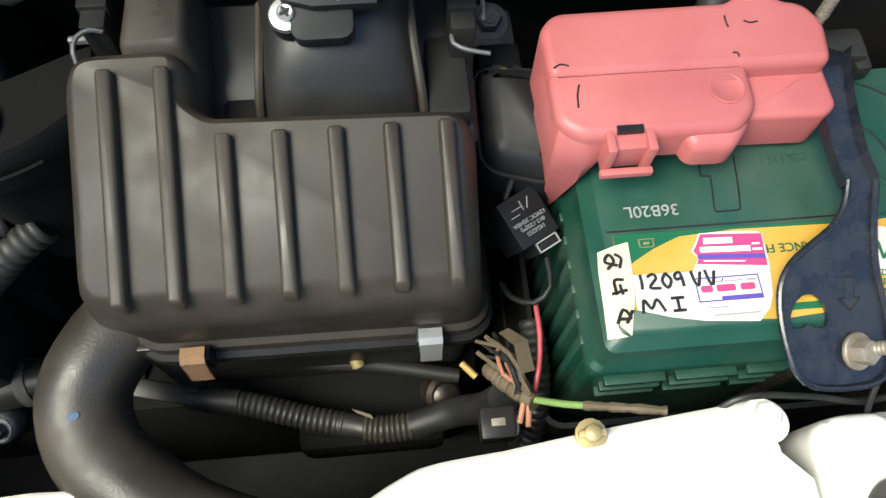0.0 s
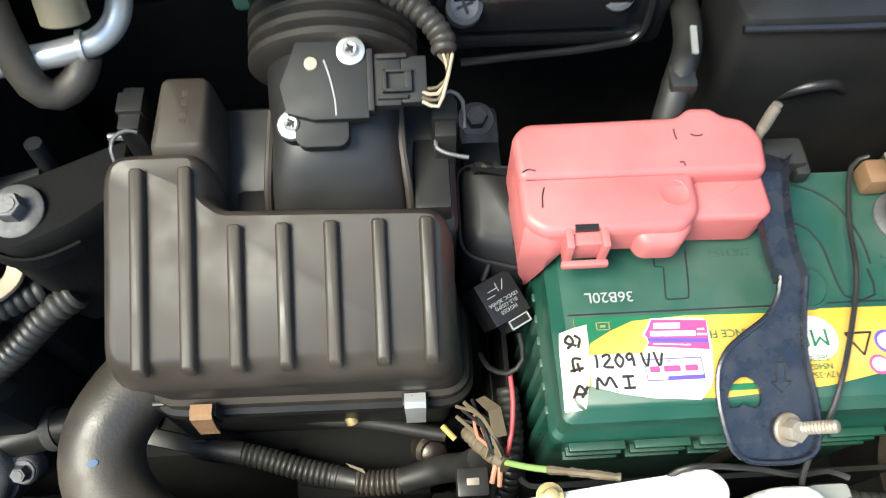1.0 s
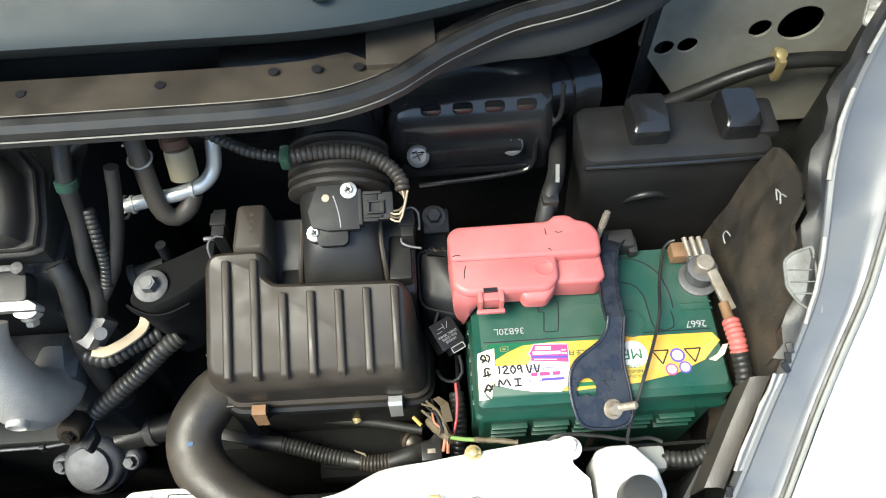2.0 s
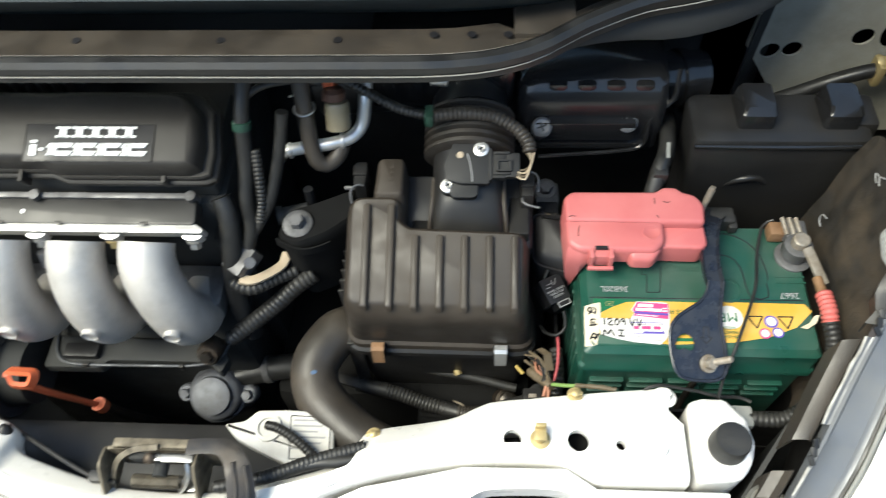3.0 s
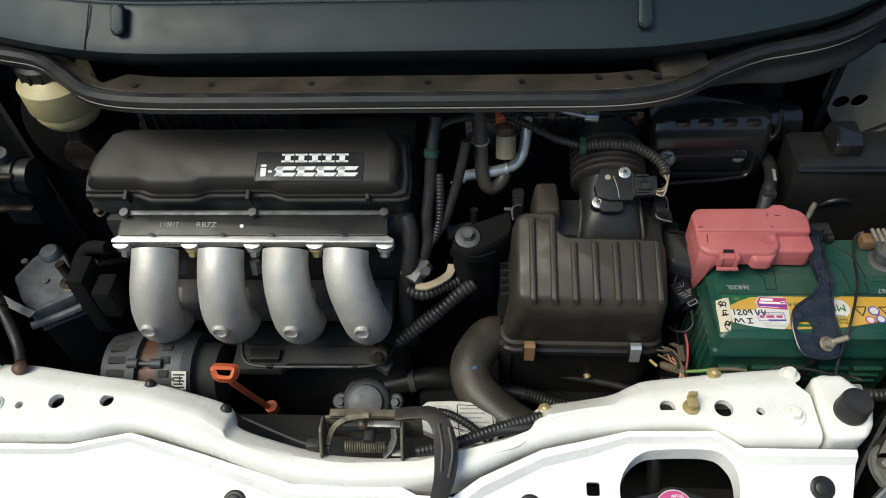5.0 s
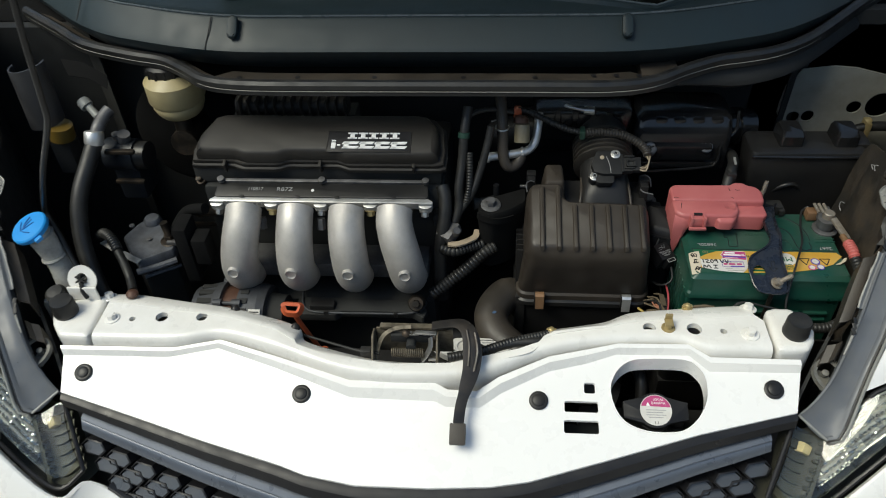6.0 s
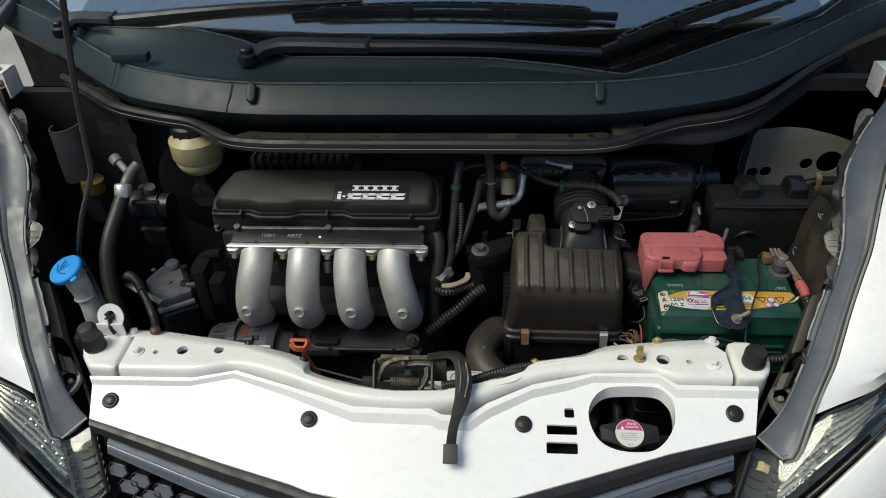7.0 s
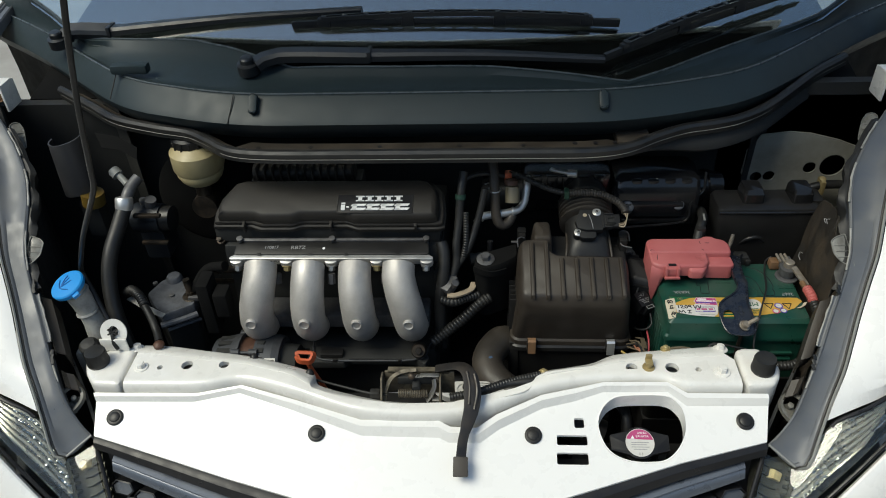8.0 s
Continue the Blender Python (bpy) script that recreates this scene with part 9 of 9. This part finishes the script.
shell(bm, [(rrect(0.470, 0.262, 0.625, 0.312, 0.008), 0.78), (rrect(0.465, 0.258, 0.625, 0.314, 0.008), 0.90), (rrect(0.460, 0.254, 0.620, 0.316, 0.010), 0.944), (rrect(0.462, 0.257, 0.618, 0.314, 0.010), 0.950), (rrect(0.468, 0.264, 0.612, 0.308, 0.010), 0.953)])
part("cover", bm, black_plastic, fuse)
for x0, x1 in ((0.500, 0.533), (0.575, 0.607)):
    bm = new_bm()
    shell(bm, [(rrect(x0, 0.268, x1, 0.310, 0.004), 0.944), (rrect(x0 + 0.001, 0.270, x1 - 0.001, 0.308, 0.004), 0.968), (rrect(x0 + 0.003, 0.277, x1 - 0.003, 0.306, 0.004), 0.973)])
    part("catch", bm, wet_black, fuse)
bm = new_bm()
box(bm, (0.606, 0.272, 0.930), (0.626, 0.310, 0.956), 0.005)
part("side_tab", bm, black_plastic, fuse)
bm = new_bm()
tube(bm, [(0.462, 0.2545, 0.946), (0.54, 0.2535, 0.946), (0.618, 0.2545, 0.946)], 0.0022)
part("rim_bead", bm, wet_black, fuse)
bm = new_bm()
tube(bm, [(0.505, 0.262, 0.882), (0.518, 0.258, 0.894), (0.532, 0.258, 0.896), (0.545, 0.262, 0.884)], 0.0035)
part("moulded_arc", bm, black_plastic, fuse)
bm = new_bm()
tube(bm, [(0.55, 0.375, 0.865), (0.602, 0.385, 0.880), (0.633, 0.385, 0.898), (0.669, 0.385, 0.912), (0.711, 0.387, 0.912), (0.75, 0.39, 0.905)], 0.0075, 12)
whole("wing_loom", bm, rubber, "black sheathed loom along the strut tower", "wiring", (0.64, 0.385, 0.88))
bm = new_bm()
box(bm, (0.665, 0.374, 0.898), (0.673, 0.396, 0.924), 0.003)
lathe(bm, [(0.0055, 0), (0.0055, 0.003), (0.003, 0.004)], facing((0.669, 0.385, 0.923), (0, -0.4, 1)), 14)
whole("loom_clip", bm, brass, "yellowed loom clip on the strut tower", "clip", (0.657, 0.395, 0.895))

liner = thing("wing_liner", "muddy brown plastic wing liner with torn edge", "wing liner", (0.59, 0.15, 0.76))
rows = []
rnd = random.Random(23)
tops = [(0.052, 0.885), (0.085, 0.915), (0.11, 0.935), (0.135, 0.955), (0.165, 0.975), (0.195, 0.985), (0.225, 0.985), (0.245, 0.970)]
for n in range(33):
    y = 0.052 + 0.193 * n / 32
    zt = next(z0 + (z1 - z0) * (y - y0) / (y1 - y0) for (y0, z0), (y1, z1) in zip(tops, tops[1:]) if y <= y1 + 1e-6)
    zt += rnd.uniform(-0.004, 0.004) - 0.006 * max(0.0, math.sin(y * 95)) ** 6
    k = (y - 0.052) / 0.19
    row = []
    for m in range(9):
        f = m / 8
        z = 0.76 + (zt - 0.76) * f
        row.append(V((0.578 + 0.006 * k + (0.016 + 0.010 * k) * f ** 2 + 0.0035 * math.sin(y * 75 + 5 * f) + 0.002 * math.sin(z * 160 + y * 40) + rnd.uniform(-0.0008, 0.0008), y, z)))
    rows.append(row)
bm = new_bm()
sheet(bm, rows, 0.003)
part("sheet", bm, mud, liner)
bm = new_bm()
tube(bm, [(0.599, 0.196, 0.966), (0.600, 0.203, 0.969), (0.6005, 0.197, 0.974)], 0.0006, 6)
tube(bm, [(0.600, 0.203, 0.969), (0.599, 0.209, 0.967), (0.598, 0.2, 0.965)], 0.0006, 6)
part("chalk_mark", bm, grey_ink, liner)
bm = new_bm()
tube(bm, [(0.582, 0.205, 0.905), (0.581, 0.212, 0.902), (0.581, 0.212, 0.894), (0.582, 0.206, 0.891)], 0.0006, 6)
part("chalk_mark", bm, grey_ink, liner)
bm = new_bm()
rows = [[V((0.570, 0.060, 0.80)), V((0.577, 0.055, 0.865)), V((0.582, 0.05, 0.89))], [V((0.552, 0.015, 0.78)), V((0.554, 0.012, 0.84)), V((0.556, 0.01, 0.868))], [V((0.532, -0.03, 0.76)), V((0.530, -0.03, 0.82)), V((0.528, -0.025, 0.846))]]
sheet(bm, rows, 0.003)
part("front_flap", bm, black_plastic, liner)

# ---- belt side of the bay ----
res = thing("brake_reservoir", "yellowed brake fluid reservoir with a black cap", "fluid reservoir", (-0.382, 0.305, 0.95))
bm = new_bm()
lathe(bm, [(0.026, 0.0), (0.030, 0.005), (0.034, 0.014), (0.033, 0.018), (0.037, 0.024), (0.037, 0.050), (0.031, 0.056), (0.026, 0.060)], Matrix.Translation((-0.374, 0.328, 0.970)) @ Matrix.Scale(1.13, 4), 32)
part("tank", bm, cream_plastic, res)
bm = new_bm()
lathe(bm, [(0.029, 0.066), (0.030, 0.070), (0.030, 0.084), (0.026, 0.088), (0.004, 0.089)], Matrix.Translation((-0.378, 0.330, 0.966)), 28)
lid = part("cap", bm, black_plastic, res)
for k in range(14):
    bm = new_bm()
    a = 2 * math.pi * k / 14
    box(bm, (-0.378 + 0.030 * math.cos(a) - 0.0016, 0.330 + 0.030 * math.sin(a) - 0.0016, 1.036), (-0.378 + 0.030 * math.cos(a) + 0.0016, 0.330 + 0.030 * math.sin(a) + 0.0016, 1.049))
    part("grip_rib", bm, black_plastic, lid)
booster = thing("brake_booster", "black brake booster drum and master cylinder below the reservoir", "brake booster", (-0.38, 0.37, 0.80))
bm = new_bm()
lathe(bm, [(0.030, 0.0), (0.078, 0.006), (0.088, 0.016), (0.088, 0.040), (0.094, 0.043), (0.094, 0.047), (0.084, 0.052)], facing((-0.385, 0.418, 0.905), (0, -1, 0.1)), 36)
part("drum", bm, matt_black, booster)
bm = new_bm()
cyl(bm, (-0.372, 0.372, 0.925), (-0.372, 0.300, 0.930), 0.021, n=20)
cyl(bm, (-0.372, 0.315, 0.935), (-0.372, 0.318, 0.990), 0.013, n=14)
part("master_cylinder", bm, dark_steel, booster)

ac = thing("aircon_line", "aircon line with silver fitting and thick black hose", "pipe", (-0.475, 0.2, 0.80))
bm = new_bm()
tube(bm, [(-0.455, 0.275, 1.005), (-0.463, 0.262, 0.998), (-0.468, 0.248, 0.988), (-0.470, 0.238, 0.978)], 0.0090, 14)
part("pipe", bm, dull_alu, ac)
bm = new_bm()
lathe(bm, [(0.0125, 0), (0.0135, 0.003), (0.0135, 0.018), (0.0120, 0.020)], facing((-0.471, 0.232, 0.972), (0.05, 0.45, 0.9)), 20)
part("crimp", bm, bright_alu, ac, "silver crimped collar")
bm = new_bm()
cyl(bm, (-0.475, 0.272, 0.995), (-0.496, 0.288, 1.008), 0.0055)
lathe(bm, [(0.0095, 0), (0.0095, 0.010), (0.008, 0.013)], facing((-0.492, 0.284, 1.004), (-0.6, 0.4, 0.45)), 16)
part("service_cap", bm, natural_plastic, ac, "pale service valve cap")
bm = new_bm()
tube(bm, [(-0.471, 0.236, 0.976), (-0.476, 0.210, 0.957), (-0.484, 0.178, 0.930), (-0.487, 0.155, 0.900), (-0.482, 0.132, 0.868), (-0.470, 0.110, 0.838), (-0.455, 0.09, 0.80), (-0.44, 0.08, 0.74)], 0.0118, 16)
part("hose", bm, rubber, ac)
pump = thing("power_steering_pump", "dark cast pump body beside the brake reservoir", "pump", (-0.445, 0.265, 0.86))
bm = new_bm()
cyl(bm, (-0.474, 0.266, 0.935), (-0.428, 0.262, 0.935), 0.024, n=24)
box(bm, (-0.47, 0.25, 0.86), (-0.43, 0.30, 0.93), 0.006)
part("body", bm, stuff("blue_black_casting", (0.014, 0.017, 0.022), 0.45, metal=0.2, vary=0.3), pump)
bm = new_bm()
cyl(bm, (-0.428, 0.262, 0.935), (-0.412, 0.261, 0.935), 0.021, n=24)
part("end_cap", bm, black_plastic, pump)
for z in (0.958, 0.905):
    bm = new_bm()
    box(bm, (-0.462, 0.232, z - 0.003), (-0.418, 0.240, z + 0.003), 0.002)
    part("rib", bm, dark_steel, pump)
bm = new_bm()
cyl(bm, (-0.445, 0.265, 0.955), (-0.440, 0.262, 0.972), 0.009)
cyl(bm, (-0.457, 0.270, 0.955), (-0.456, 0.268, 0.968), 0.006)
part("port", bm, dull_alu, pump)

shield = thing("heat_shield", "dull grey curved sheet shield on the inner wing", "shield", (-0.55, 0.27, 0.96))
bm = new_bm()
rows = []
for z in (0.985, 1.03, 1.078):
    rows.append([V((-0.553 + 0.026 * math.cos(a) + 0.25 * (z - 1.03) * 0.2, 0.275 - 0.026 * math.sin(a), z + 0.004 * math.cos(a))) for a in [radians(-10 + 20 * k) for k in range(11)]])
sheet(bm, rows, 0.002)
part("sheet", bm, stuff("grey_shield_steel", (0.055, 0.055, 0.058), 0.45, metal=0.4, vary=0.1), shield)
bm = new_bm()
cyl(bm, (-0.535, 0.262, 0.965), (-0.532, 0.262, 0.986), 0.018)
part("yellow_cup", bm, stuff("brown_yellow_plastic", (0.12, 0.075, 0.012), 0.5), shield, "brownish yellow plastic cup")
bm = new_bm()
box(bm, (-0.56, 0.26, 0.90), (-0.53, 0.29, 0.968), 0.004)
part("bracket", bm, dark_void, shield)
bm = new_bm()
sheet(bm, [[V((-0.525, 0.315, 1.065)), V((-0.49, 0.310, 1.062)), V((-0.455, 0.300, 1.046))], [V((-0.510, 0.296, 1.048)), V((-0.480, 0.292, 1.046)), V((-0.456, 0.290, 1.030))]], 0.002)
whole("bulkhead_flap", bm, matt_black, "dusty rubber flap under the bonnet seal", "flap", (-0.49, 0.3, 1.03))

wash = thing("washer_filler", "washer filler neck with a bright blue cap", "washer filler", (-0.482, 0.066, 0.80))
CAPM = facing((-0.496, 0.070, 0.953), (-0.24, -0.24, 0.94)) @ Matrix.Scale(0.86, 4)
bm = new_bm()
lathe(bm, [(0.0275, -0.006), (0.029, -0.004), (0.029, 0.002), (0.027, 0.004), (0.010, 0.006), (0.001, 0.006)], CAPM, 32)
cap_ob = part("cap", bm, blue_plastic, wash, "bright blue snap cap")
bm = new_bm()
for a in (-40, -15, 10):
    tube(bm, [CAPM @ V((0, -0.010, 0.006)), CAPM @ V((0.012 * math.sin(radians(a)), 0.0, 0.0064)), CAPM @ V((0.020 * math.sin(radians(a)), 0.010, 0.006))], 0.0009, 6)
tube(bm, [CAPM @ V((-0.016, -0.004, 0.006)), CAPM @ V((0, -0.012, 0.0063)), CAPM @ V((0.016, -0.004, 0.006))], 0.0009, 6)
part("moulded_symbol", bm, stuff("dark_blue_relief", (0.01, 0.12, 0.36), 0.4), cap_ob)
bm = new_bm()
box(bm, (0.020, -0.006, -0.006), (0.036, 0.006, 0.0), 0.002, CAPM)
part("cap_tab", bm, blue_plastic, cap_ob)
bm = new_bm()
sweep(bm, spline([(-0.494, 0.072, 0.948), (-0.489, 0.075, 0.925), (-0.482, 0.075, 0.89), (-0.478, 0.068, 0.86), (-0.476, 0.062, 0.80)], 0.008), circle(0.0165, 18))
for z in (0.935, 0.90):
    lathe(bm, [(0.0175, 0), (0.0185, 0.002), (0.0175, 0.004)], facing((-0.491 + 0.2 * (0.935 - z), 0.0745, z), (-0.2, 0, 1)), 18)
box(bm, (-0.512, 0.040, 0.79), (-0.462, 0.075, 0.845), 0.008)
part("neck", bm, sealer, wash, "clouded white plastic neck")
bm = new_bm()
lathe(bm, [(0.014, 0), (0.014, 0.008), (0.010, 0.012), (0.001, 0.013)], facing((-0.478, 0.036, 0.862), (0, -0.2, 1)), 18)
box(bm, (-0.492, 0.03, 0.80), (-0.464, 0.048, 0.862), 0.004)
whole("rubber_grommet", bm, rubber, "black rubber grommet behind the bonnet stop", "grommet", (-0.478, 0.036, 0.80))
bm = new_bm()
for k in range(6):
    a = 2 * math.pi * k / 6
    box(bm, (-0.0012, 0.0, -0.001), (0.0012, 0.008, 0.003), 0.0006, Matrix.Translation((-0.441, 0.044, 0.884)) @ pose(0, 0, 0, 62, 0, 0) @ pose(0, 0.002, 0, 0, 0, math.degrees(a)))
tube(bm, [(-0.441, 0.042, 0.882), (-0.440, 0.036, 0.872), (-0.436, 0.034, 0.862)], 0.0028)
whole("rod_grommet", bm, rubber, "black slotted grommet in the eyelet tab", "grommet", (-0.441, 0.042, 0.862))
bm = new_bm()
ribbed(bm, [(-0.472, 0.160, 0.862), (-0.456, 0.150, 0.876), (-0.436, 0.132, 0.880), (-0.420, 0.112, 0.876)], 0.0068, 0.0048, 0.25)
tube(bm, [(-0.424, 0.116, 0.877), (-0.405, 0.092, 0.868), (-0.392, 0.072, 0.860), (-0.382, 0.053, 0.858)], 0.0060)
whole("lamp_loom", bm, rubber, "short corrugated loom ending at the support beam", "wiring", (-0.42, 0.1, 0.85))
bm = new_bm()
lathe(bm, [(0.008, 0), (0.008, 0.004), (0.005, 0.007), (0.002, 0.008)], facing((-0.380, 0.046, 0.857), (0, 0, 1)), 14)
whole("loom_clip", bm, winding_brown, "brown loom clip at the beam edge", "clip", (-0.380, 0.046, 0.857))

rod = thing("bonnet_rod", "thin black bonnet prop rod standing up", "prop rod", (-0.44, 0.06, 0.87))
bm = new_bm()
tube(bm, [(-0.438, 0.050, 0.872), (-0.452, 0.062, 0.895), (-0.472, 0.084, 0.925), (-0.487, 0.099, 0.949), (-0.486, 0.099, 0.965), (-0.450, 0.080, 1.035), (-0.402, 0.056, 1.112), (-0.391, 0.051, 1.135), (-0.385, 0.047, 1.160), (-0.360, 0.030, 1.26), (-0.325, 0.012, 1.38), (-0.305, 0.04, 1.50), (-0.29, 0.10, 1.62), (-0.285, 0.165, 1.79)], 0.0036, 10)
part("rod", bm, black_plastic, rod)
bm = new_bm()
lathe(bm, [(0.006, -0.006), (0.006, 0.006)], facing((-0.440, 0.050, 0.876), (0.5, 0.5, 0.3)), 14)
part("pivot", bm, rubber, rod)
